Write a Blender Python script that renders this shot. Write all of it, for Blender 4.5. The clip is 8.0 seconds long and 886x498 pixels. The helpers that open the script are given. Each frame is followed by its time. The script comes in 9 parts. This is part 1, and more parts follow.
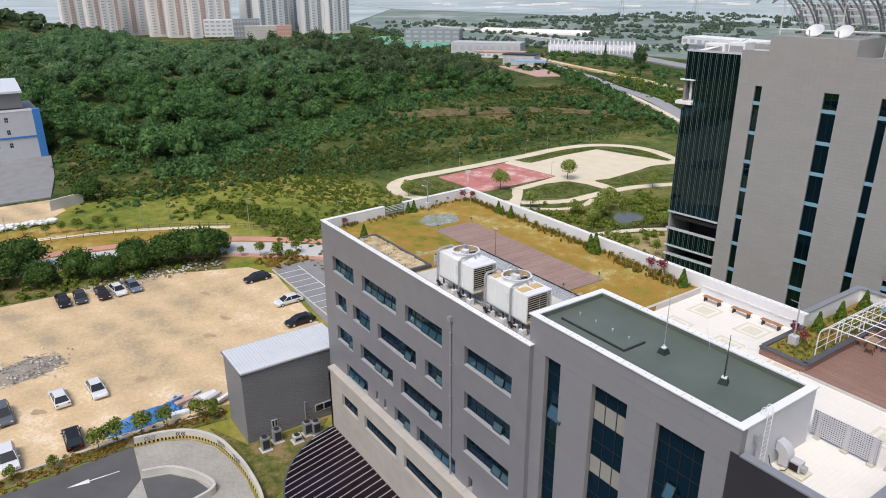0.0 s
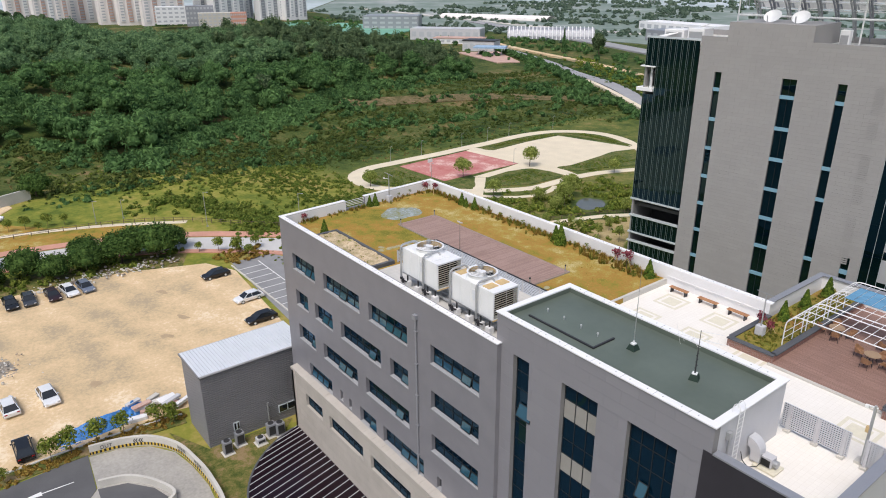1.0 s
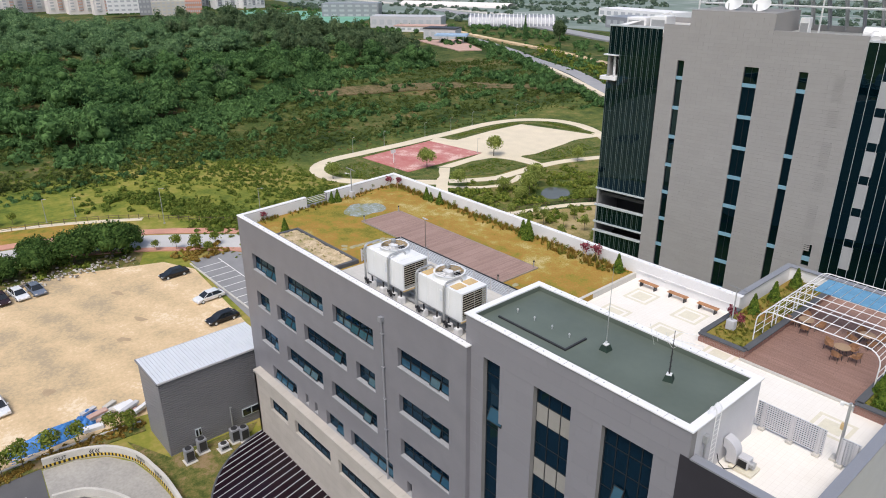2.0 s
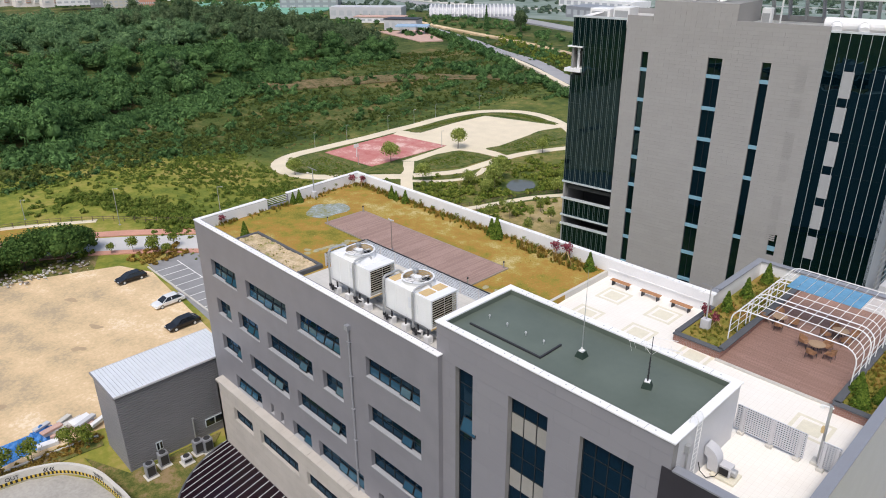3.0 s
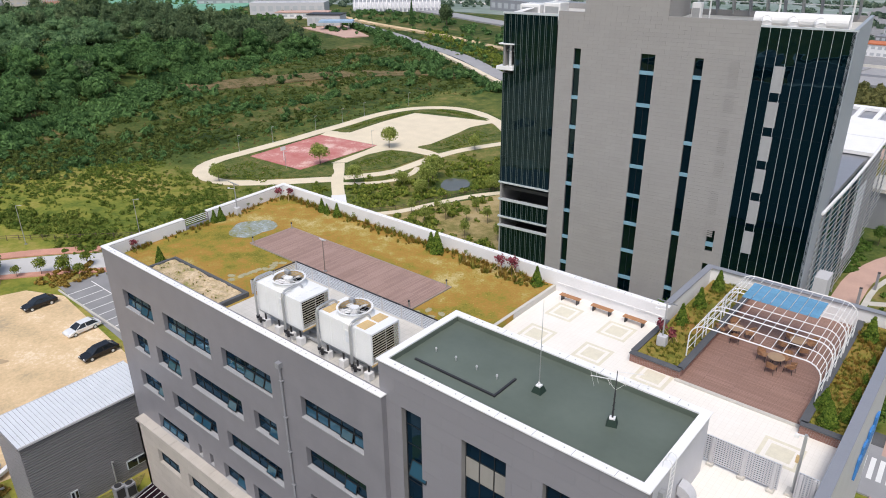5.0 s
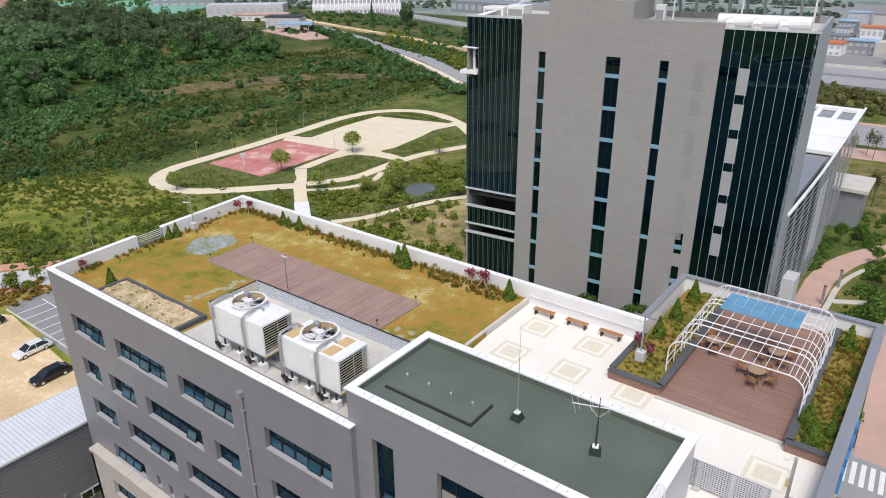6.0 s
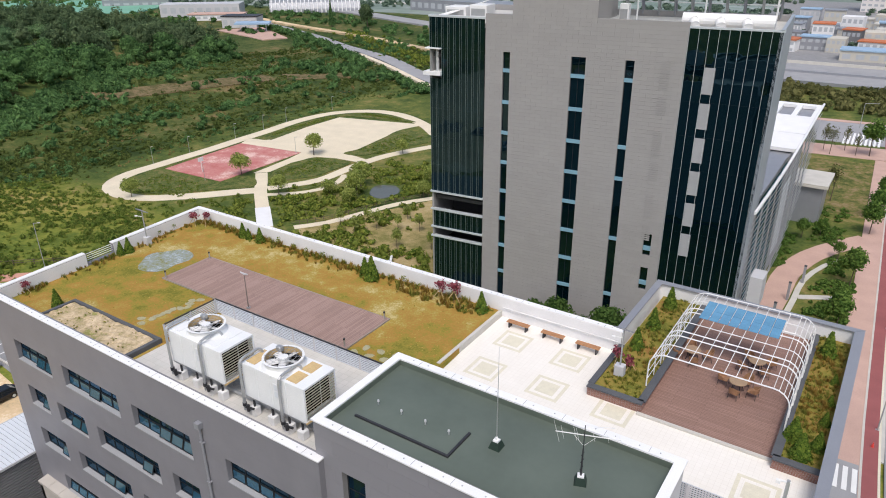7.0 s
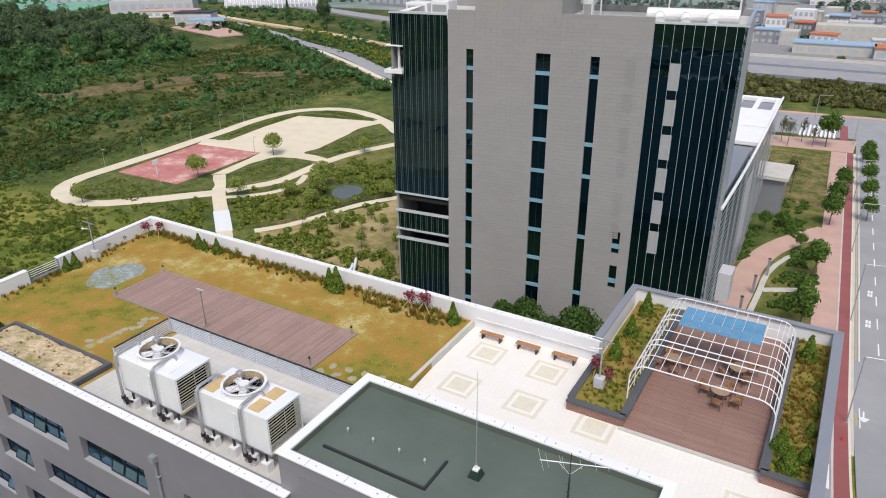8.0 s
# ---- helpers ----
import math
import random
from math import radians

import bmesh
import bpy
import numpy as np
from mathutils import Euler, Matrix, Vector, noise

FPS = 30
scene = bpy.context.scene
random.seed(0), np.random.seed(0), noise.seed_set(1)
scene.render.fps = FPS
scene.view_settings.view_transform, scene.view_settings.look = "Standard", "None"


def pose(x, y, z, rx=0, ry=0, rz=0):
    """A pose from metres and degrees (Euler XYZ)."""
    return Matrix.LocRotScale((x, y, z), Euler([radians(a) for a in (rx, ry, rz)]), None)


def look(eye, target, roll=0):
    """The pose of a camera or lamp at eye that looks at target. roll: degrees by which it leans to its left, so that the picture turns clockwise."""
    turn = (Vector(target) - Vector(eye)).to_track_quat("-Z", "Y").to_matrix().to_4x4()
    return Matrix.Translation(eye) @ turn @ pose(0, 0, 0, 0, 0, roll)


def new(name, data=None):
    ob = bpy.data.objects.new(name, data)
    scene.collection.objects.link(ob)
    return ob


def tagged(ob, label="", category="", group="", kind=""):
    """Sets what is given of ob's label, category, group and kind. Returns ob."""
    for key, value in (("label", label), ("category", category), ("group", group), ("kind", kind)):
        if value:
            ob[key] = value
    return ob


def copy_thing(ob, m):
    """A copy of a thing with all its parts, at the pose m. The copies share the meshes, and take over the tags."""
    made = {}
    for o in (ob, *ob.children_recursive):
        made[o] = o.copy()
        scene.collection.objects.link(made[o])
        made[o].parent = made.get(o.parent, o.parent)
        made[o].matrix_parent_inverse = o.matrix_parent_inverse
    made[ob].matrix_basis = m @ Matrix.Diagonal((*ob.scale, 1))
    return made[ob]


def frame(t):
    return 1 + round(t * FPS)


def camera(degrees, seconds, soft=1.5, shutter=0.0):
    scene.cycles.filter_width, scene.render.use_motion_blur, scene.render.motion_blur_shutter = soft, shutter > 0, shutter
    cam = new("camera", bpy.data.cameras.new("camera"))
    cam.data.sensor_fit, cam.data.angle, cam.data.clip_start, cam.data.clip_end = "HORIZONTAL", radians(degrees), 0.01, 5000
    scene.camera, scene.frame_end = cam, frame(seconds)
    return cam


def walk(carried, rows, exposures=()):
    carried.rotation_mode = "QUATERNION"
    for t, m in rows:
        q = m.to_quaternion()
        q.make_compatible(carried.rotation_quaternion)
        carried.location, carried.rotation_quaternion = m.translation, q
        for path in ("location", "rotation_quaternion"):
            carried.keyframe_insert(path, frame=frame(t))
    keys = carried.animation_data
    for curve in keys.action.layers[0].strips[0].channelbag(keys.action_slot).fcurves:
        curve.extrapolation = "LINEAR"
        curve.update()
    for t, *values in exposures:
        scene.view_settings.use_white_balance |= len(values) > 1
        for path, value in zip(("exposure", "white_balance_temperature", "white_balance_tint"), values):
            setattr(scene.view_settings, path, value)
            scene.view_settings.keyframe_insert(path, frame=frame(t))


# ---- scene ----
cam = camera(65.1, 8.0, 1.0)
PATH = [
    (0, (65.838, -29.265, 44.597), (64.297, -28.207, 43.887), -0.2),
    (0.5, (65.153, -28.762, 44.629), (63.647, -27.665, 43.901), -0.3),
    (1, (64.452, -28.229, 44.702), (62.983, -27.095, 43.957), -0.3),
    (1.5, (63.725, -27.65, 44.743), (62.292, -26.481, 43.982), -0.3),
    (3, (61.318, -25.792, 44.91), (59.996, -24.523, 44.11), -0.4),
    (3.5, (60.464, -25.049, 44.942), (59.177, -23.748, 44.134), -0.5),
    (4, (59.633, -24.304, 44.969), (58.382, -22.971, 44.157), -0.5),
    (4.5, (58.785, -23.546, 45.007), (57.569, -22.184, 44.192), -0.5),
    (6, (56.27, -21.054, 45.133), (55.167, -19.599, 44.318), -0.5),
    (6.5, (55.416, -20.148, 45.145), (54.353, -18.663, 44.33), -0.5),
    (7, (54.605, -19.271, 45.168), (53.585, -17.758, 44.347), -0.5),
    (7.5, (53.795, -18.341, 45.157), (52.821, -16.802, 44.331), -0.5),
    (8, (52.992, -17.387, 45.119), (52.063, -15.824, 44.285), -0.5),
]
walk(cam, [(t, look(eye, target, roll)) for t, eye, target, roll in PATH], [(0, 0.19), (1.5, 0.25), (3.5, 0.29), (4.5, 0.29), (6.5, 0.24), (8, 0.21)])


# ---- world, sun, exposure ----
world = bpy.data.worlds.new("world")
scene.world = world
world.use_nodes = True
wn = world.node_tree.nodes
sky = wn.new("ShaderNodeTexSky")
sky.sky_type, sky.sun_disc = "NISHITA", False
sky.sun_elevation, sky.sun_rotation = radians(58), radians(150)
sky.air_density, sky.dust_density, sky.ozone_density = 1.0, 4.0, 1.0
wn["Background"].inputs["Strength"].default_value = 0.14
world.node_tree.links.new(sky.outputs[0], wn["Background"].inputs["Color"])
sun = new("sun", bpy.data.lights.new("sun", "SUN"))
sun.data.energy, sun.data.angle, sun.data.color = 1.5, radians(20), (1.0, 0.985, 0.96)
sun.matrix_world = look((0, 0, 100), (0 - 0.5 * 53, 0 + 0.866 * 53, 100 - 0.848 * 100))


# ---- materials ----
def mat(name, base, rough=0.75, metal=0.0, var=0.12, scale=0.7, fine=14.0, bump=0.08, other=None, spec=0.4, island=0.0, mix=0.5, leaf=0.0, each=0.0):
    """A surface with variation at two scales and fine relief."""
    m = bpy.data.materials.new(name)
    m.use_nodes = True
    nt = m.node_tree
    n, li = nt.nodes, nt.links
    b = n["Principled BSDF"]
    co = n.new("ShaderNodeNewGeometry")
    big, small = n.new("ShaderNodeTexNoise"), n.new("ShaderNodeTexNoise")
    for t, s, d in ((big, scale, 5), (small, fine, 3)):
        t.inputs["Scale"].default_value, t.inputs["Detail"].default_value = s, d
        li.new(co.outputs["Position"], t.inputs["Vector"])
    add = n.new("ShaderNodeMix")
    add.inputs[0].default_value = 1 - mix
    li.new(big.outputs[0], add.inputs[2]), li.new(small.outputs[0], add.inputs[3])
    fac = add.outputs[0]
    if island:
        more = n.new("ShaderNodeMix")
        more.inputs[0].default_value = island
        li.new(fac, more.inputs[2]), li.new(co.outputs["Random Per Island"], more.inputs[3])
        fac = more.outputs[0]
    if each:
        more, ob = n.new("ShaderNodeMix"), n.new("ShaderNodeObjectInfo")
        more.inputs[0].default_value = each
        li.new(fac, more.inputs[2]), li.new(ob.outputs["Random"], more.inputs[3])
        fac = more.outputs[0]
    ramp = n.new("ShaderNodeValToRGB")
    lo = tuple(c * (1 - var) for c in base) if other is None else base
    hi = tuple(min(1, c * (1 + var)) for c in base) if other is None else other
    e = ramp.color_ramp.elements
    e[0].position, e[1].position = (0.3, 0.7) if not island and not each else (0.27, 0.73) if leaf else (0.15, 0.85)
    e[0].color, e[1].color = (*lo, 1), (*hi, 1)
    li.new(fac, ramp.inputs[0]), li.new(ramp.outputs[0], b.inputs["Base Color"])
    b.inputs["Roughness"].default_value, b.inputs["Metallic"].default_value = rough, metal
    b.inputs["Specular IOR Level"].default_value = spec
    if bump:
        bp = n.new("ShaderNodeBump")
        bp.inputs["Strength"].default_value, bp.inputs["Distance"].default_value = bump, 0.05
        li.new(small.outputs[0], bp.inputs["Height"]), li.new(bp.outputs[0], b.inputs["Normal"])
    if leaf:
        b.inputs["Roughness"].default_value, b.inputs["Specular IOR Level"].default_value = 0.9, 0.12
        tl, ms = n.new("ShaderNodeBsdfTranslucent"), n.new("ShaderNodeMixShader")
        ms.inputs[0].default_value = leaf
        li.new(ramp.outputs[0], tl.inputs[0]), li.new(b.outputs[0], ms.inputs[1]), li.new(tl.outputs[0], ms.inputs[2])
        li.new(ms.outputs[0], n["Material Output"].inputs[0])
    return m


def land(name, cols, scales, weights=(0.45, 0.3, 0.25), bump=0.6, deep=0.15, tracks=0.0, second=None, third=None):
    """Soil or turf: patches, clumps and grain mixed through a row of colours; second: (colours, x0, x1), the cover east of x0..x1; third: (colours, y0, y1), the cover of that part south of y1..y0."""
    m = bpy.data.materials.new(name)
    m.use_nodes = True
    n, li = m.node_tree.nodes, m.node_tree.links
    b = n["Principled BSDF"]
    b.inputs["Roughness"].default_value, b.inputs["Specular IOR Level"].default_value = 0.95, 0.2
    co = n.new("ShaderNodeNewGeometry")
    total = None
    tex = []
    for sc, w in zip(scales, weights):
        t = n.new("ShaderNodeTexNoise")
        t.inputs["Scale"].default_value, t.inputs["Detail"].default_value, t.inputs["Roughness"].default_value = sc, 4, 0.6
        li.new(co.outputs["Position"], t.inputs["Vector"])
        mu = n.new("ShaderNodeMath")
        mu.operation = "MULTIPLY_ADD"
        mu.inputs[1].default_value, mu.inputs[2].default_value = w, 0.0
        li.new(t.outputs[0], mu.inputs[0])
        if total:
            li.new(total, mu.inputs[2])
        total = mu.outputs[0]
        tex.append(t)
    if tracks:
        wv = n.new("ShaderNodeTexWave")
        wv.inputs["Scale"].default_value, wv.inputs["Distortion"].default_value, wv.inputs["Detail"].default_value, wv.inputs["Detail Scale"].default_value = 0.045, 14.0, 3.0, 0.05
        mp = n.new("ShaderNodeMapping")
        mp.inputs["Rotation"].default_value = (0, 0, 1.25)
        li.new(co.outputs["Position"], mp.inputs[0]), li.new(mp.outputs[0], wv.inputs["Vector"])
        mu = n.new("ShaderNodeMath")
        mu.operation = "MULTIPLY_ADD"
        mu.inputs[1].default_value = tracks
        li.new(wv.outputs["Fac"], mu.inputs[0]), li.new(total, mu.inputs[2])
        total = mu.outputs[0]

    def ramp(c):
        r = n.new("ShaderNodeValToRGB")
        e = r.color_ramp.elements
        while len(e) < len(c):
            e.new(0.5)
        for k, q in enumerate(c):
            e[k].position = 0.4 + 0.2 * k / (len(c) - 1) + tracks * 0.5
            e[k].color = (*q, 1)
        li.new(total, r.inputs[0])
        return r.outputs[0]

    out = ramp(cols)
    if second:
        sx, mr, mx, ad = n.new("ShaderNodeSeparateXYZ"), n.new("ShaderNodeMapRange"), n.new("ShaderNodeMix"), n.new("ShaderNodeMath")
        mx.data_type = "RGBA"
        ad.operation = "MULTIPLY_ADD"
        ad.inputs[1].default_value = 26.0
        mr.inputs["From Min"].default_value, mr.inputs["From Max"].default_value = second[1] + 13, second[2] + 13
        li.new(co.outputs["Position"], sx.inputs[0]), li.new(tex[1].outputs[0], ad.inputs[0]), li.new(sx.outputs[0], ad.inputs[2])
        li.new(ad.outputs[0], mr.inputs["Value"]), li.new(mr.outputs[0], mx.inputs[0])
        li.new(out, mx.inputs[6]), li.new(ramp(second[0]), mx.inputs[7])
        out = mx.outputs[2]
        if third:
            my, mk, ay, pr = n.new("ShaderNodeMapRange"), n.new("ShaderNodeMix"), n.new("ShaderNodeMath"), n.new("ShaderNodeMath")
            mk.data_type, ay.operation, pr.operation = "RGBA", "MULTIPLY_ADD", "MULTIPLY"
            ay.inputs[1].default_value = 26.0
            my.inputs["From Min"].default_value, my.inputs["From Max"].default_value = third[2] + 13, third[1] + 13
            li.new(tex[1].outputs[0], ay.inputs[0]), li.new(sx.outputs[1], ay.inputs[2]), li.new(ay.outputs[0], my.inputs["Value"])
            li.new(my.outputs[0], pr.inputs[0]), li.new(mr.outputs[0], pr.inputs[1])
            li.new(pr.outputs[0], mk.inputs[0]), li.new(out, mk.inputs[6]), li.new(ramp(third[0]), mk.inputs[7])
            out = mk.outputs[2]
    li.new(out, b.inputs["Base Color"])
    bp = n.new("ShaderNodeBump")
    bp.inputs["Strength"].default_value, bp.inputs["Distance"].default_value = bump, deep
    li.new(total, bp.inputs["Height"]), li.new(bp.outputs[0], b.inputs["Normal"])
    return m


def boards(name, c1, c2, joint, long, wide, gap=0.01, rough=0.7, turn=0.0, upright=False, bump=0.3, bond=0.5):
    """Boards or slabs laid in rows, each in its own shade, with recessed joints."""
    m = mat(name, c1, rough)
    nt = m.node_tree
    n, li = nt.nodes, nt.links
    b = n["Principled BSDF"]
    br = n.new("ShaderNodeTexBrick")
    br.offset = bond
    br.inputs["Color1"].default_value, br.inputs["Color2"].default_value, br.inputs["Mortar"].default_value = (*c1, 1), (*c2, 1), (*joint, 1)
    br.inputs["Scale"].default_value, br.inputs["Mortar Size"].default_value = 1.0, gap
    br.inputs["Brick Width"].default_value, br.inputs["Row Height"].default_value = long, wide
    br.inputs["Mortar Smooth"].default_value = 0.3
    mp = n.new("ShaderNodeMapping")
    mp.inputs["Rotation"].default_value = (radians(-90) if upright else 0, 0, turn)
    co = n.new("ShaderNodeNewGeometry")
    li.new(co.outputs["Position"], mp.inputs[0]), li.new(mp.outputs[0], br.inputs["Vector"])
    ns = n.new("ShaderNodeTexNoise")
    ns.inputs["Scale"].default_value, ns.inputs["Detail"].default_value = 0.5, 6
    li.new(co.outputs["Position"], ns.inputs["Vector"])
    mx = n.new("ShaderNodeMix")
    mx.data_type, mx.blend_type = "RGBA", "OVERLAY"
    mx.inputs[0].default_value = 0.16
    li.new(br.outputs[0], mx.inputs[6]), li.new(ns.outputs[0], mx.inputs[7])
    li.new(mx.outputs[2], b.inputs["Base Color"])
    bp = n.new("ShaderNodeBump")
    bp.invert = True
    bp.inputs["Strength"].default_value, bp.inputs["Distance"].default_value = bump, 0.02
    li.new(br.outputs["Fac"], bp.inputs["Height"]), li.new(bp.outputs[0], b.inputs["Normal"])
    return m


def glass(name, tint, ior=1.5, rough=0.02, body=None, share=0.5, gloss=(1, 1, 1), wave=0.0):
    """Clear or tinted glass; body: the colour of a coated pane that hides part of what is behind it."""
    m = bpy.data.materials.new(name)
    m.use_nodes = True
    n, li = m.node_tree.nodes, m.node_tree.links
    n.remove(n["Principled BSDF"])
    tr, gl, mx, fr = n.new("ShaderNodeBsdfTransparent"), n.new("ShaderNodeBsdfGlossy"), n.new("ShaderNodeMixShader"), n.new("ShaderNodeFresnel")
    tr.inputs[0].default_value = (*tint, 1)
    gl.inputs["Roughness"].default_value, gl.inputs[0].default_value = rough, (*gloss, 1)
    fr.inputs["IOR"].default_value = ior
    if wave:
        co, ns, bp = n.new("ShaderNodeNewGeometry"), n.new("ShaderNodeTexNoise"), n.new("ShaderNodeBump")
        ns.inputs["Scale"].default_value, ns.inputs["Detail"].default_value = 0.55, 1
        bp.inputs["Strength"].default_value, bp.inputs["Distance"].default_value = 1.0, wave
        li.new(co.outputs["Position"], ns.inputs["Vector"]), li.new(ns.outputs[0], bp.inputs["Height"]), li.new(bp.outputs[0], gl.inputs["Normal"])
    back = tr.outputs[0]
    if body:
        df, mb = n.new("ShaderNodeBsdfDiffuse"), n.new("ShaderNodeMixShader")
        df.inputs[0].default_value, mb.inputs[0].default_value = (*body, 1), share
        li.new(tr.outputs[0], mb.inputs[1]), li.new(df.outputs[0], mb.inputs[2])
        back = mb.outputs[0]
    li.new(fr.outputs[0], mx.inputs[0]), li.new(back, mx.inputs[1]), li.new(gl.outputs[0], mx.inputs[2])
    li.new(mx.outputs[0], n["Material Output"].inputs[0])
    return m


M_PANEL = boards("grey_facade_panel", (0.203, 0.2, 0.221), (0.208, 0.205, 0.226), (0.18, 0.178, 0.196), 2.4, 0.9, 0.006, 0.45, upright=True, bump=0.04)
STONE = ((0.285, 0.276, 0.274), (0.342, 0.332, 0.33))
M_SLAB = mat("granite_slab", STONE[0], 0.6, scale=0.25, fine=9, other=STONE[1], each=0.2, mix=0.7)
M_SLABS = mat("granite_slabs", STONE[0], 0.6, scale=0.25, fine=9, other=STONE[1], island=0.2, mix=0.7)
M_JOINT = mat("open_joint", (0.235, 0.228, 0.228), 0.9)
M_CASSETTE = mat("grey_metal_cassette", (0.22, 0.217, 0.239), 0.42, scale=0.3, fine=5, bump=0.02, other=(0.24, 0.237, 0.26), each=0.4, mix=0.8)
M_BEIGE = boards("beige_stone_panel", (0.43, 0.395, 0.355), (0.46, 0.425, 0.385), (0.33, 0.3, 0.27), 1.6, 0.8, 0.01, 0.6, upright=True)
M_STONE = mat("tower_granite", (0.3, 0.291, 0.288), 0.6, var=0.06, scale=0.25, fine=9)
M_WHITE = mat("white_coping", (0.78, 0.78, 0.79), 0.5, var=0.06, scale=0.4)
M_WALLW = mat("white_render", (0.72, 0.72, 0.73), 0.8, var=0.08, scale=0.5)
M_SILL = mat("grey_sill", (0.34, 0.345, 0.36), 0.6, var=0.1)
M_LIGHTGREY = mat("light_grey_panel", (0.5, 0.5, 0.52), 0.5, var=0.06)
M_COPING = mat("grey_metal_coping", (0.3, 0.31, 0.34), 0.4, 0.3, var=0.06)
M_DARKPANEL = mat("dark_panel", (0.035, 0.033, 0.04), 0.35, var=0.2)
M_GREENROOF = mat("green_roof_coating", (0.084, 0.104, 0.084), 0.38, scale=0.25, fine=3, bump=0.02, other=(0.124, 0.15, 0.124), mix=0.85)
M_TILE = boards("pale_paving", (0.77, 0.735, 0.68), (0.79, 0.755, 0.7), (0.7, 0.66, 0.6), 0.3, 0.3, 0.009, 0.8, bond=0.0, bump=0.15)
M_INSET = mat("yellowish_inset_stone", (0.66, 0.62, 0.5), 0.8, var=0.1, scale=3)
M_MECH = boards("worn_concrete_tiles", (0.53, 0.52, 0.49), (0.57, 0.55, 0.52), (0.45, 0.43, 0.4), 0.45, 0.45, 0.01, 0.85, bond=0.0, bump=0.1)
M_DECK = boards("red_brown_decking", (0.29, 0.19, 0.16), (0.355, 0.24, 0.205), (0.17, 0.11, 0.09), 4.0, 0.16, 0.008, 0.7, turn=math.pi / 2, bump=0.4)
M_DECK2 = boards("terrace_decking", (0.26, 0.155, 0.122), (0.31, 0.19, 0.152), (0.1, 0.06, 0.05), 3.6, 0.14, 0.008, 0.7, bump=0.4)
M_LAWN = land("dry_lawn", [(0.15, 0.145, 0.022), (0.25, 0.21, 0.036), (0.34, 0.19, 0.045), (0.34, 0.255, 0.06), (0.48, 0.39, 0.18)], (0.13, 0.6, 7.0), (0.55, 0.27, 0.18), 0.6, 0.05)
M_SAND = land("dry_straw_mulch", [(0.24, 0.24, 0.08), (0.4, 0.32, 0.19), (0.52, 0.41, 0.27), (0.64, 0.52, 0.36)], (0.5, 1.6, 7.0), (0.35, 0.35, 0.3), 0.7, 0.12)
M_KERB = mat("dark_kerb", (0.09, 0.095, 0.105), 0.8, var=0.2)
M_BRICK = boards("brown_brick", (0.2, 0.085, 0.06), (0.27, 0.12, 0.09), (0.3, 0.27, 0.25), 0.23, 0.075, 0.01, 0.85, upright=True)
M_GRAVEL = land("mossy_grey_gravel", [(0.2, 0.2, 0.06), (0.24, 0.26, 0.19), (0.26, 0.3, 0.3), (0.4, 0.44, 0.45)], (0.8, 3.0, 9.0), (0.4, 0.35, 0.25), 0.8, 0.05)
M_CTWHITE = mat("white_frp_panel", (0.74, 0.75, 0.76), 0.4, var=0.07, scale=0.8)
M_STEEL = mat("galvanised_steel", (0.45, 0.46, 0.47), 0.45, 0.6, var=0.12, scale=2)
M_WSTEEL = mat("white_painted_steel", (0.75, 0.75, 0.75), 0.4, var=0.05)
M_DSTEEL = mat("dark_metal", (0.05, 0.05, 0.055), 0.5, 0.4, var=0.2)
M_BLACK = mat("black_rubber", (0.015, 0.015, 0.015), 0.8, var=0.2)
M_ALU = mat("dark_window_frame", (0.016, 0.02, 0.024), 0.6, 0.0, var=0.1, spec=0.2)
M_SILVER = mat("silver_mullion", (0.58, 0.63, 0.66), 0.4, 0.3, var=0.06)
M_MULLION = mat("grey_green_mullion", (0.165, 0.215, 0.21), 0.4, 0.3, var=0.08)
M_SPANDREL = mat("pale_blue_spandrel", (0.2, 0.36, 0.46), 0.3, var=0.08)
M_INFILL = mat("beige_infill_panel", (0.29, 0.28, 0.26), 0.5, var=0.08)
# Interior colour is near black so that room shade is painted in.
M_INSIDE = mat("shade_dark_interior", (0.05, 0.05, 0.05), 0.9, var=0.3, scale=0.4)
M_TAN = mat("tan_wood_panel", (0.55, 0.4, 0.2), 0.7, var=0.15, scale=2)
M_BENCH = mat("orange_brown_slats", (0.38, 0.19, 0.09), 0.6, var=0.2, scale=3)
M_TABLE = mat("tan_table_top", (0.36, 0.25, 0.16), 0.6, var=0.12, scale=3)
M_WICKER = mat("brown_wicker", (0.3, 0.165, 0.09), 0.8, var=0.3, scale=8, fine=40)
M_CONC = mat("pale_concrete", (0.52, 0.5, 0.46), 0.85, var=0.15, scale=0.4)
M_ASPH = mat("asphalt", (0.1, 0.1, 0.105), 0.9, var=0.25, scale=0.3, fine=30)
M_ROAD = mat("pale_road", (0.3, 0.3, 0.31), 0.9, var=0.14, scale=0.2, fine=20)
M_PALEROAD = mat("pale_worn_road", (0.5, 0.49, 0.48), 0.9, var=0.1, scale=0.2, fine=10)
M_BAY = mat("worn_grey_asphalt", (0.24, 0.24, 0.245), 0.9, var=0.2, scale=0.4, fine=20)
M_MEADOW = mat("lush_meadow_plants", (0.06, 0.12, 0.019), 0.8, scale=0.12, fine=0.8, bump=0, other=(0.26, 0.3, 0.065), island=0.35, leaf=0.4)
M_TREEGREEN = mat("fresh_tree_leaves", (0.045, 0.11, 0.022), 0.6, scale=0.4, fine=2, bump=0, other=(0.19, 0.29, 0.065), island=0.4, leaf=0.4)
M_PAINT = mat("white_road_paint", (0.75, 0.75, 0.74), 0.7, var=0.08)
M_REDPAVE = mat("red_brick_paving", (0.52, 0.27, 0.2), 0.85, var=0.18, scale=0.5, fine=8)
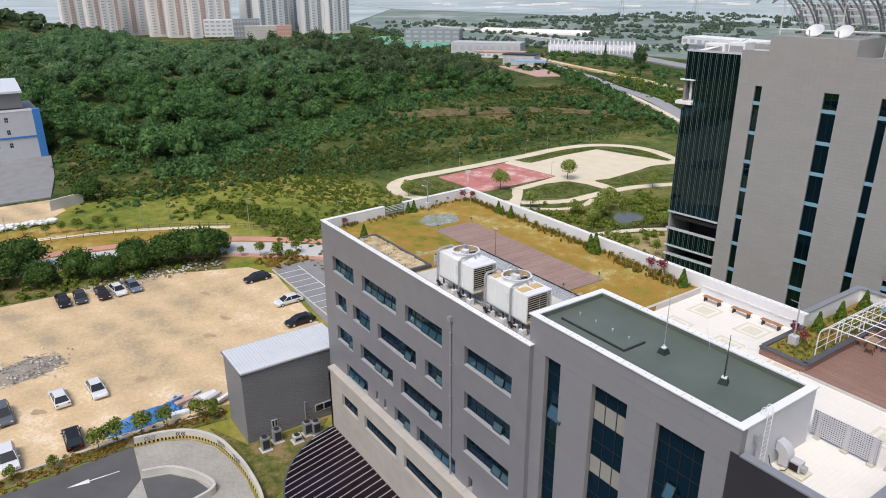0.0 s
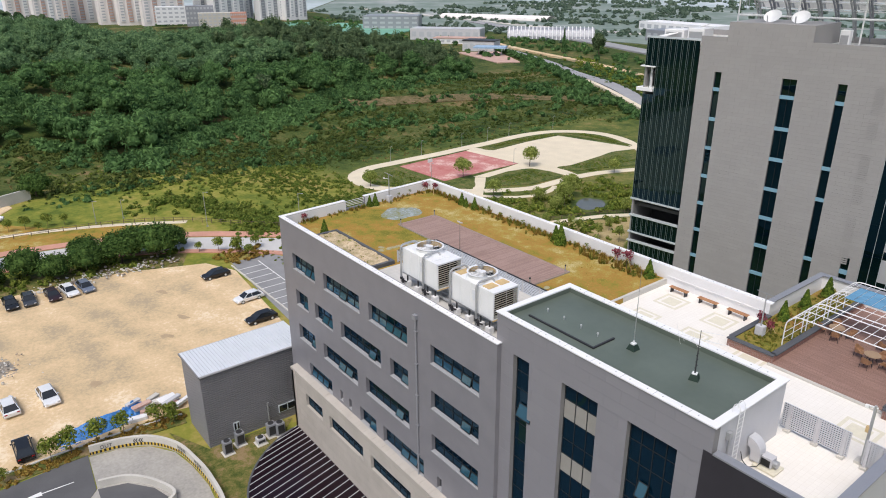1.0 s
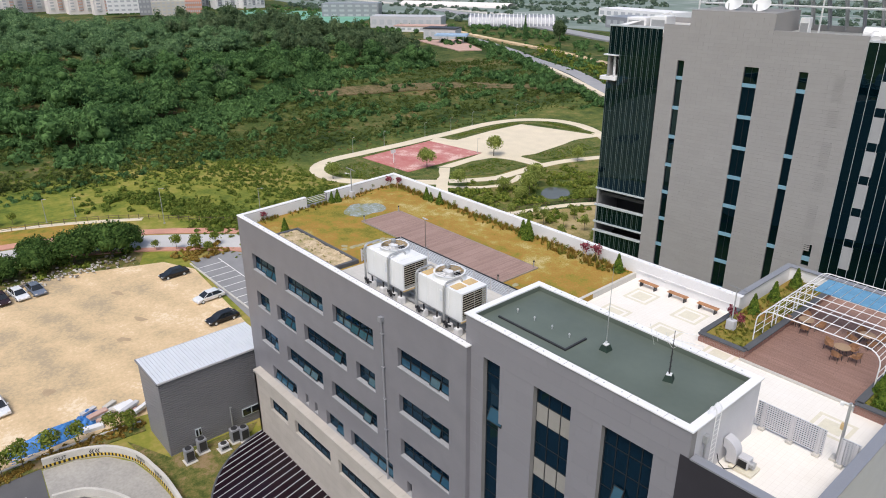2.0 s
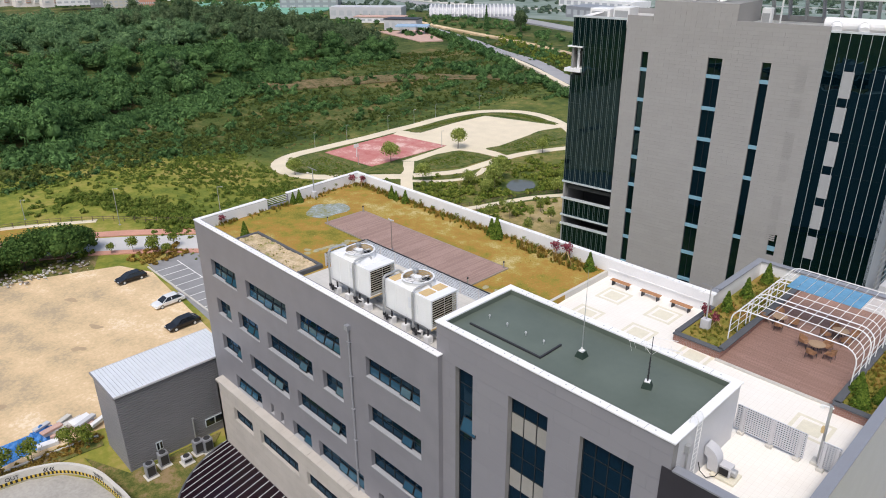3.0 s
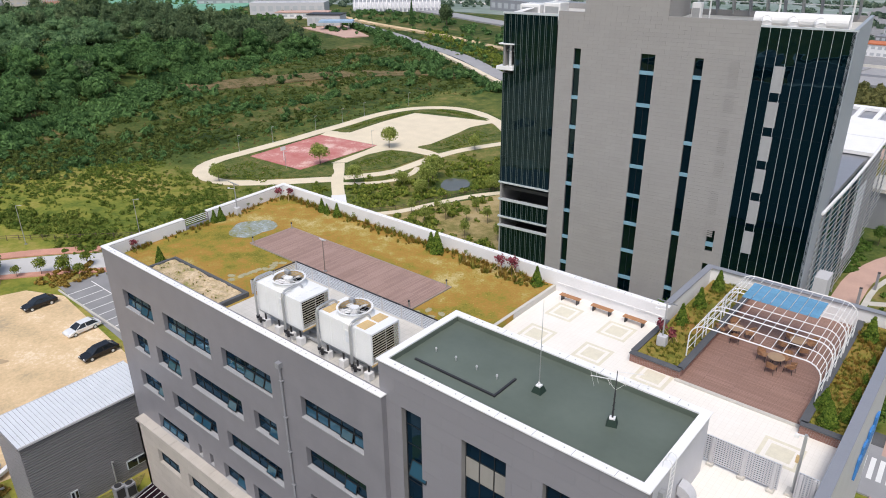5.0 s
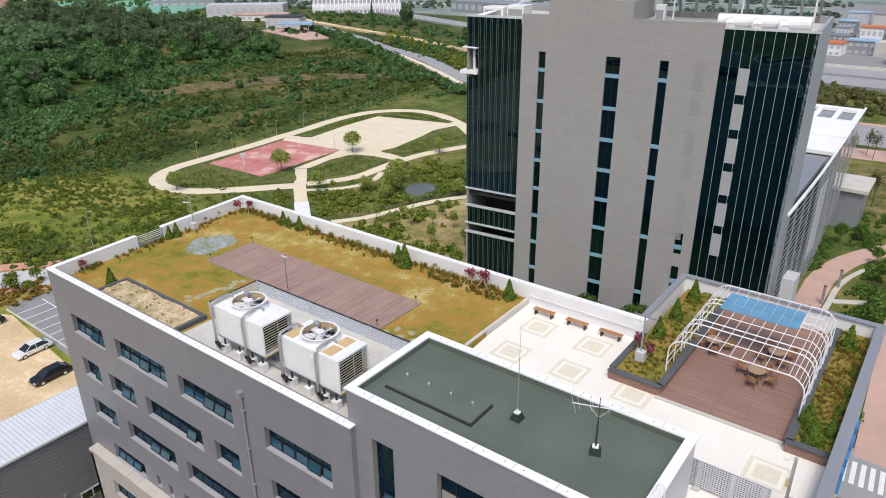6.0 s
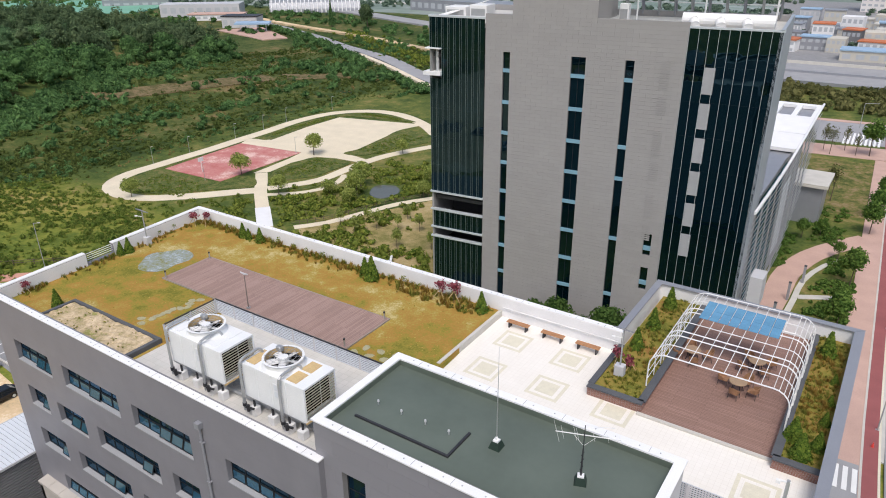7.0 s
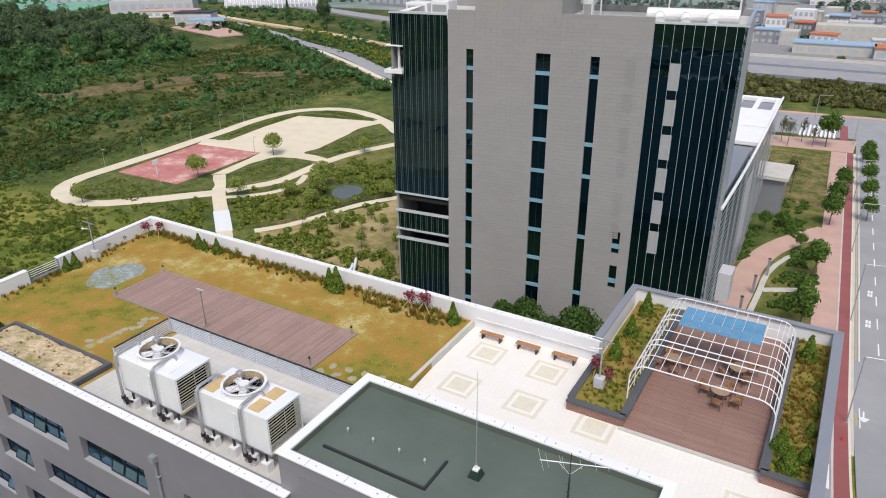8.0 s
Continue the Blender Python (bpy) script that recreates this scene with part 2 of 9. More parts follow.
M_PINKPAVE = mat("pink_paving", (0.5, 0.335, 0.28), 0.85, var=0.14, scale=0.3, fine=8)
M_CONE = mat("red_plastic", (0.6, 0.06, 0.05), 0.4, var=0.1)
M_BIKE = mat("dark_red_cycle_lane", (0.28, 0.09, 0.09), 0.85, var=0.15, scale=0.4)
M_COURT = land("worn_pink_court", [(0.42, 0.14, 0.13), (0.47, 0.18, 0.165), (0.5, 0.23, 0.21), (0.66, 0.45, 0.4)], (0.1, 0.35, 2.0), (0.5, 0.3, 0.2), 0.1)
M_PATH = mat("pale_clay_path", (0.66, 0.58, 0.44), 0.95, var=0.12, scale=0.2, fine=4)
M_DIRT = land("bare_sandy_soil", [(0.4, 0.32, 0.215), (0.51, 0.39, 0.24), (0.59, 0.44, 0.265), (0.65, 0.49, 0.305), (0.75, 0.62, 0.45)], (0.035, 0.22, 2.5), (0.5, 0.25, 0.25), 0.6, 0.12, tracks=0.06)
M_GRASS = land("rough_grass", [(0.022, 0.04, 0.009), (0.045, 0.072, 0.015), (0.09, 0.105, 0.028), (0.19, 0.14, 0.065)], (0.03, 0.22, 1.3), (0.45, 0.35, 0.2), 0.9, 0.5,
               second=([(0.04, 0.066, 0.014), (0.07, 0.1, 0.022), (0.125, 0.14, 0.034), (0.23, 0.185, 0.07)], -128, -116), third=([(0.075, 0.11, 0.016), (0.145, 0.175, 0.027), (0.225, 0.225, 0.04), (0.32, 0.26, 0.08)], 56, 70))
M_BANK = land("rough_green_bed", [(0.035, 0.06, 0.013), (0.075, 0.105, 0.024), (0.125, 0.135, 0.04), (0.2, 0.155, 0.07)], (0.3, 1.1, 3.5), (0.35, 0.35, 0.3), 0.9, 0.25)
M_WEEDY = land("weedy_patchy_turf", [(0.055, 0.075, 0.018), (0.1, 0.115, 0.028), (0.17, 0.145, 0.05), (0.25, 0.18, 0.1)], (0.3, 1.2, 6.0), (0.5, 0.25, 0.25), 0.7, 0.1)
M_LEAF = mat("tree_leaves", (0.02, 0.062, 0.023), 0.6, scale=0.1, fine=0.5, bump=0, other=(0.18, 0.32, 0.108), island=0.25, leaf=0.4, mix=0.75)
# Copy of the tree leaves with haze lightening painted in, for the farther wood.
M_HILLHAZE = mat("haze_paled_leaves", (0.045, 0.105, 0.048), 0.6, scale=0.1, fine=0.5, bump=0, other=(0.25, 0.385, 0.175), island=0.25, leaf=0.4, mix=0.75)
M_DARKLEAF = mat("dark_roadside_leaves", (0.025, 0.064, 0.016), 0.6, scale=0.3, fine=1.5, bump=0, other=(0.13, 0.215, 0.055), island=0.35, leaf=0.35)
M_PINE = mat("pine_needles", (0.033, 0.072, 0.034), 0.7, scale=0.13, fine=0.6, bump=0, other=(0.19, 0.255, 0.125), island=0.25, leaf=0.38, mix=0.7)
M_THICKET = mat("olive_thicket", (0.06, 0.075, 0.025), 0.7, scale=0.1, fine=0.6, bump=0, other=(0.24, 0.23, 0.09), island=0.3, leaf=0.38, mix=0.7)
# Foliage greyed and lightened: distance haze is put into the leaf colour.
M_HAZED = mat("haze_tinted_foliage", (0.07, 0.12, 0.085), 0.8, scale=0.02, fine=0.3, bump=0, other=(0.19, 0.25, 0.18), island=0.3, leaf=0.35)
M_SHRUB = mat("slope_shrubs", (0.03, 0.058, 0.012), 0.8, scale=0.06, fine=0.35, bump=0, other=(0.14, 0.17, 0.047), island=0.3, leaf=0.25, mix=0.6)
M_DRY = mat("dry_brown_scrub", (0.13, 0.115, 0.035), 0.9, scale=0.06, fine=0.4, bump=0, other=(0.28, 0.2, 0.095), island=0.3, leaf=0.25, mix=0.6)
M_BUSH = mat("bright_shrub", (0.085, 0.14, 0.022), 0.6, scale=0.3, fine=2, bump=0, other=(0.27, 0.3, 0.06), island=0.5, leaf=0.3)
M_DARKCONIF = mat("dark_conifer_leaves", (0.045, 0.095, 0.014), 0.7, scale=1, fine=6, bump=0, other=(0.17, 0.23, 0.035), island=0.5, leaf=0.2)
M_MAPLE = mat("red_maple_leaves", (0.17, 0.03, 0.05), 0.6, scale=2, fine=6, bump=0, other=(0.42, 0.13, 0.15), island=0.5, leaf=0.3)
M_TUFT = mat("straw_tufts", (0.25, 0.2, 0.035), 0.9, scale=0.3, fine=2, bump=0, other=(0.46, 0.33, 0.1), island=0.35, leaf=0.3)
M_RUST = mat("rusty_plants", (0.25, 0.14, 0.035), 0.9, scale=0.5, fine=2, bump=0, other=(0.4, 0.31, 0.075), island=0.5, leaf=0.35)
M_OLIVE = land("yellow_green_turf", [(0.12, 0.13, 0.022), (0.2, 0.18, 0.035), (0.27, 0.2, 0.05), (0.25, 0.13, 0.04)], (0.35, 1.5, 9.0), (0.5, 0.25, 0.25), 0.7, 0.06)
M_OLIVETUFT = mat("yellow_green_plants", (0.11, 0.15, 0.022), 0.8, scale=0.5, fine=3, bump=0, other=(0.38, 0.34, 0.08), island=0.5, leaf=0.4)
M_BARK = mat("bark", (0.12, 0.09, 0.065), 0.9, var=0.3, scale=3, fine=20)
M_WATER = mat("pond_water", (0.11, 0.115, 0.1), 0.12, var=0.2, scale=0.2, bump=0.02)
M_SHED = mat("grey_corrugated_steel", (0.22, 0.218, 0.23), 0.45, 0.2, var=0.05)
M_SHEDROOF = mat("pale_ribbed_roof", (0.66, 0.69, 0.73), 0.4, 0.1, var=0.06)
# Black that stands in for shade inside cavities and between slats.
M_BLACKWELL = mat("cavity_shade_black", (0.012, 0.012, 0.012), 0.95, var=0.2, spec=0.0)
M_PLUM = mat("dark_plum_glazed_roof", (0.008, 0.004, 0.006), 0.12, var=0.3, scale=0.25, other=(0.02, 0.01, 0.015), spec=0.18)
M_BLUE = mat("blue_tarpaulin", (0.05, 0.2, 0.5), 0.5, var=0.25, scale=1.5)
M_BLUEPANEL = mat("blue_film", (0.12, 0.29, 0.45), 0.2, var=0.2, scale=1.2)
# Pale paint and window tone, both lightened further to stand for distance haze.
M_APT = mat("pale_hazed_apartment_paint", (0.74, 0.7, 0.685), 0.8, var=0.05, scale=0.02)
M_FARWIN = mat("haze_paled_window", (0.42, 0.44, 0.47), 0.5, var=0.08)
# Both ground palettes carry the bluish haze of distance in their colours.
M_FAR = land("haze_paled_paddies", [(0.3, 0.36, 0.37), (0.36, 0.42, 0.43), (0.42, 0.48, 0.5), (0.5, 0.55, 0.58)], (0.003, 0.01, 0.03), (0.5, 0.3, 0.2), 0.0)
M_MID = land("haze_tinted_fields", [(0.13, 0.18, 0.155), (0.18, 0.23, 0.2), (0.24, 0.28, 0.26), (0.36, 0.38, 0.37)], (0.006, 0.02, 0.07), (0.5, 0.3, 0.2), 0.0)
M_SOILMARK = mat("damp_soil", (0.4, 0.3, 0.19), 0.95, var=0.15, scale=1.5)
M_RUBBLE = mat("mixed_rubble", (0.13, 0.11, 0.09), 0.95, scale=1.2, fine=6, bump=0.8, other=(0.36, 0.32, 0.27), island=0.5)
M_RAMPFLOOR = mat("stained_ramp_concrete", (0.27, 0.26, 0.24), 0.85, scale=0.35, fine=3, other=(0.42, 0.4, 0.365))
M_SIDE = mat("pale_blue_grey_cladding", (0.33, 0.37, 0.42), 0.45, 0.1, var=0.05)
M_DRYSOIL = land("dry_brown_soil", [(0.07, 0.075, 0.025), (0.12, 0.1, 0.045), (0.175, 0.135, 0.07), (0.22, 0.165, 0.095)], (0.2, 0.8, 3.0), (0.4, 0.3, 0.3), 0.7, 0.2)
M_TANLAWN = land("dry_tan_lawn", [(0.17, 0.16, 0.05), (0.27, 0.22, 0.09), (0.36, 0.28, 0.13), (0.42, 0.33, 0.18)], (0.12, 0.6, 4.0), (0.45, 0.3, 0.25), 0.5, 0.08)
M_WILLOW = mat("light_willow_leaves", (0.2, 0.27, 0.055), 0.7, scale=0.5, fine=3, bump=0, other=(0.5, 0.54, 0.17), island=0.4, leaf=0.55)
M_YELLOW = mat("yellow_paint", (0.6, 0.42, 0.06), 0.6, var=0.1)
G_OFFICE = glass("office_glazing", (0.03, 0.08, 0.11), 1.5, 0.02, (0.003, 0.017, 0.034), 0.7, (0.4, 0.68, 0.95), 0.02)
# Blue body colour stands in for the sky mirrored by tilted sashes.
G_SASH = glass("sky_tinted_sash_glazing", (0.05, 0.12, 0.2), 2.1, 0.03, (0.02, 0.075, 0.13), 0.85, (0.55, 0.85, 1.0))
G_TOWER = glass("teal_curtain_glass", (0.02, 0.06, 0.08), 1.62, 0.01, (0.001, 0.008, 0.013), 0.6, (0.36, 0.7, 0.86), 0.012)
G_CLEAR = glass("clear_glass", (0.9, 0.95, 0.95), 1.35)


# ---- building blocks ----
def box(bm, x0, x1, y0, y1, z0, z1):
    v = [bm.verts.new(p) for p in ((x0, y0, z0), (x1, y0, z0), (x1, y1, z0), (x0, y1, z0), (x0, y0, z1), (x1, y0, z1), (x1, y1, z1), (x0, y1, z1))]
    for f in ((3, 2, 1, 0), (4, 5, 6, 7), (0, 1, 5, 4), (1, 2, 6, 5), (2, 3, 7, 6), (3, 0, 4, 7)):
        bm.faces.new([v[i] for i in f])
    return v


def prism(bm, outline, z0, z1):
    """A solid with a flat outline, counter-clockwise; z0 and z1 may be functions of x, y."""
    f0 = z0 if callable(z0) else (lambda x, y: z0)
    f1 = z1 if callable(z1) else (lambda x, y: z1)
    lo = [bm.verts.new((x, y, f0(x, y))) for x, y in outline]
    hi = [bm.verts.new((x, y, f1(x, y))) for x, y in outline]
    n = len(outline)
    caps = [bm.faces.new(hi), bm.faces.new(lo[::-1])]
    for i in range(n):
        bm.faces.new((lo[i], lo[(i + 1) % n], hi[(i + 1) % n], hi[i]))
    if n > 4:
        for f in caps:
            f.normal_update()
        bmesh.ops.triangulate(bm, faces=caps, ngon_method="EAR_CLIP")


def rod(bm, a, b, r, r2=None, seg=8, cap=True):
    a, b = Vector(a), Vector(b)
    r2 = r if r2 is None else r2
    d = (b - a).normalized()
    u = d.orthogonal().normalized()
    w = d.cross(u)
    ring = [[bm.verts.new(p + (u * math.cos(t) + w * math.sin(t)) * q) for t in (2 * math.pi * k / seg for k in range(seg))] for p, q in ((a, r), (b, r2))]
    for k in range(seg):
        bm.faces.new((ring[0][k], ring[0][(k + 1) % seg], ring[1][(k + 1) % seg], ring[1][k]))
    if cap:
        bm.faces.new(ring[0][::-1]), bm.faces.new(ring[1])


def tube(bm, pts, r, seg=8):
    for a, b in zip(pts, pts[1:]):
        rod(bm, a, b, r, seg=seg)


def mesh_of(name, bm, material, smooth=False):
    me = bpy.data.meshes.new(name)
    bmesh.ops.recalc_face_normals(bm, faces=bm.faces)
    bm.to_mesh(me)
    bm.free()
    if material:
        me.materials.append(material)
    if smooth:
        me.polygons.foreach_set("use_smooth", [True] * len(me.polygons))
    return me


def bevelled(bm, w=0.02, seg=1):
    bmesh.ops.bevel(bm, geom=bm.edges[:], offset=w, segments=seg, affect="EDGES", profile=0.7)
    return bm


def part(name, bm, material, parent, label=""):
    ob = new(name, mesh_of(name, bm, material) if isinstance(bm, bmesh.types.BMesh) else bm)
    ob.parent = parent
    if label:
        ob["label"] = label
    return ob


def thing(name, label, category, group="", kind="", at=(0, 0, 0), turn=0.0):
    ob = new(name)
    ob.matrix_basis = pose(*at, 0, 0, turn)
    return tagged(ob, label, category, group, kind)


def piece(name, bm, material, label, category, group="", kind=""):
    """A thing or a piece of the setting that is one mesh."""
    return tagged(new(name, mesh_of(name, bm, material)), label, category, group, kind)


def structure(name, bm, material, label, category):
    return piece(name, bm, material, label, category, kind="structure")


def wall(bm, p, q, z0, z1, thick, holes=()):
    """A wall from p to q whose outer face looks to the right of that way, with openings (u0, u1, z0, z1) cut through it."""
    p, q = Vector((*p, 0)), Vector((*q, 0))
    u = (q - p).normalized()
    n = Vector((u.y, -u.x, 0))
    us = sorted({0.0, (q - p).length, *(h[0] for h in holes), *(h[1] for h in holes)})
    zs = sorted({z0, z1, *(h[2] for h in holes), *(h[3] for h in holes)})
    cache = {}

    def vert(i, j, k):
        if (i, j, k) not in cache:
            cache[i, j, k] = bm.verts.new(p + u * us[i] - n * thick * k + Vector((0, 0, zs[j])))
        return cache[i, j, k]

    def solid(i, j):
        if not (0 <= i < len(us) - 1 and 0 <= j < len(zs) - 1):
            return False
        a, b = (us[i] + us[i + 1]) / 2, (zs[j] + zs[j + 1]) / 2
        return not any(h[0] < a < h[1] and h[2] < b < h[3] for h in holes)

    for i in range(len(us) - 1):
        for j in range(len(zs) - 1):
            if not solid(i, j):
                continue
            bm.faces.new((vert(i, j, 0), vert(i + 1, j, 0), vert(i + 1, j + 1, 0), vert(i, j + 1, 0)))
            bm.faces.new((vert(i, j, 1), vert(i, j + 1, 1), vert(i + 1, j + 1, 1), vert(i + 1, j, 1)))
            for di, dj, a, b in ((-1, 0, (i, j), (i, j + 1)), (1, 0, (i + 1, j), (i + 1, j + 1)), (0, -1, (i, j), (i + 1, j)), (0, 1, (i, j + 1), (i + 1, j + 1))):
                if not solid(i + di, j + dj):
                    bm.faces.new((vert(*a, 0), vert(*b, 0), vert(*b, 1), vert(*a, 1)))


def cladding(parent, x0, x1, z0, z1, holes, long, high, y, material, joined=None, keep=None, gap=0.008, thick=0.022):
    """Slabs in staggered courses on a face that looks along -y, cut at its openings; those that keep() picks are parts, the rest one joined part."""
    levels = {z0, z1}
    k = 0
    while z0 + k * high < z1:
        levels.add(z0 + k * high)
        k += 1
    levels |= {e for h in holes for e in h[2:] if z0 < e < z1}
    levels = sorted(levels)
    shared, V, F = {}, [], []
    for c, d in zip(levels, levels[1:]):
        if d - c < 0.03:
            continue
        course = int((c - z0 + 0.001) / high)
        cuts = sorted([(h[0], h[1]) for h in holes if h[2] < (c + d) / 2 < h[3]])
        free, at = [], x0
        for a, b in cuts:
            free.append((at, a))
            at = b
        free.append((at, x1))
        for a, b in free:
            ends = [a] + [e for e in (x0 + (m + 0.5 * (course % 2)) * long for m in range(int((x1 - x0) / long) + 2)) if a + 0.25 < e < b - 0.25] + [b]
            for p, q in zip(ends, ends[1:]):
                w, h = (q - p) / 2 - gap, (d - c) / 2 - gap
                cx, cz = (p + q) / 2, (c + d) / 2
                pts = [(-w, 0, -h), (w, 0, -h), (w, 0, h), (-w, 0, h), (-w, -thick, -h), (w, -thick, -h), (w, -thick, h), (-w, -thick, h)]
                quads = [(4, 5, 6, 7), (0, 1, 5, 4), (1, 2, 6, 5), (2, 3, 7, 6), (3, 0, 4, 7)]
                if keep is None or keep(cx, cz):
                    key = (round(w, 3), round(h, 3))
                    if key not in shared:
                        shared[key] = bpy.data.meshes.new("slab")
                        shared[key].from_pydata(pts, [], quads)
                        shared[key].materials.append(material)
                    part("slab", shared[key], None, parent).location = (cx, y, cz)
                else:
                    F += [tuple(i + len(V) for i in f) for f in quads]
                    V += [(cx + px, y + py, cz + pz) for px, py, pz in pts]
    if V:
        me = bpy.data.meshes.new("granite_cladding")
        me.from_pydata(V, [], F)
        me.materials.append(joined)
        part("granite_cladding", me, None, parent)["kind"] = "stuff"


def smooth01(a):
    a = min(1.0, max(0.0, a))
    return a * a * (3 - 2 * a)


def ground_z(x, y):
    """The lie of the land: a terrace, a lower park behind it, and wooded hills."""
    z = -5.0 - 4.5 * smooth01((y - 25) / 45)
    start = 120 + 55 * smooth01((-4 - y) / 14)
    hill = 23 * smooth01((-x - start) / 190) * (1 - smooth01((y - 140) / 110)) * (1 - smooth01((-x - 380) / 160))
    hill *= 1 - 0.2 * smooth01((-x - 230) / 80) * smooth01((y - 30) / 50)
    hill += 34 * smooth01(1 - math.hypot((x + 480) / 170, (y + 60) / 130))
    return z + hill


def ribbon(bm, line, width, lift=0.06, thick=0.3, ground=ground_z):
    """A strip of road or path along a line of points, draped on the land."""
    line = [Vector((*a, 0)) for a in line]
    fine = []
    for i in range(len(line) - 1):
        p0, p1, p2, p3 = line[max(0, i - 1)], line[i], line[i + 1], line[min(len(line) - 1, i + 2)]
        steps = max(2, int((p2 - p1).length / 3))
        for k in range(steps):
            t = k / steps
            fine.append(0.5 * ((2 * p1) + (p2 - p0) * t + (2 * p0 - 5 * p1 + 4 * p2 - p3) * t * t + (3 * p1 - p0 - 3 * p2 + p3) * t ** 3))
    fine.append(line[-1])
    rows = []
    for i, c in enumerate(fine):
        d = (fine[min(i + 1, len(fine) - 1)] - fine[max(i - 1, 0)]).normalized()
        n = Vector((-d.y, d.x, 0)) * width / 2
        row = []
        for w, top in ((n, 1), (-n, 1), (-n, 0), (n, 0)):
            s = c + w
            row.append(bm.verts.new((s.x, s.y, ground(s.x, s.y) + (lift if top else lift - thick))))
        rows.append(row)
    for a, b in zip(rows, rows[1:]):
        for k in range(4):
            bm.faces.new((a[k], a[(k + 1) % 4], b[(k + 1) % 4], b[k]))
    bm.faces.new(rows[0]), bm.faces.new(rows[-1][::-1])


def rounded(ctrl, per=5):
    """A closed smooth outline through the points."""
    n, out = len(ctrl), []
    P = [Vector((*c, 0)) for c in ctrl]
    for i in range(n):
        p0, p1, p2, p3 = P[i - 1], P[i], P[(i + 1) % n], P[(i + 2) % n]
        for k in range(per):
            s = k / per
            q = 0.5 * ((2 * p1) + (p2 - p0) * s + (2 * p0 - 5 * p1 + 4 * p2 - p3) * s * s + (3 * p1 - p0 - 3 * p2 + p3) * s ** 3)
            out.append((q.x, q.y))
    return out


def slab(bm, outline, lift=0.05, thick=0.3):
    """A flat patch draped on the land."""
    prism(bm, outline, lambda x, y: ground_z(x, y) + lift - thick, lambda x, y: ground_z(x, y) + lift)


def blob(cx, cy, rx, ry, turn=0.0, n=28, wob=0.12, seed=0):
    """An uneven round outline."""
    rnd = random.Random(seed)
    ph = [rnd.uniform(0, 6.28) for _ in range(3)]
    c, s = math.cos(turn), math.sin(turn)
    out = []
    for k in range(n):
        a = 2 * math.pi * k / n
        f = 1 + wob * (math.sin(2 * a + ph[0]) * 0.5 + math.sin(3 * a + ph[1]) * 0.4 + math.sin(5 * a + ph[2]) * 0.25)
        x, y = rx * f * math.cos(a), ry * f * math.sin(a)
        out.append((cx + c * x - s * y, cy + s * x + c * y))
    return out


# ---- foliage ----
def cards(P, S, N, rng, k=4):
    """Small leaf clumps at the points P, of size S, that face along N: k vertices each, bent quads (4) or triangles (3)."""
    n = len(P)
    N = N / np.maximum(1e-6, np.linalg.norm(N, axis=1, keepdims=True))
    R = rng.normal(size=(n, 3))
    T = np.cross(N, R)
    T /= np.maximum(1e-6, np.linalg.norm(T, axis=1, keepdims=True))
    B = np.cross(N, T)
    S = S[:, None]
    V = [P - T * S - B * S * 0.5, P + T * S * 0.2 - B * S * 0.8 + N * S * 0.2, P + T * S + B * S * 0.4, P - T * S * 0.3 + B * S * 0.9 + N * S * 0.25]
    return np.stack(V if k == 4 else [V[0], V[2], V[3]], 1).reshape(-1, 3)


def quads_mesh(name, V, material, extra=None, k=4):
    """A mesh of leaves from k vertices each; extra: vertices and triangles to join."""
    me = bpy.data.meshes.new(name)
    nq = len(V) // k
    nv, loops = len(V), np.arange(nq * k)
    starts = np.arange(nq) * k
    if extra is not None:
        EV, EF = extra
        V = np.concatenate([V, EV])
        loops = np.concatenate([loops, (EF + nv).ravel()])
        starts = np.concatenate([starts, nq * k + np.arange(len(EF)) * 3])
    me.vertices.add(len(V)), me.vertices.foreach_set("co", V.astype(np.float32).ravel())
    me.loops.add(len(loops)), me.loops.foreach_set("vertex_index", loops.astype(np.int32))
    me.polygons.add(len(starts)), me.polygons.foreach_set("loop_start", starts.astype(np.int32))
    me.materials.append(material)
    me.update(calc_edges=True)
    me.validate()
    return me


def ico():
    b = bmesh.new()
    bmesh.ops.create_icosphere(b, subdivisions=0 + 1, radius=1)
    b.verts.ensure_lookup_table()
    v = np.array([p.co[:] for p in b.verts])
    f = np.array([[p.index for p in q.verts] for q in b.faces])
    b.free()
    return v, f


ICO_V, ICO_F = ico()


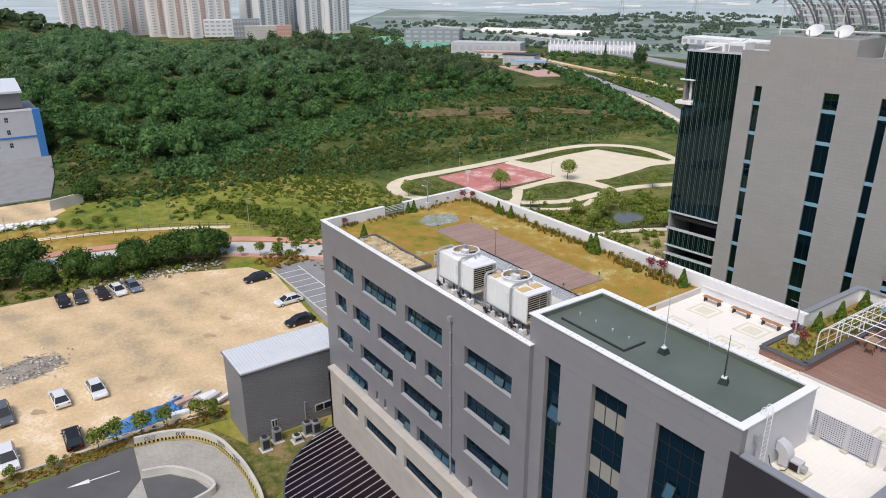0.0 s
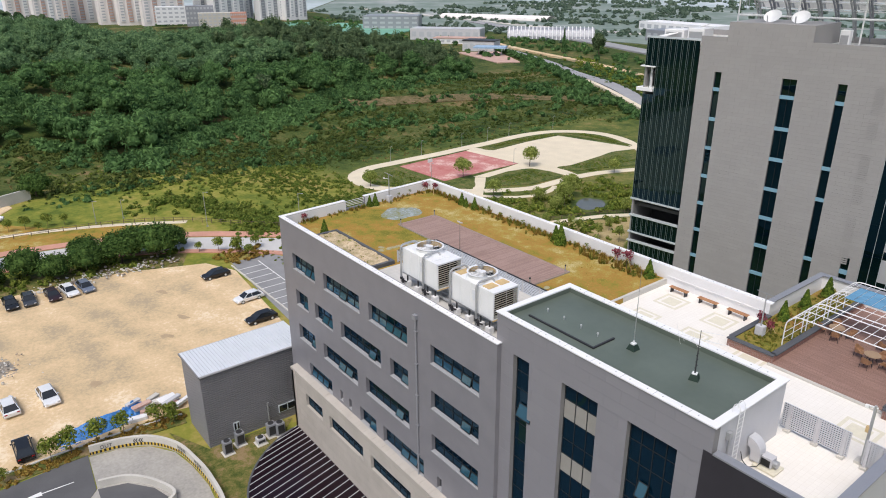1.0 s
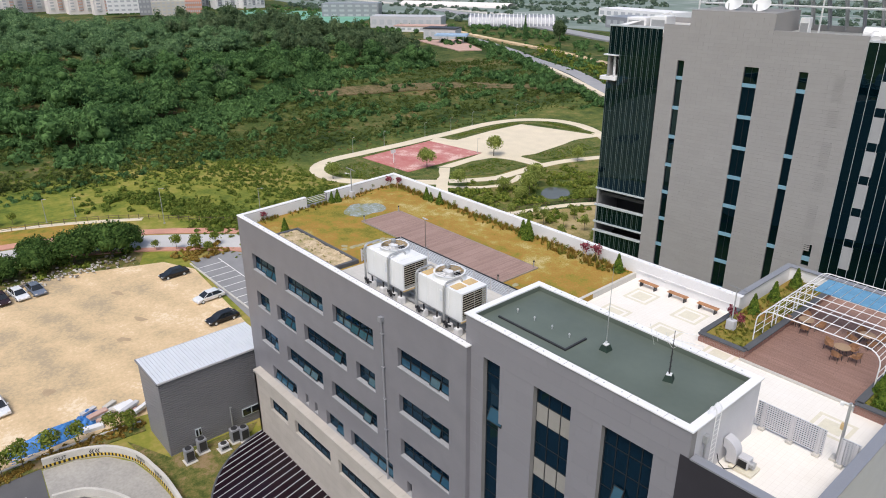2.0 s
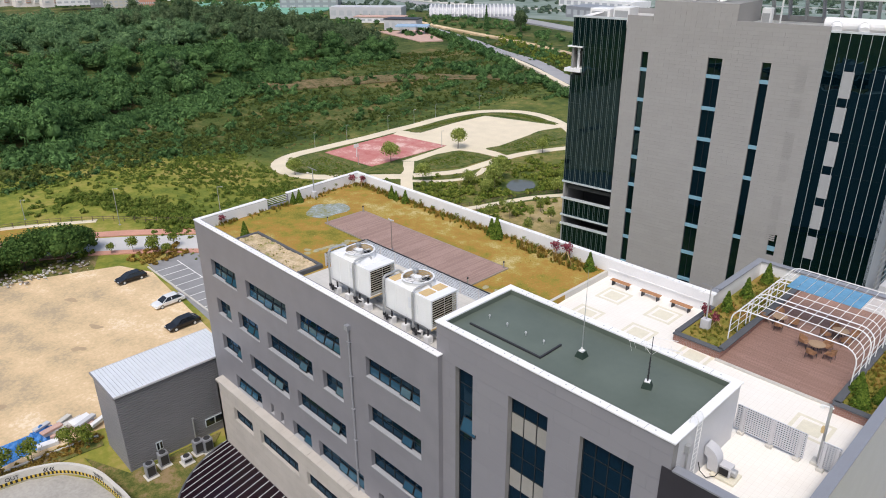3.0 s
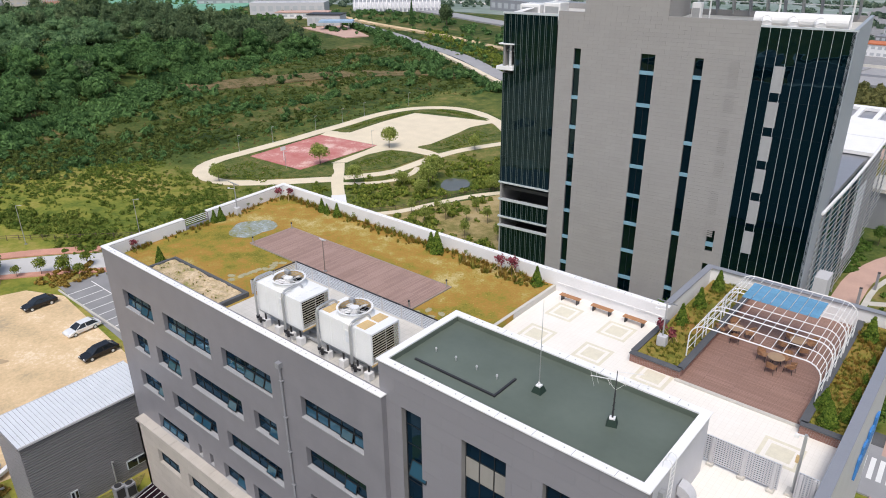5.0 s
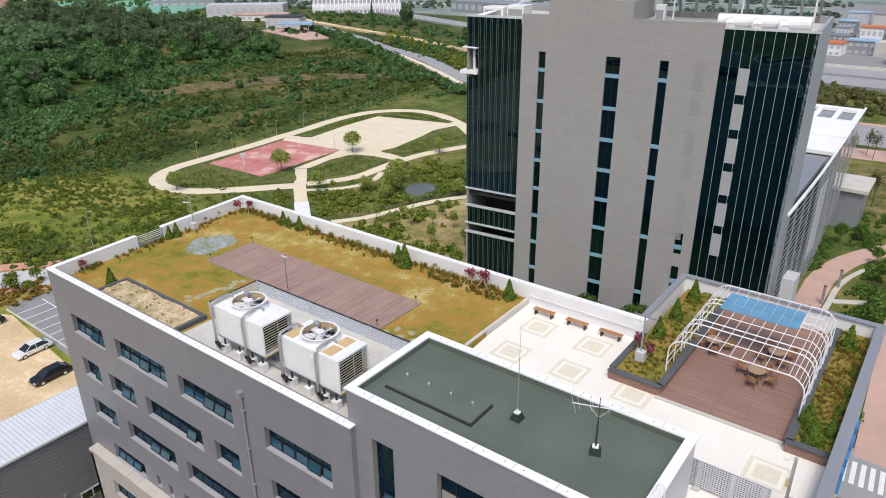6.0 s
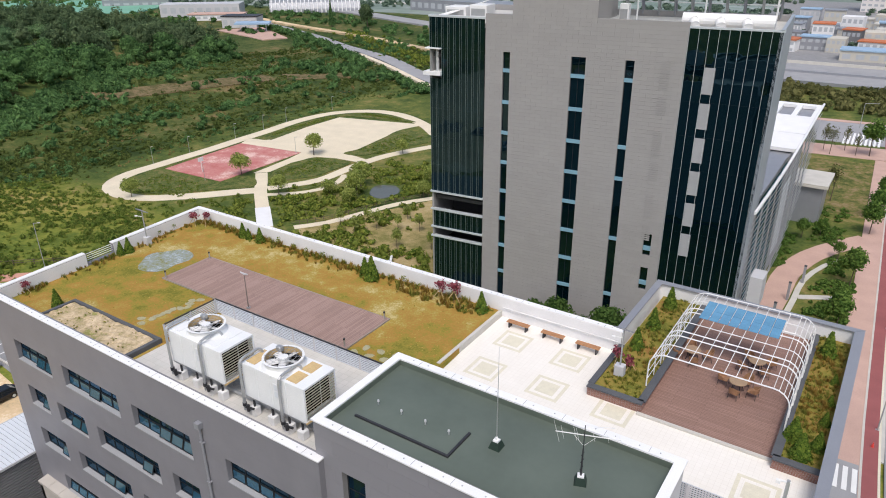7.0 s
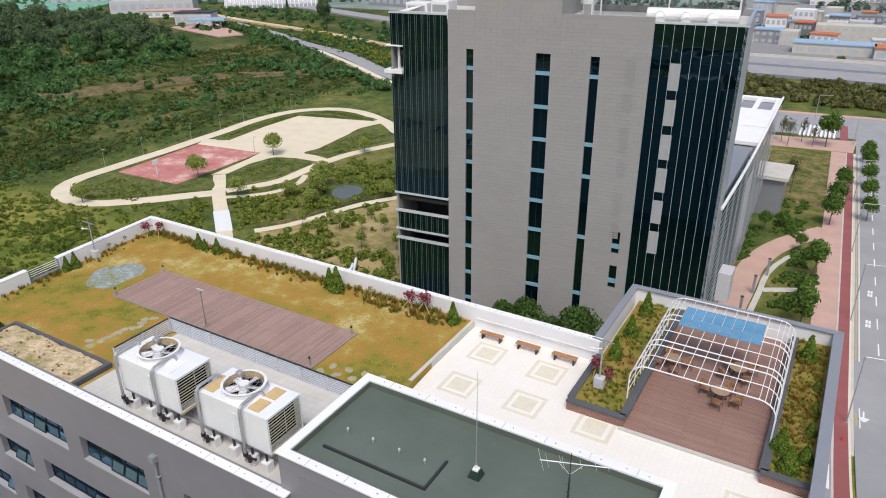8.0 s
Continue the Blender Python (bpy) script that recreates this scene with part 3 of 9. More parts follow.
def crown(rng, rx, rz, lobes=9, leaves=240, size=0.45, pointed=False, core=0.7, k=4):
    """Leaf clumps and inner masses of one crown round the origin: (quad vertices, core vertices, core faces)."""
    if pointed:
        h = rng.uniform(0, 1, leaves) ** 1.3
        a = rng.uniform(0, 6.283, leaves)
        r = rx * (1 - h) * rng.uniform(0.75, 1.08, leaves) + 0.03
        P = np.stack([r * np.cos(a), r * np.sin(a), (h * 2 - 1) * rz], 1)
        N = np.stack([np.cos(a), np.sin(a), np.full(leaves, 0.5)], 1) + rng.normal(size=(leaves, 3)) * 0.5
        core = ICO_V * np.array([0.55 * rx, 0.55 * rx, 0.75 * rz]) - np.array([0, 0, 0.2 * rz])
        return cards(P, size * rng.uniform(0.6, 1.3, leaves), N, rng), core, ICO_F
    L = rng.normal(size=(lobes, 3))
    L /= np.linalg.norm(L, axis=1, keepdims=True)
    L *= rng.uniform(0.35, 0.68, (lobes, 1))
    L[:, 2] = np.abs(L[:, 2]) * 1.1 - 0.25
    lr = rng.uniform(0.34, 0.55, lobes)
    pick = rng.integers(0, lobes, leaves)
    D = rng.normal(size=(leaves, 3))
    D[:, 2] += 0.25
    D /= np.linalg.norm(D, axis=1, keepdims=True)
    P = (L[pick] + D * lr[pick][:, None] * rng.uniform(0.75, 1.12, (leaves, 1))) * np.array([rx, rx, rz])
    N = D + rng.normal(size=(leaves, 3)) * 0.45
    cv, cf = [], []
    for q in range(lobes):
        cf.append(ICO_F + len(cv) * len(ICO_V))
        cv.append((ICO_V * lr[q] * core + L[q]) * np.array([rx, rx, rz]))
    return cards(P, size * rng.uniform(0.6, 1.35, leaves), N, rng, k), np.concatenate(cv), np.concatenate(cf)


def tuft(rng, blades=26, h=0.5, spread=0.28):
    """A tuft of thin upright blades round the origin, with the same return as crown()."""
    a, r = rng.uniform(0, 6.283, blades), rng.uniform(0, 0.12, blades)
    lean = rng.uniform(0.1, 1, blades) * spread
    foot = np.stack([r * np.cos(a), r * np.sin(a), np.zeros(blades)], 1)
    d = np.stack([lean * np.cos(a), lean * np.sin(a), h * rng.uniform(0.6, 1.2, blades)], 1)
    w = np.stack([-np.sin(a), np.cos(a), np.zeros(blades)], 1) * 0.03
    V = np.stack([foot - w, foot + w, foot + d * 0.7 + w * 0.9, foot + d - w * 0.2], 1).reshape(-1, 3)
    return V, ICO_V * np.array([0.1, 0.1, 0.1 * h]), ICO_F


def scatter(name, spots, variants, material, label, category, k=4):
    """Plants that nobody could count, joined: spots of (x, y, z, scale)."""
    rng = np.random.default_rng(5)
    Q, EV, EF, off = [], [], [], 0
    for x, y, z, s in spots:
        q, cv, cf = variants[rng.integers(0, len(variants))]
        a = rng.uniform(0, 6.283)
        R = np.array([[math.cos(a), -math.sin(a), 0], [math.sin(a), math.cos(a), 0], [0, 0, 1]]) * s
        R[2] *= rng.uniform(0.85, 1.2)
        t = np.array([x, y, z])
        Q.append(q @ R.T + t), EV.append(cv @ R.T + t), EF.append(cf + off)
        off += len(cv)
    me = quads_mesh(name, np.concatenate(Q), material, (np.concatenate(EV), np.concatenate(EF)), k)
    return tagged(new(name, me), label, category, kind="stuff")


def tree(name, label, h, rx, rz, material, leaves=900, size=0.22, lobes=12, pointed=False, stem=0.09, stakes=False, category="tree", seed=1, limbs=True, core=0.7):
    """A tree with a tapered trunk, limbs and a crown, its foot at the origin."""
    rng = np.random.default_rng(seed)
    t = thing(name, label, category)
    bm = bmesh.new()
    zc = h - rz
    rod(bm, (0, 0, -0.2), (0.04 * h * rng.uniform(-1, 1), 0.04 * h * rng.uniform(-1, 1), zc), stem, stem * 0.5, 7)
    if not pointed and limbs:
        for k in range(5):
            a = k * 1.3 + rng.uniform(-0.3, 0.3)
            rod(bm, (0, 0, zc * rng.uniform(0.6, 0.9)), (rx * 0.6 * math.cos(a), rx * 0.6 * math.sin(a), zc + rz * rng.uniform(-0.2, 0.5)), stem * 0.5, stem * 0.15, 5)
    part("trunk", bm, M_BARK, t)
    q, cv, cf = crown(rng, rx, rz, lobes, leaves, size, pointed, core)
    up = np.array([0, 0, zc])
    part("crown", quads_mesh("crown", q + up, material, (cv + up, cf)), None, t)
    if stakes:
        bm = bmesh.new()
        for k in range(3):
            a = k * 2.094
            rod(bm, (0.7 * math.cos(a), 0.7 * math.sin(a), 0), (0, 0, min(1.5, h * 0.55)), 0.03, seg=5)
        part("stake", bm, M_TAN, t)
    return t


def plant_all(proto, spots):
    """Copies of a plant at (x, y, z, scale); the first spot takes the plant itself."""
    rnd = random.Random(3)
    for k, (x, y, z, s) in enumerate(spots):
        m = pose(x, y, z, 0, 0, rnd.uniform(0, 360)) @ Matrix.Scale(s, 4)
        if k == 0:
            proto.matrix_basis = m
        else:
            copy_thing(proto, m)


# ---- land ----
def axis(parts):
    out = []
    for a, b, s in parts:
        out += list(np.arange(a, b, s))
    return out + [parts[-1][1]]


def build_ground():
    xs = axis([(-4400, -1200, 400), (-1200, -640, 80), (-640, -400, 24), (-400, 130, 6), (130, 400, 45), (400, 3000, 400)])
    ys = axis([(-2500, -400, 300), (-400, -130, 45), (-130, 300, 6), (300, 640, 24), (640, 1400, 95), (1400, 4600, 400)])
    V = [(x, y, ground_z(x, y) + (0.5 * noise.noise((x * 0.06, y * 0.06, 0)) if x < -128 else 0)) for y in ys for x in xs]
    w = len(xs)
    F = [(j * w + i, j * w + i + 1, (j + 1) * w + i + 1, (j + 1) * w + i) for j in range(len(ys) - 1) for i in range(w - 1)
         if not (-6 < xs[i] + 3 < 50 and 6 < ys[j] + 3 < 12)]
    me = bpy.data.meshes.new("ground")
    me.from_pydata(V, [], F)
    me.materials.append(M_GRASS)
    tagged(new("ground", me), "rough green and brown grassland over rolling land", "ground", kind="structure")


build_ground()

# dirt car park, road, pavements
bm = bmesh.new()
slab(bm, [(-60, -140), (-11.8, -140), (-11.4, -20), (-12, -10.5), (-9, 4), (-20, 9.5), (-48.5, 12), (-55, 9), (-60, -4), (-61, -16), (-62, -60)], 0.04)
structure("car_park", bm, M_DIRT, "bare sandy earth car park with tyre tracks", "car park")
road_line = [(-84, -140), (-82, -60), (-79, -28), (-77, -14), (-73, -1), (-67, 10), (-57, 22), (-44, 34), (-28, 44)]
bm = bmesh.new()
ribbon(bm, road_line, 6.4, 0.06)
structure("road", bm, M_PALEROAD, "pale grey asphalt road curving past the car park", "road")
for off, wd in ((5.0, 2.6), (-4.3, 1.6)):
    bm = bmesh.new()
    pts = [Vector((*p, 0)) for p in road_line]
    side = []
    for i, p in enumerate(pts):
        d = (pts[min(i + 1, len(pts) - 1)] - pts[max(i - 1, 0)]).normalized()
        side.append((p.x - d.y * off, p.y + d.x * off))
    ribbon(bm, side, wd, 0.18)
    structure("pavement", bm, M_REDPAVE, "red brick pavement beside the road", "pavement")
bm = bmesh.new()
slab(bm, [(-52.5, 12.8), (-28, 11.2), (-8, 9.8), (-6, 26), (-30, 30), (-52, 20.5)], 0.05)
structure("parking_bay_area", bm, M_BAY, "dark asphalt with marked parking bays", "car park")
for k in range(9):
    bm = bmesh.new()
    x = -48.3 + k * 2.5
    prism(bm, [(x, 12.4 - k * 0.02), (x + 0.13, 12.4 - k * 0.02), (x + 0.13, 17.1), (x, 17.1)], -4.96, -4.93)
    structure("bay_line", bm, M_PAINT, "white painted parking bay line", "road marking")
bm = bmesh.new()
box(bm, -50.2, -26, 17.0, 17.14, -4.96, -4.93)
structure("bay_line", bm, M_PAINT, "white painted parking bay line", "road marking")
bm = bmesh.new()
box(bm, -51, -22, 12.15, 12.4, -5.1, -4.8)
structure("kerb", bm, M_CONC, "pale concrete kerb along the parking bays", "kerb")

bm = bmesh.new()
ribbon(bm, [(-69, -140), (-67.5, -60), (-66, -30), (-64, -14), (-61.5, -2), (-58, 6)], 9, 0.03)
structure("verge", bm, M_WEEDY, "weedy patchy verge between road and car park", "verge")
# park
LOOP = [(-68.5, 86.5), (-72.8, 82.1), (-77.5, 76.5), (-82.7, 71.5), (-87.3, 67.7), (-93.5, 66), (-100.2, 67.6), (-104.6, 71.5), (-106.8, 77.5), (-107, 85), (-107.3, 95), (-107.4, 104), (-108.2, 114), (-108.8, 126), (-110, 137),
        (-109.7, 147), (-107.6, 155), (-102.8, 161.2), (-96, 165.3), (-86.5, 165.2), (-78.5, 162), (-70, 157), (-60, 149), (-45, 139)]
ENTRY = [(-30, 53), (-40, 61.5), (-49.2, 69.6), (-58.3, 77.3), (-67.7, 85.3), (-73, 90.5), (-78.5, 95.6)]
WINDING = [(-44, 156), (-50, 147.5), (-55.3, 139.2), (-60.6, 126), (-62, 117), (-62.1, 109.8), (-62, 100), (-64.8, 93.6), (-68.3, 88.1)]
NARROW = [(-65.5, 84.5), (-60.3, 89.1), (-57.2, 94.5), (-57.2, 101), (-59.5, 106)]
LAWNSIDE = [(-26, 112), (-31.1, 103.5), (-35.4, 96.5), (-38.7, 87), (-41.3, 79.4), (-45.3, 73.8)]
for line, width, lift, label in ((LOOP, 4.0, 0.07, "pale clay footpath looping round the park"), (ENTRY, 3.0, 0.09, "pale clay footpath leading into the park"), (WINDING, 3.1, 0.08, "pale clay footpath winding between grass beds"),
                                 (NARROW, 1.7, 0.085, "narrow clay footpath by the pond"), (LAWNSIDE, 2.0, 0.075, "clay path past a dry lawn")):
    bm = bmesh.new()
    ribbon(bm, line, width, lift)
    structure("park_path", bm, M_PATH, label, "path")
bm = bmesh.new()
ribbon(bm, [(-50.4, 70.6), (-55, 74.5), (-59.4, 78.2)], 3.3, 0.2)
structure("footbridge", bm, M_WALLW, "white concrete footbridge over the park stream", "bridge")
bm = bmesh.new()
slab(bm, [(-104.9, 112.1), (-83, 114.6), (-81.7, 108.5), (-80.3, 94.5), (-77.4, 97.5), (-78.5, 106), (-77.2, 112.4), (-76.5, 113.8), (-71, 115.6), (-63.4, 116), (-63, 119), (-68.2, 120), (-72.2, 119.9), (-71.8, 126), (-74.6, 149.6), (-72, 158.5), (-101.8, 151.5), (-101.8, 136), (-100, 119.5), (-107, 117)], 0.06)
structure("park_plaza", bm, M_PATH, "pale compacted clay plaza", "plaza")
bm = bmesh.new()
slab(bm, [(-102.6, 84.6), (-82, 85.4), (-83, 114.3), (-104.8, 112)], 0.1)
structure("sports_court", bm, M_COURT, "worn pink sports court with faded patches", "court")
for o in ([(-77.4, 92), (-81.2, 90), (-82.2, 84.6), (-92, 83.9), (-102.3, 83.4), (-103.7, 79), (-100, 72), (-92, 69.4), (-85.2, 73.3), (-78.3, 80.2), (-72.1, 87)], [(-72.6, 93), (-77, 99), (-77.2, 106), (-76.8, 112.3), (-71, 114.4), (-65, 114.8), (-64.6, 108), (-65, 101.5), (-69.2, 94.4)],
          [(-72.4, 120.2), (-71.4, 126.5), (-72.6, 137), (-74.3, 148.8), (-68, 149.6), (-59.8, 147), (-59.5, 140), (-64.5, 128.5), (-66.4, 121.4)], [(-105.4, 119), (-105.6, 127.7), (-106.6, 137), (-106.6, 146), (-103.4, 155), (-95, 161), (-87, 161.8), (-76, 159.5), (-89.9, 157), (-102.4, 152), (-102.2, 136), (-100.4, 120)],
          [(-63.5, 89.6), (-61.9, 93), (-60.4, 98.4), (-59.6, 101), (-58.9, 97), (-60.2, 92)]):
    bm = bmesh.new()
    slab(bm, rounded(o), 0.14, 0.4)
    structure("grass_bed", bm, M_BANK, "raised grass bed in the park", "lawn")
bm = bmesh.new()
slab(bm, blob(-43.4, 101.5, 3.3, 5.0, 0.5, seed=4), 0.03)
structure("pond_water", bm, M_WATER, "small still pond", "water")
t = thing("rail_fence", "low wooden rail fence beside the dry lawn", "fence")
for (ax, ay), (bx, by) in zip(LAWNSIDE, LAWNSIDE[1:]):
    for k in range(4):
        x0, y0, x1, y1 = ax + (bx - ax) * k / 4 - 1.3, ay + (by - ay) * k / 4 + 0.5, ax + (bx - ax) * (k + 1) / 4 - 1.3, ay + (by - ay) * (k + 1) / 4 + 0.5
        bm = bmesh.new()
        rod(bm, (x0, y0, ground_z(x0, y0)), (x0, y0, ground_z(x0, y0) + 1.0), 0.07, seg=5)
        part("post", bm, M_BARK, t)
        for h in (0.5, 0.9):
            bm = bmesh.new()
            rod(bm, (x0, y0, ground_z(x0, y0) + h), (x1, y1, ground_z(x1, y1) + h), 0.045, seg=5)
            part("rail", bm, M_BARK, t)


# ---- main office building ----
Y_PH = 0.41
office = thing("office_building", "grey panelled five storey office building with roof garden", "building")


def office_windows():
    rows = [[(2.4, 7.1, 16.0, 17.75), (8.9, 15.5, 16.0, 17.75), (17.1, 23.0, 16.0, 17.75), (26.2, 32.1, 15.9, 17.6)],
            [(2.5, 5.1, 11.9, 13.65), (6.6, 10.2, 11.9, 13.65), (11.8, 18.8, 11.9, 13.65), (20.3, 23.0, 11.9, 13.65), (26.2, 32.1, 11.7, 13.4)],
            [(2.5, 6.1, 7.85, 9.6), (7.9, 14.5, 7.85, 9.6), (16.0, 23.0, 7.85, 9.6), (26.2, 32.1, 7.5, 9.2)],
            [(4.3, 9.1, 3.95, 5.6), (10.8, 11.3, 4.4, 5.5), (12.5, 13.0, 4.3, 5.4), (14.6, 17.5, 3.95, 5.6), (18.7, 25.0, 3.95, 5.7), (26.9, 27.5, 4.1, 5.3)]]
    return [w for r in rows for w in r]


def window(parent, p, u, n, w, h, bars=(), rails=(), material=None, frame_mat=None, depth=0.4, fw=0.06):
    """A framed window whose lower corner is p, along u, set back from the face that looks along n."""
    p, u, n = Vector(p), Vector(u), Vector(n)
    up = Vector((0, 0, 1))

    def bar(bm, a0, a1, z0, z1, d0, d1):
        v = [bm.verts.new(p + u * a + up * z - n * d) for d in (d0, d1) for a, z in ((a0, z0), (a1, z0), (a1, z1), (a0, z1))]
        for f in ((0, 1, 2, 3), (7, 6, 5, 4), (0, 4, 5, 1), (1, 5, 6, 2), (2, 6, 7, 3), (3, 7, 4, 0)):
            bm.faces.new([v[i] for i in f])

    bm = bmesh.new()
    rings = [[bm.verts.new(p + u * a + up * z - n * d) for a, z in ((e, e), (w - e, e), (w - e, h - e), (e, h - e))] for d in (depth - 0.04, depth + 0.06) for e in (0, fw)]
    for q in range(4):
        for i, j in ((0, 1), (1, 3), (3, 2), (2, 0)):
            bm.faces.new((rings[i][q], rings[i][(q + 1) % 4], rings[j][(q + 1) % 4], rings[j][q]))
    win = part("window", bm, frame_mat or M_ALU, parent)
    for b in bars:
        bm = bmesh.new()
        bar(bm, b - fw / 2, b + fw / 2, fw, h - fw, depth - 0.035, depth + 0.055)
        part("mullion", bm, frame_mat or M_ALU, win)
    for r in rails:
        bm = bmesh.new()
        bar(bm, fw, w - fw, r - fw / 2, r + fw / 2, depth - 0.03, depth + 0.05)
        part("transom", bm, frame_mat or M_ALU, win)
    bm = bmesh.new()
    bar(bm, fw * 0.6, w - fw * 0.6, fw * 0.6, h - fw * 0.6, depth, depth + 0.02)
    part("pane", bm, material or G_OFFICE, win).visible_shadow = False
    return win


def sash(parent, p, u, n, w, h, tilt=28):
    """A top-hung sash pushed open: its upper corner is p."""
    p, u, n = Vector(p), Vector(u), Vector(n)
    d = -Vector((0, 0, 1)) * math.cos(radians(tilt)) + n * math.sin(radians(tilt))
    f = u.cross(d)
    bm, bg = bmesh.new(), bmesh.new()
    for b, a0, a1, s0, s1, t in ((bm, 0, w, 0, 0.06, 0.05), (bm, 0, w, h - 0.06, h, 0.05), (bm, 0, 0.06, 0.06, h - 0.06, 0.05), (bm, w - 0.06, w, 0.06, h - 0.06, 0.05), (bg, 0.05, w - 0.05, 0.05, h - 0.05, 0.016)):
        v = [b.verts.new(p + u * a + d * s + f * (t * k - t / 2)) for k in (0, 1) for a, s in ((a0, s0), (a1, s0), (a1, s1), (a0, s1))]
        for q in ((0, 1, 2, 3), (7, 6, 5, 4), (0, 4, 5, 1), (1, 5, 6, 2), (2, 6, 7, 3), (3, 7, 4, 0)):
            b.faces.new([v[i] for i in q])
    s = part("open_sash", bm, M_ALU, parent, "top-hung sash pushed open")
    part("pane", bg, G_SASH, s)


def build_office():
    wins = office_windows()
    bm = bmesh.new()
    wall(bm, (0, 0), (33.9, 0), 3.2, 21.02, 0.6, wins)
    part("front_wall", bm, M_PANEL, office, "grey metal panel facade with ribbon windows")
    rnd = random.Random(8)
    for k, (a, b, c, d) in enumerate(wins):
        w = b - a
        n = max(1, round(w / 1.25))
        win = window(office, (a, 0, c), (1, 0, 0), (0, -1, 0), w, d - c, [w * i / n for i in range(1, n)], [0.75] if w > 1 else [])
        if w > 2:
            run = rnd.choice((1, 2, 2, 3)) if n > 2 else 1
            first, tilt = rnd.randrange(max(1, n // 2), n - run + 1) if n - run >= n // 2 else 0, rnd.uniform(13, 22)
            for i in range(n):
                opened = first <= i < first + run
                if opened or d > 17.5:
                    sash(win, (a + w * i / n + 0.03, 0.35, c + 0.77), (1, 0, 0), (0, -1, 0), w / n - 0.06, 0.73, tilt if opened else rnd.uniform(3, 5))
        bm = bmesh.new()
        box(bm, a - 0.02, b + 0.02, -0.05, 0.33, c - 0.07, c + 0.005)
        part("sill", bm, M_SILL, win)
    # beige base storey with a sloped ledge
    low = [(4.2, 7.9, 0.35, 1.95), (9.4, 16.0, 0.35, 1.95), (17.4, 24.0, 0.35, 1.95), (25.6, 32.0, 0.35, 1.95)]
    bm = bmesh.new()
    wall(bm, (1.0, -0.75), (34.4, -0.75), -4.2, 3.75, 0.5, [(a - 1.0, b - 1.0, c, d) for a, b, c, d in low])
    wall(bm, (1.0, 3), (1.0, -0.75), -5.2, 3.75, 0.4)
    part("base_wall", bm, M_BEIGE, office, "beige stone base storey")
    for k in range(22):
        bm = bmesh.new()
        x = 1.0 + k * 1.52
        prism(bm, [(x + 0.012, -0.85), (x + 1.508, -0.85), (x + 1.508, 0.0), (x + 0.012, 0.0)], 3.6, lambda x, y: 3.85 + 0.12 * (y + 0.85))
        part("ledge_slab", bm, M_BEIGE, office)
    for a, b, c, d in low:
        n = round((b - a) / 1.2)
        window(office, (a, -0.75, c), (1, 0, 0), (0, -1, 0), b - a, d - c, [(b - a) * i / n for i in range(1, n)], [0.8], depth=0.35)
    # lower wall under the base, side and rear walls
    bm = bmesh.new()
    wall(bm, (1.0, -0.2), (50.0, -0.2), -5.2, -2.8, 0.4)
    part("plinth", bm, M_DARKPANEL, office)
    bm = bmesh.new()
    wall(bm, (-1.3, 20.6), (-0.67, 10.6), -6.0, 21.02, 0.45)
    wall(bm, (-0.67, 10.6), (-0.5, 8.0), -6.0, 20.15, 0.45)
    wall(bm, (-0.5, 8.0), (0, 0), -6.0, 21.02, 0.45)
    part("side_wall", bm, M_PANEL, office)
    for p, q in (((-0.83, 20.2), (-0.21, 10.62)), ((-0.04, 7.98), (0.4, 0.65))):
        bm = bmesh.new()
        wall(bm, p, q, 19.96, 21.0, 0.02)
        part("inner_lining", bm, M_WALLW, office, "white rendered inner face of the parapet")
    for z in (20.4, 20.58, 20.76, 20.94):
        bm = bmesh.new()
        rod(bm, (-0.45, 10.6, z), (-0.28, 8.0, z), 0.025, seg=6)
        part("rail", bm, M_WSTEEL, office, "white steel rail in a gap of the parapet")
    bm = bmesh.new()
    wall(bm, (42.2, 20.75), (-1.3, 20.6), -9.6, 21.02, 0.4)
    part("rear_wall", bm, M_WALLW, office, "white rendered rear parapet wall")
    for p, q in (((55.45, 29.25), (41.75, 29.25)), ((41.75, 29.25), (41.75, 20.8))):
        bm = bmesh.new()
        wall(bm, p, q, -9.6, 21.02, 0.38)
        part("rear_wall", bm, M_WALLW, office)
    bm = bmesh.new()
    wall(bm, (55.55, 0.8), (55.55, 29.25), -9.6, 21.0, 0.45)
    part("side_wall", bm, M_LIGHTGREY, office)
    # return beside the taller block
    bm = bmesh.new()
    box(bm, 33.3, 33.9, 0.6, 0.95, 3.2, 21.02)
    part("return_wall", bm, M_PANEL, office)
    # copings
    for name, o, m in (("coping", [(0.0, -0.06), (33.95, -0.06), (33.95, 0.42), (0.4, 0.42)], M_WHITE), ("coping", [(-0.05, -0.06), (0.4, 0.42), (-0.06, 8.0), (-0.56, 8.0)], M_WHITE), ("coping", [(-0.73, 10.6), (-0.23, 10.6), (-0.85, 20.2), (-1.36, 20.66)], M_WHITE),
                       ("coping", [(-0.85, 20.2), (42.3, 20.35), (42.3, 20.8), (-1.36, 20.66)], M_WHITE), ("coping", [(41.7, 20.85), (42.2, 20.85), (42.2, 28.75), (41.7, 29.3)], M_COPING),
                       ("coping", [(42.2, 28.75), (55.05, 28.75), (55.65, 29.3), (41.7, 29.3)], M_COPING), ("coping", [(55.05, 0.9), (55.65, 0.9), (55.65, 29.25), (55.05, 28.73)], M_COPING)):
        bm = bmesh.new()
        prism(bm, o, 21.02, 21.1)
        part(name, bm, m, office)
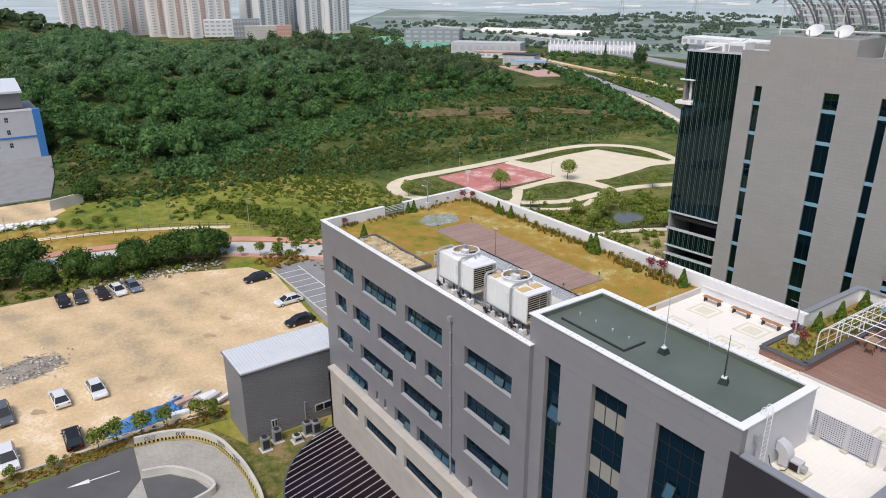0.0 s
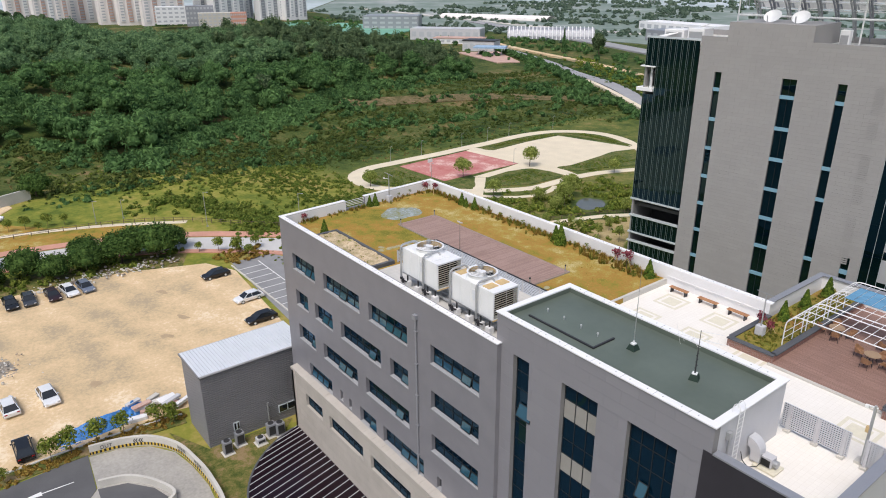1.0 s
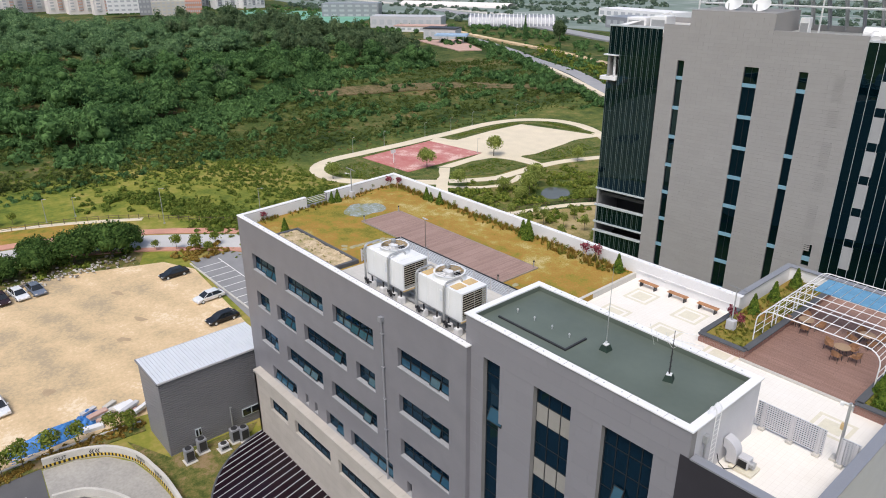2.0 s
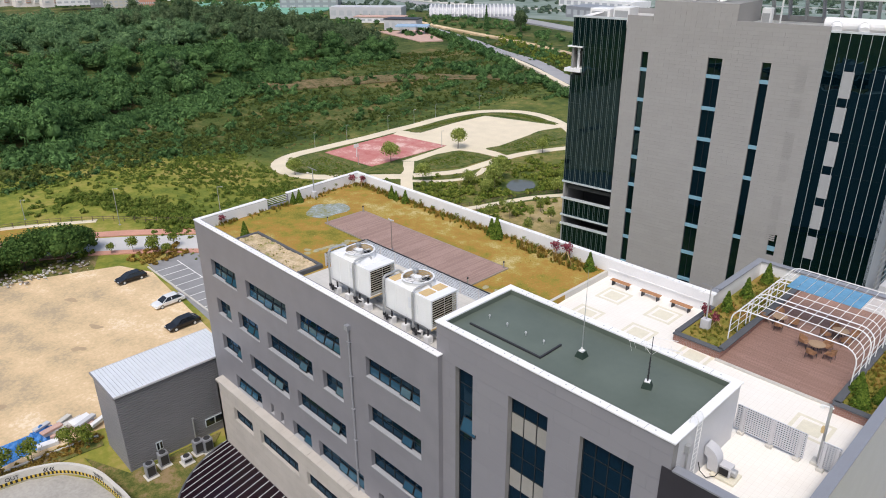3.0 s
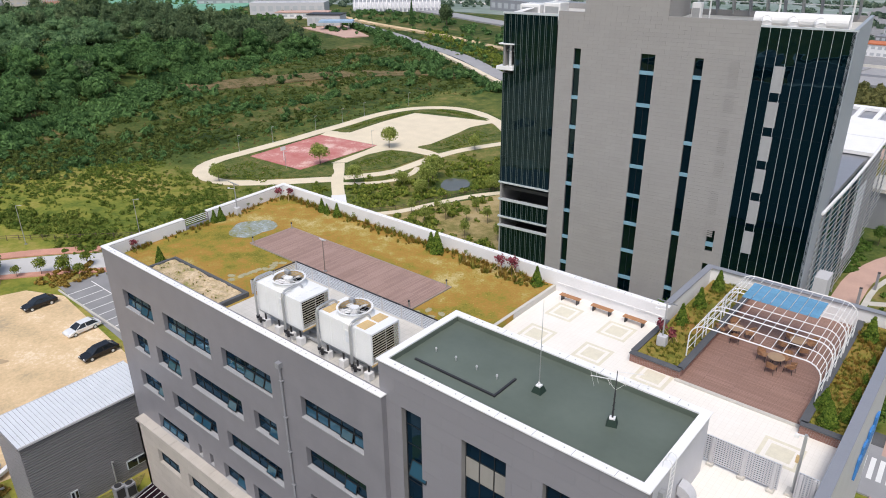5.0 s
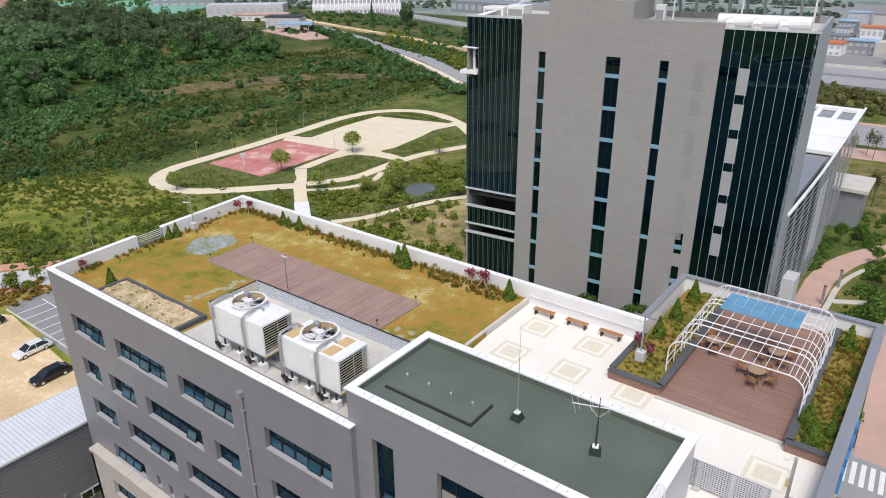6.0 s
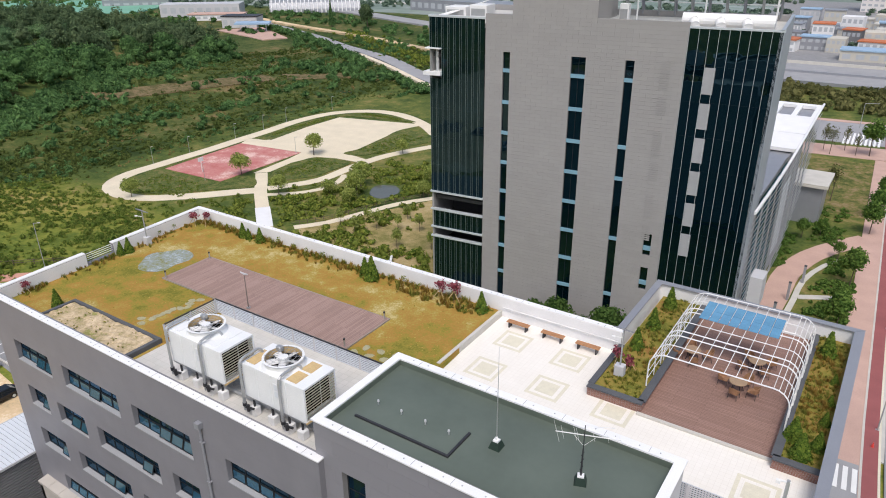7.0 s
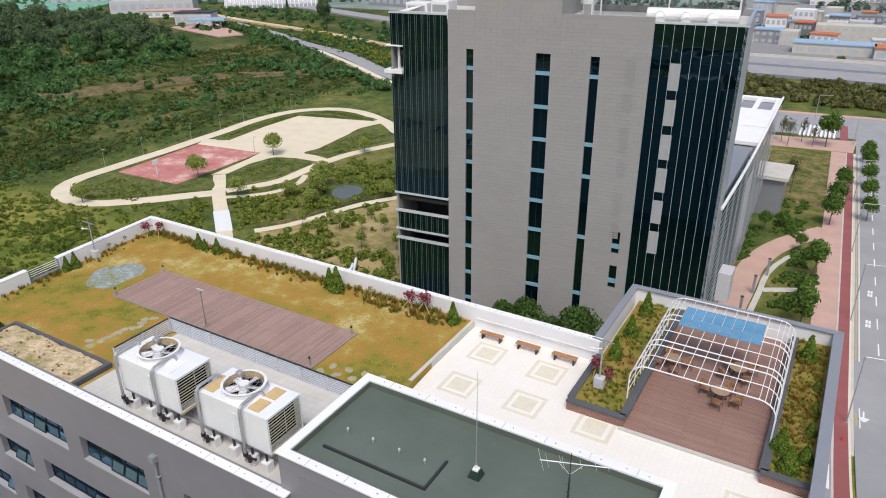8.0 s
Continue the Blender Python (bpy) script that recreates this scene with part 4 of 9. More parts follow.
    # joints and bolts along the copings
    for x0, x1, y0, y1, z in ((0.6, 33.8, -0.05, 0.41, 21.1), (0.2, 42.0, 20.33, 20.68, 21.1), (34.0, 49.3, 0.33, 0.78, 23.28), (34.0, 49.3, 7.12, 7.58, 23.28)):
        n = int((x1 - x0) / 2.0)
        for k in range(n):
            x = x0 + (x1 - x0) * (k + 0.5) / n
            bm = bmesh.new()
            box(bm, x - 0.012, x + 0.012, y0, y1, z, z + 0.006)
            part("coping_joint", bm, M_SILL, office)
            for dx in (-0.5, 0.5):
                bm = bmesh.new()
                box(bm, x + dx - 0.03, x + dx + 0.03, (y0 + y1) / 2 - 0.03, (y0 + y1) / 2 + 0.03, z, z + 0.03)
                part("bolt", bm, M_STEEL, office)
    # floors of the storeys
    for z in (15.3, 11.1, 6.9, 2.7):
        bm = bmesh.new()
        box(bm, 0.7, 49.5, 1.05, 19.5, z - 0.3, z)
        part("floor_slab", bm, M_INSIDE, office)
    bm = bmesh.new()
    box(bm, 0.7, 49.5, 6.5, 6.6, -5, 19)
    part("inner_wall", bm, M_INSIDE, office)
    # roof slab
    bm = bmesh.new()
    prism(bm, [(0.3, 0.5), (33.5, 0.7), (33.6, 1.6), (49.6, 1.6), (49.7, 0.9), (55.2, 0.9), (55.2, 29.0), (42.0, 29.0), (42.0, 20.4), (-0.9, 20.3)], 18.9, 19.5)
    part("roof_slab", bm, M_TILE, office, "pale paved roof terrace floor")
    # block with tall windows, and its green roof
    tall = [(35.1, 36.6, -1.0, 20.7), (39.5, 42.4, -1.0, 20.7), (44.6, 47.9, -1.0, 20.7)]
    bm = bmesh.new()
    wall(bm, (33.4, Y_PH), (49.8, Y_PH), -2.8, 23.2, 0.5, [(a - 33.4, b - 33.4, c, d) for a, b, c, d in tall])
    part("front_wall", bm, M_JOINT, office, "grey panel facade with three tall windows")
    cladding(office, 33.4, 49.8, -2.8, 23.2, tall, 2.35, 0.9, Y_PH, M_CASSETTE, gap=0.004)
    for a, b, c, d in tall:
        w = b - a
        n = 1 if w < 2 else 3 if w < 3 else 4
        win = window(office, (a, Y_PH, c), (1, 0, 0), (0, -1, 0), w, d - c, [w * i / n for i in range(1, n)], [20.4 - 4.17 * i for i in range(5)] + [19.0 - 4.17 * i for i in range(5)] + [17.4 - 4.17 * i for i in range(4)], depth=0.38)
        if 2 < w < 3:
            for i in range(4):
                for q in range(3):
                    bm = bmesh.new()
                    box(bm, a + w * q / 3 + 0.05, a + w * (q + 1) / 3 - 0.05, Y_PH + 0.33, Y_PH + 0.37, 18.03 - 4.17 * i, 19.37 - 4.17 * i)
                    part("spandrel_panel", bm, M_INFILL, win, "pale infill panel")
        else:
            sash(win, (a + w * 0.3, Y_PH + 0.3, 17.0), (1, 0, 0), (0, -1, 0), w / n - 0.1, 1.0, 24)
    for p, q in (((49.802, Y_PH + 0.503), (49.802, 7.095)), ((49.8, 7.5), (33.4, 7.5)), ((33.398, 7.095), (33.398, Y_PH + 0.503))):
        bm = bmesh.new()
        wall(bm, p, q, 18.9, 23.198, 0.4)
        part("block_wall", bm, M_LIGHTGREY, office)
    bm = bmesh.new()
    box(bm, 33.75, 49.45, Y_PH + 0.42, 7.12, 22.3, 22.88)
    part("green_roof", bm, M_GREENROOF, office, "dark green waterproof coated flat roof")
    for a, b, c, d in ((33.8, 49.4, 7.06, 7.097), (33.8, 49.4, 0.914, 0.95), (33.8, 33.84, 0.95, 7.06), (49.36, 49.4, 0.95, 7.06)):
        bm = bmesh.new()
        box(bm, a, b, c, d, 22.88, 23.19)
        part("roof_upturn", bm, M_GREENROOF, office)
    for o in ([(33.3, 0.31), (49.9, 0.31), (49.4, 0.8), (33.8, 0.8)], [(49.9, 0.31), (49.9, 7.6), (49.4, 7.1), (49.4, 0.8)], [(49.9, 7.6), (33.3, 7.6), (33.8, 7.1), (49.4, 7.1)], [(33.3, 7.6), (33.3, 0.31), (33.8, 0.8), (33.8, 7.1)]):
        bm = bmesh.new()
        prism(bm, o, 23.2, 23.28)
        part("coping", bm, M_WHITE, office, "white metal coping")
    # low front wall of the side terrace with its dark panel
    bm = bmesh.new()
    wall(bm, (49.35, 0.36), (55.55, 0.36), 15, 21.64, 0.04)
    wall(bm, (49.85, 0.42), (55.55, 0.42), 15, 21.64, 0.35)
    part("front_wall", bm, M_DARKPANEL, office, "dark panel below the terrace parapet")
    bm = bmesh.new()
    box(bm, 49.92, 55.66, 0.3, 0.85, 21.64, 21.74)
    part("coping", bm, M_COPING, office)
    bm = bmesh.new()
    rod(bm, (24.4, -0.12, 1.0), (24.4, -0.12, 19.2), 0.08, seg=10)
    box(bm, 24.2, 24.6, -0.32, 0, 19.1, 19.5)
    for z in range(3, 19, 3):
        box(bm, 24.24, 24.56, -0.2, 0, z, z + 0.06)
    part("downpipe", bm, M_COPING, office, "grey rainwater pipe down the facade")
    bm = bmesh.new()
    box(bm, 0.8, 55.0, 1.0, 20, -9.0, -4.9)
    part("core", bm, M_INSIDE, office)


build_office()
# Unseen ground, added so the office glass mirrors grey and not grass.
bm = bmesh.new()
prism(bm, [(13, -70), (70, -70), (70, -1.2), (20, -1.2)], -5.3, -4.96)
structure("forecourt", bm, M_ASPH, "unseen grey asphalt added for the office glass to mirror", "forecourt")
# Mostly hidden slab, added to darken what the tower glass mirrors.
bm = bmesh.new()
slab(bm, [(-4, 24), (58, 22), (58, 61), (-2, 61)], 0.12, 0.4)
structure("mirrored_yard", bm, M_ASPH, "mostly hidden dark asphalt added for the tower glass to mirror", "yard")

# ---- glass and granite tower ----
tower = thing("office_tower", "tall granite and dark glass office tower behind the garden", "building", at=(-2.5, 62.6, 0), turn=5.805)


def build_tower():
    """In the tower's own frame: x along the face, y backwards; the face is y = 0."""
    D = 19.0
    strips = [(11.1, 12.1, -8, 31.2), (20.5, 22.4, -8, 31.2), (27.4, 28.5, -8, 31.2)]
    small = [(32.1, 33.1, 6.0, 9.1), (32.1, 33.1, 0.9, 4.2)]
    bm = bmesh.new()
    wall(bm, (8.5, 0), (34.4, 0), -9.6, 35.4, 0.5, [(a - 8.5, b - 8.5, c, d) for a, b, c, d in strips + small])
    part("granite_wall", bm, M_JOINT, tower, "grey granite panel facade")
    cladding(tower, 8.5, 34.4, -9.6, 35.4, strips + small, 1.5, 0.5, 0.0, M_SLAB, M_SLABS, lambda x, z: 12.2 < x < 20.4 and 13 < z, 0.006)
    cladding(tower, 12.3, 23.5, 35.4, 38.0, [], 1.5, 0.5, 0.0, M_SLAB, M_SLABS, lambda x, z: False)
    bm = bmesh.new()
    box(bm, 12.3, 23.5, 0.0, 9.0, 35.4, 38.0)
    part("core_wall", bm, M_STONE, tower)
    for a, b in ((8.5, 12.28), (23.52, 34.4)):
        bm = bmesh.new()
        box(bm, a, b, -0.02, 0.4, 35.4, 35.95)
        part("parapet", bm, M_STONE, tower)
    for a, b, c, d in strips:
        w = b - a
        win = window(tower, (a, 0, c), (1, 0, 0), (0, -1, 0), w, d - c, [w / 2] if w > 1.5 else [], [], G_TOWER, depth=0.3, fw=0.05)
        z, k = 29.0, 0
        while z > -6:
            if not (b > 28 and k in (1, 4, 6)):
                bm = bmesh.new()
                box(bm, a - 0.03, b + 0.03, 0.06, 0.28, z - 0.45, z + 0.02)
                part("spandrel", bm, M_SPANDREL, win, "pale blue metal spandrel band")
            z, k = z - 4.25, k + 1
    for a, b, c, d in small:
        win = window(tower, (a, 0, c), (1, 0, 0), (0, -1, 0), b - a, d - c, [], [], G_TOWER, depth=0.3, fw=0.05)
        bm = bmesh.new()
        box(bm, a, b, 0.06, 0.28, c + 0.7, c + 1.3)
        part("spandrel", bm, M_SPANDREL, win)
    # louvred vents set in the granite
    for k in range(6):
        bm = bmesh.new()
        z = 31.3 - k * 4.2
        n = 12 if k % 2 == 0 else 8
        for i in range(n):
            box(bm, 31.7, 32.8, -0.06, 0.05, z - 0.28 * i - 0.18, z - 0.28 * i)
        part("louvre", bm, M_STONE, tower)
    # curtain walls
    def curtain(x0, x1, zs, z_low, cols, holes=(), metal=M_SILVER, pair=0.0):
        for i in range(cols):
            a, b = x0 + (x1 - x0) * i / cols, x0 + (x1 - x0) * (i + 1) / cols
            bm = bmesh.new()
            box(bm, a - 0.018, a + 0.018, -0.05, 0.0, z_low, zs)
            if pair:
                box(bm, a + pair - 0.012, a + pair + 0.012, -0.04, 0.0, z_low, zs)
            part("mullion", bm, metal, tower)
            z = zs
            while z > z_low + 0.1:
                zl = max(z_low, z - 4.2)
                if not any(h[0] < (a + b) / 2 < h[1] and h[2] < (z + zl) / 2 < h[3] for h in holes):
                    bm = bmesh.new()
                    box(bm, a + 0.02, b - 0.02, 0.0, 0.03, zl + 0.02, z)
                    part("pane", bm, G_TOWER, tower)
                z = zl

    curtain(0.0, 8.4, 35.3, 10.1, 9, [(0, 1.85, 27, 31.2)], M_MULLION, 0.26)
    curtain(34.45, 44.4, 35.3, -9.4, 9)
    for z, zl in ((7.0, 4.4), (2.6, -9.4)):
        curtain(0.3, 8.4, z, zl, 9, (), M_MULLION, 0.26)
    for z in (10.05, 7.2, 4.3, 2.75, 35.35):
        bm = bmesh.new()
        box(bm, -0.15, 8.5, -0.25 if z < 30 else -0.05, 0.4, z - 0.12, z + 0.12)
        part("floor_edge", bm, M_SILVER, tower, "pale metal floor edge")
    bm = bmesh.new()
    box(bm, 34.45, 44.55, -0.06, 0.4, 35.3, 35.5)
    part("coping", bm, M_SILVER, tower)
    # corner balcony high up
    bm = bmesh.new()
    box(bm, -0.9, 1.85, -0.5, 2.0, 27.4, 27.9), box(bm, -0.6, 1.85, -0.4, 2, 31.0, 31.15), box(bm, 0.8, 1.1, 0.4, 0.7, 27.9, 31.0)
    part("balcony", bm, M_WHITE, tower, "white corner balcony with slender column")
    # pale infill panels in the right curtain wall
    for k in range(6):
        bm = bmesh.new()
        z = 31.0 - k * 4.2
        box(bm, 36.7, 37.9, -0.05, -0.01, z - 3.1, z)
        part("infill_panel", bm, M_SILL, tower, "pale louvred infill panel")
    # sides, back, floors
    bm = bmesh.new()
    wall(bm, (44.45, 0.0), (44.45, D), -9.6, 35.5, 0.4)
    part("side_wall", bm, M_SIDE, tower, "blue-grey metal side wall")
    bm = bmesh.new()
    wall(bm, (44.45, D), (0, D), -9.6, 35.4, 0.4), wall(bm, (0, D), (0, 0.05), -9.6, 35.3, 0.3)
    part("back_wall", bm, M_STONE, tower)
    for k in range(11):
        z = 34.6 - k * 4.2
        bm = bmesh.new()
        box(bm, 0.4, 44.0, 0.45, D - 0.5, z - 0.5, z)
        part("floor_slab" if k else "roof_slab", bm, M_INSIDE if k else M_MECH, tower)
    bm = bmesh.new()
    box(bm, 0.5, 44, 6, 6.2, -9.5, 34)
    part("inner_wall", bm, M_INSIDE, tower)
    # barrel-vaulted glass canopy on the roof
    yc, zc, R = 6.0, 30.0, 14.0
    arc = [(yc + R * math.cos(radians(a)), zc + R * math.sin(radians(a))) for a in range(22, 113, 6)]
    inner = [(yc + (R - 0.8) * math.cos(radians(a)), zc + (R - 0.8) * math.sin(radians(a))) for a in range(22, 113, 6)]
    for i in range(16):
        x = 9 + i * 2.25
        bm = bmesh.new()
        tube(bm, [(x, y, z) for y, z in arc], 0.17, 6)
        tube(bm, [(x, y, z) for y, z in inner], 0.13, 5)
        for p, q in zip(arc, inner[1:]):
            rod(bm, (x, *p), (x, *q), 0.06, seg=4)
        part("vault_rib", bm, M_COPING if i % 2 else M_STEEL, tower, "curved steel truss rib of the vaulted canopy")
    for k, (y, z) in enumerate(arc):
        bm = bmesh.new()
        rod(bm, (9, y, z), (42.8, y, z), 0.07, seg=6)
        part("vault_purlin", bm, M_WSTEEL, tower)
        if k:
            y0, z0 = arc[k - 1]
            bm = bmesh.new()
            v = [bm.verts.new(p) for p in ((9, y0, z0 + 0.18), (9, y, z + 0.18), (42.8, y, z + 0.18), (42.8, y0, z0 + 0.18))]
            bm.faces.new(v[::-1])
            bm.normal_update()
            if bm.faces[:][0].normal.z > 0:
                bmesh.ops.reverse_faces(bm, faces=bm.faces[:])
            part("vault_glass", bm, G_CLEAR, tower).visible_shadow = False
    for x in (9.0, 17.5, 26, 34.5, 42.8):
        bm = bmesh.new()
        rod(bm, (x, 9.5, 34.6), (x, 9.5, 43.4), 0.12, seg=6)
        part("vault_post", bm, M_WSTEEL, tower)
    bm = bmesh.new()
    rod(bm, (9, 9.5, 38.4), (42.8, 9.5, 38.4), 0.14, seg=6)
    part("front_tie", bm, M_WSTEEL, tower)
    for k in range(5):
        bm = bmesh.new()
        rod(bm, (0.4 + k * 0.25, 1.0, 35.2), (4.5 + k * 0.25, 8.0, 36.6 + 0.1 * k), 0.07, seg=5)
        part("roof_rail", bm, M_WSTEEL, tower)


build_tower()


# ---- roof garden and terrace ----
M_POLE2 = mat("weathered_edge_board", (0.3, 0.26, 0.22), 0.8, var=0.2)
M_PAVER = mat("mossy_stepping_stone", (0.34, 0.32, 0.2), 0.9, var=0.25, scale=2)


def build_roof_ground():
    bm = bmesh.new()
    prism(bm, [(0.35, 0.5), (16.2, 0.5), (16.2, 8.75), (33.3, 8.75), (33.3, 12.0), (32.9, 20.3), (-0.85, 20.15), (-0.1, 8)], 19.5, 19.95)
    structure("roof_lawn", bm, M_LAWN, "dry yellow-brown lawn of the roof garden", "lawn")
    bm = bmesh.new()
    prism(bm, [(32.95, 12.0), (33.2, 12.0), (33.15, 20.3), (32.92, 20.3)], 19.5, 20.0)
    structure("lawn_kerb", bm, M_CONC, "pale stone kerb between lawn and paving", "kerb")
    bm = bmesh.new()
    prism(bm, blob(4.4, 12.3, 2.0, 2.2, 0.4, 40, 0.2, seed=2), 19.9, 19.965)
    structure("gravel_circle", bm, M_GRAVEL, "round patch of blue-grey gravel in the lawn", "gravel")
    rnd = random.Random(2)
    for k in range(26):
        bm = bmesh.new()
        if k < 12:
            x, y = 11.9 + 0.1 * k + rnd.uniform(-0.4, 0.4), 4.6 + k * 0.42
        else:
            x, y = 27.2 + (k - 12) * 0.38, 9.3 + (k % 3) * 0.75 + (k - 12) * 0.05
        prism(bm, blob(x, y, 0.34, 0.26, rnd.uniform(0, 3), 7, 0.25, k), 19.9, 19.972 + 0.004 * (k % 4))
        structure("stepping_stone", bm, M_PAVER, "flat pale stepping stone in the lawn", "stone")
    # long deck
    deck = thing("wooden_deck", "long red-brown timber deck on the roof lawn", "deck")
    bm = bmesh.new()
    box(bm, 7.4, 26.93, 9.97, 14.7, 19.85, 20.05)
    part("deck_surface", bm, M_DECK, deck)
    for a, b, c, d in ((7.33, 27.0, 9.9, 9.97), (7.33, 27.0, 14.7, 14.77), (7.33, 7.4, 9.97, 14.7), (26.93, 27.0, 9.97, 14.7)):
        bm = bmesh.new()
        box(bm, a, b, c, d, 19.8, 20.065)
        part("edge_board", bm, M_POLE2, deck, "grey-brown edge strip")
    # mulched bed with its kerb
    bed = thing("planting_bed", "straw-covered planting bed edged with dark kerbs", "planting bed")
    bm = bmesh.new()
    bmesh.ops.create_grid(bm, x_segments=40, y_segments=12, size=0.5)
    for v in bm.verts:
        v.co = Vector((10.5 + v.co.x * 9.9, 2.35 + v.co.y * 2.4, 20.2 + 0.14 * noise.noise((v.co.x * 22, v.co.y * 7, 3)) + 0.06 * noise.noise((v.co.x * 60, v.co.y * 18, 9))))
    part("mulch", bm, M_SAND, bed)
    for a, b, c, d in ((5.3, 15.8, 3.55, 3.8), (5.3, 5.55, 1.15, 3.55), (15.5, 15.8, 0.6, 3.55), (5.55, 15.5, 0.95, 1.15)):
        bm = bmesh.new()
        box(bm, a, b, c, d, 19.6, 20.32)
        part("kerb", bevelled(bm, 0.02), M_KERB, bed)
    # plant yard floor
    bm = bmesh.new()
    box(bm, 16.25, 33.35, 0.55, 8.7, 19.48, 20.05)
    structure("plant_yard_floor", bm, M_MECH, "stained pale concrete floor of the plant yard", "floor")
    # pattern insets in the paving
    for x, y in ((35.5, 17.7), (39.8, 17.65), (39.9, 14.0), (44.2, 14.0), (35.6, 13.75), (44.0, 10.4), (52.6, 11.6)):
        for r0, r1 in ((0.62, 0.0), (1.08, 0.86)):
            bm = bmesh.new()
            if r1 == 0:
                box(bm, x - r0, x + r0, y - r0, y + r0, 19.46, 19.512)
            else:
                for a, b, c, d in ((-r0, r0, -r0, -r1), (-r0, r0, r1, r0), (-r0, -r1, -r1, r1), (r1, r0, -r1, r1)):
                    box(bm, x + a, x + b, y + c, y + d, 19.46, 19.51)
            structure("paving_inset", bm, M_INSET, "square yellowish stone inset in the paving", "paving")


build_roof_ground()


M_CREAMSLAT = mat("dark_cream_slat", (0.33, 0.31, 0.25), 0.7, var=0.2, scale=2)


def cooling_tower(x):
    """A white cooling tower 4.8 m long; x is its left end."""
    ct = thing("cooling_tower", "white boxy cooling tower with fan and louvred end", "cooling tower", "cooling towers")
    L, y0, y1, z0, z1 = 4.8, 1.65, 4.1, 21.3, 23.5
    bm = bmesh.new()
    box(bm, x, x + L - 0.45, y0, y1, z0, z1)
    part("casing", bevelled(bm, 0.04, 2), M_CTWHITE, ct)
    for k in range(1, 4):
        bm = bmesh.new()
        box(bm, x + L * k / 4.2 - 0.02, x + L * k / 4.2 + 0.02, y0 - 0.025, y0, z0 + 0.05, z1 - 0.05)
        part("seam", bm, M_CTWHITE, ct)
    bm = bmesh.new()
    for a, b, c, d in ((y0, y0 + 0.1, z0, z1), (y1 - 0.1, y1, z0, z1), (y0 + 0.1, y1 - 0.1, z1 - 0.12, z1), (y0 + 0.1, y1 - 0.1, z0, z0 + 0.12) ):
        box(bm, x + L - 0.45, x + L + 0.02, a, b, c, d)
    part("louvre_frame", bm, M_CTWHITE, ct)
    # Added black sheet: the dark inside of the louvred end, as colour.
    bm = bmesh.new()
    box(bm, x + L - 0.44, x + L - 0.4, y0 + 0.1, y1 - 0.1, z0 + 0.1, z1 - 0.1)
    part("louvre_shade_backing", bm, M_BLACKWELL, ct)
    for k in range(11):
        z = z0 + 0.15 + k * 0.178
        bm = bmesh.new()
        v = [bm.verts.new(p) for p in ((x + L - 0.02, y0 + 0.1, z + 0.024), (x + L + 0.02, y0 + 0.1, z), (x + L + 0.02, y1 - 0.1, z), (x + L - 0.02, y1 - 0.1, z + 0.024),
                                       (x + L - 0.02, y0 + 0.1, z + 0.042), (x + L + 0.02, y0 + 0.1, z + 0.018), (x + L + 0.02, y1 - 0.1, z + 0.018), (x + L - 0.02, y1 - 0.1, z + 0.042))]
        for f in ((0, 1, 2, 3), (7, 6, 5, 4), (0, 4, 5, 1), (1, 5, 6, 2), (2, 6, 7, 3), (3, 7, 4, 0)):
            bm.faces.new([v[i] for i in f])
        part("louvre_slat", bm, M_CREAMSLAT, ct)
    bm = bmesh.new()
    box(bm, x + L - 0.02, x + L + 0.06, y0 - 0.02, y1 + 0.02, z0 - 0.06, z0 + 0.05)
    part("drip_tray", bm, M_TAN, ct, "tan stained drip edge")
    bm = bmesh.new()
    rod(bm, (x + L + 0.03, (y0 + y1) / 2, z0 + 0.1), (x + L + 0.03, (y0 + y1) / 2, z1 - 0.1), 0.012, seg=4)
    part("louvre_stay", bm, M_STEEL, ct)
    # fan stack
    cx, cy, R = x + 2.15, (y0 + y1) / 2 + 0.02, 1.1
    bm = bmesh.new()
    ring = lambda r, z: [bm.verts.new((cx + r * math.cos(2 * math.pi * k / 36), cy + r * math.sin(2 * math.pi * k / 36), z)) for k in range(36)]
    rs = [ring(R + 0.15, z1), ring(R, z1 + 0.2), ring(R, z1 + 0.45), ring(R + 0.08, z1 + 0.5), ring(R - 0.06, z1 + 0.5), ring(R - 0.06, z1 + 0.05)]
    for a, b in zip(rs, rs[1:]):
        for k in range(36):
            bm.faces.new((a[k], a[(k + 1) % 36], b[(k + 1) % 36], b[k]))
    part("fan_ring", bm, M_CTWHITE, ct, "round white fan cowl")
    bm = bmesh.new()
    for k in range(36):
        a, b = 2 * math.pi * k / 36, 2 * math.pi * (k + 1) / 36
        v = [bm.verts.new((cx + r * math.cos(q), cy + r * math.sin(q), z)) for r, q, z in ((R - 0.065, a, z1 + 0.06), (R - 0.065, b, z1 + 0.06), (R - 0.065, b, z1 + 0.49), (R - 0.065, a, z1 + 0.49))]
        bm.faces.new(v)
    bmesh.ops.remove_doubles(bm, verts=bm.verts, dist=0.001)
    bmesh.ops.solidify(bm, geom=bm.faces[:], thickness=0.01)
    part("ring_lining", bm, M_TAN, ct)
    # Black disc that paints the shade below the fan.
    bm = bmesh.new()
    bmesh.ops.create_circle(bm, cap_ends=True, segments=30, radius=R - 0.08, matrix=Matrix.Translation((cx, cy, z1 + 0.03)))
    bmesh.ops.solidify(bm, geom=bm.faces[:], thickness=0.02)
    part("fan_well_shade", bm, M_BLACKWELL, ct)
    for k in range(5):
        a = k * 2 * math.pi / 5 + 0.3
        bm = bmesh.new()
        u, w = Vector((math.cos(a), math.sin(a), 0)), Vector((-math.sin(a), math.cos(a), 0))
        c = Vector((cx, cy, z1 + 0.24))
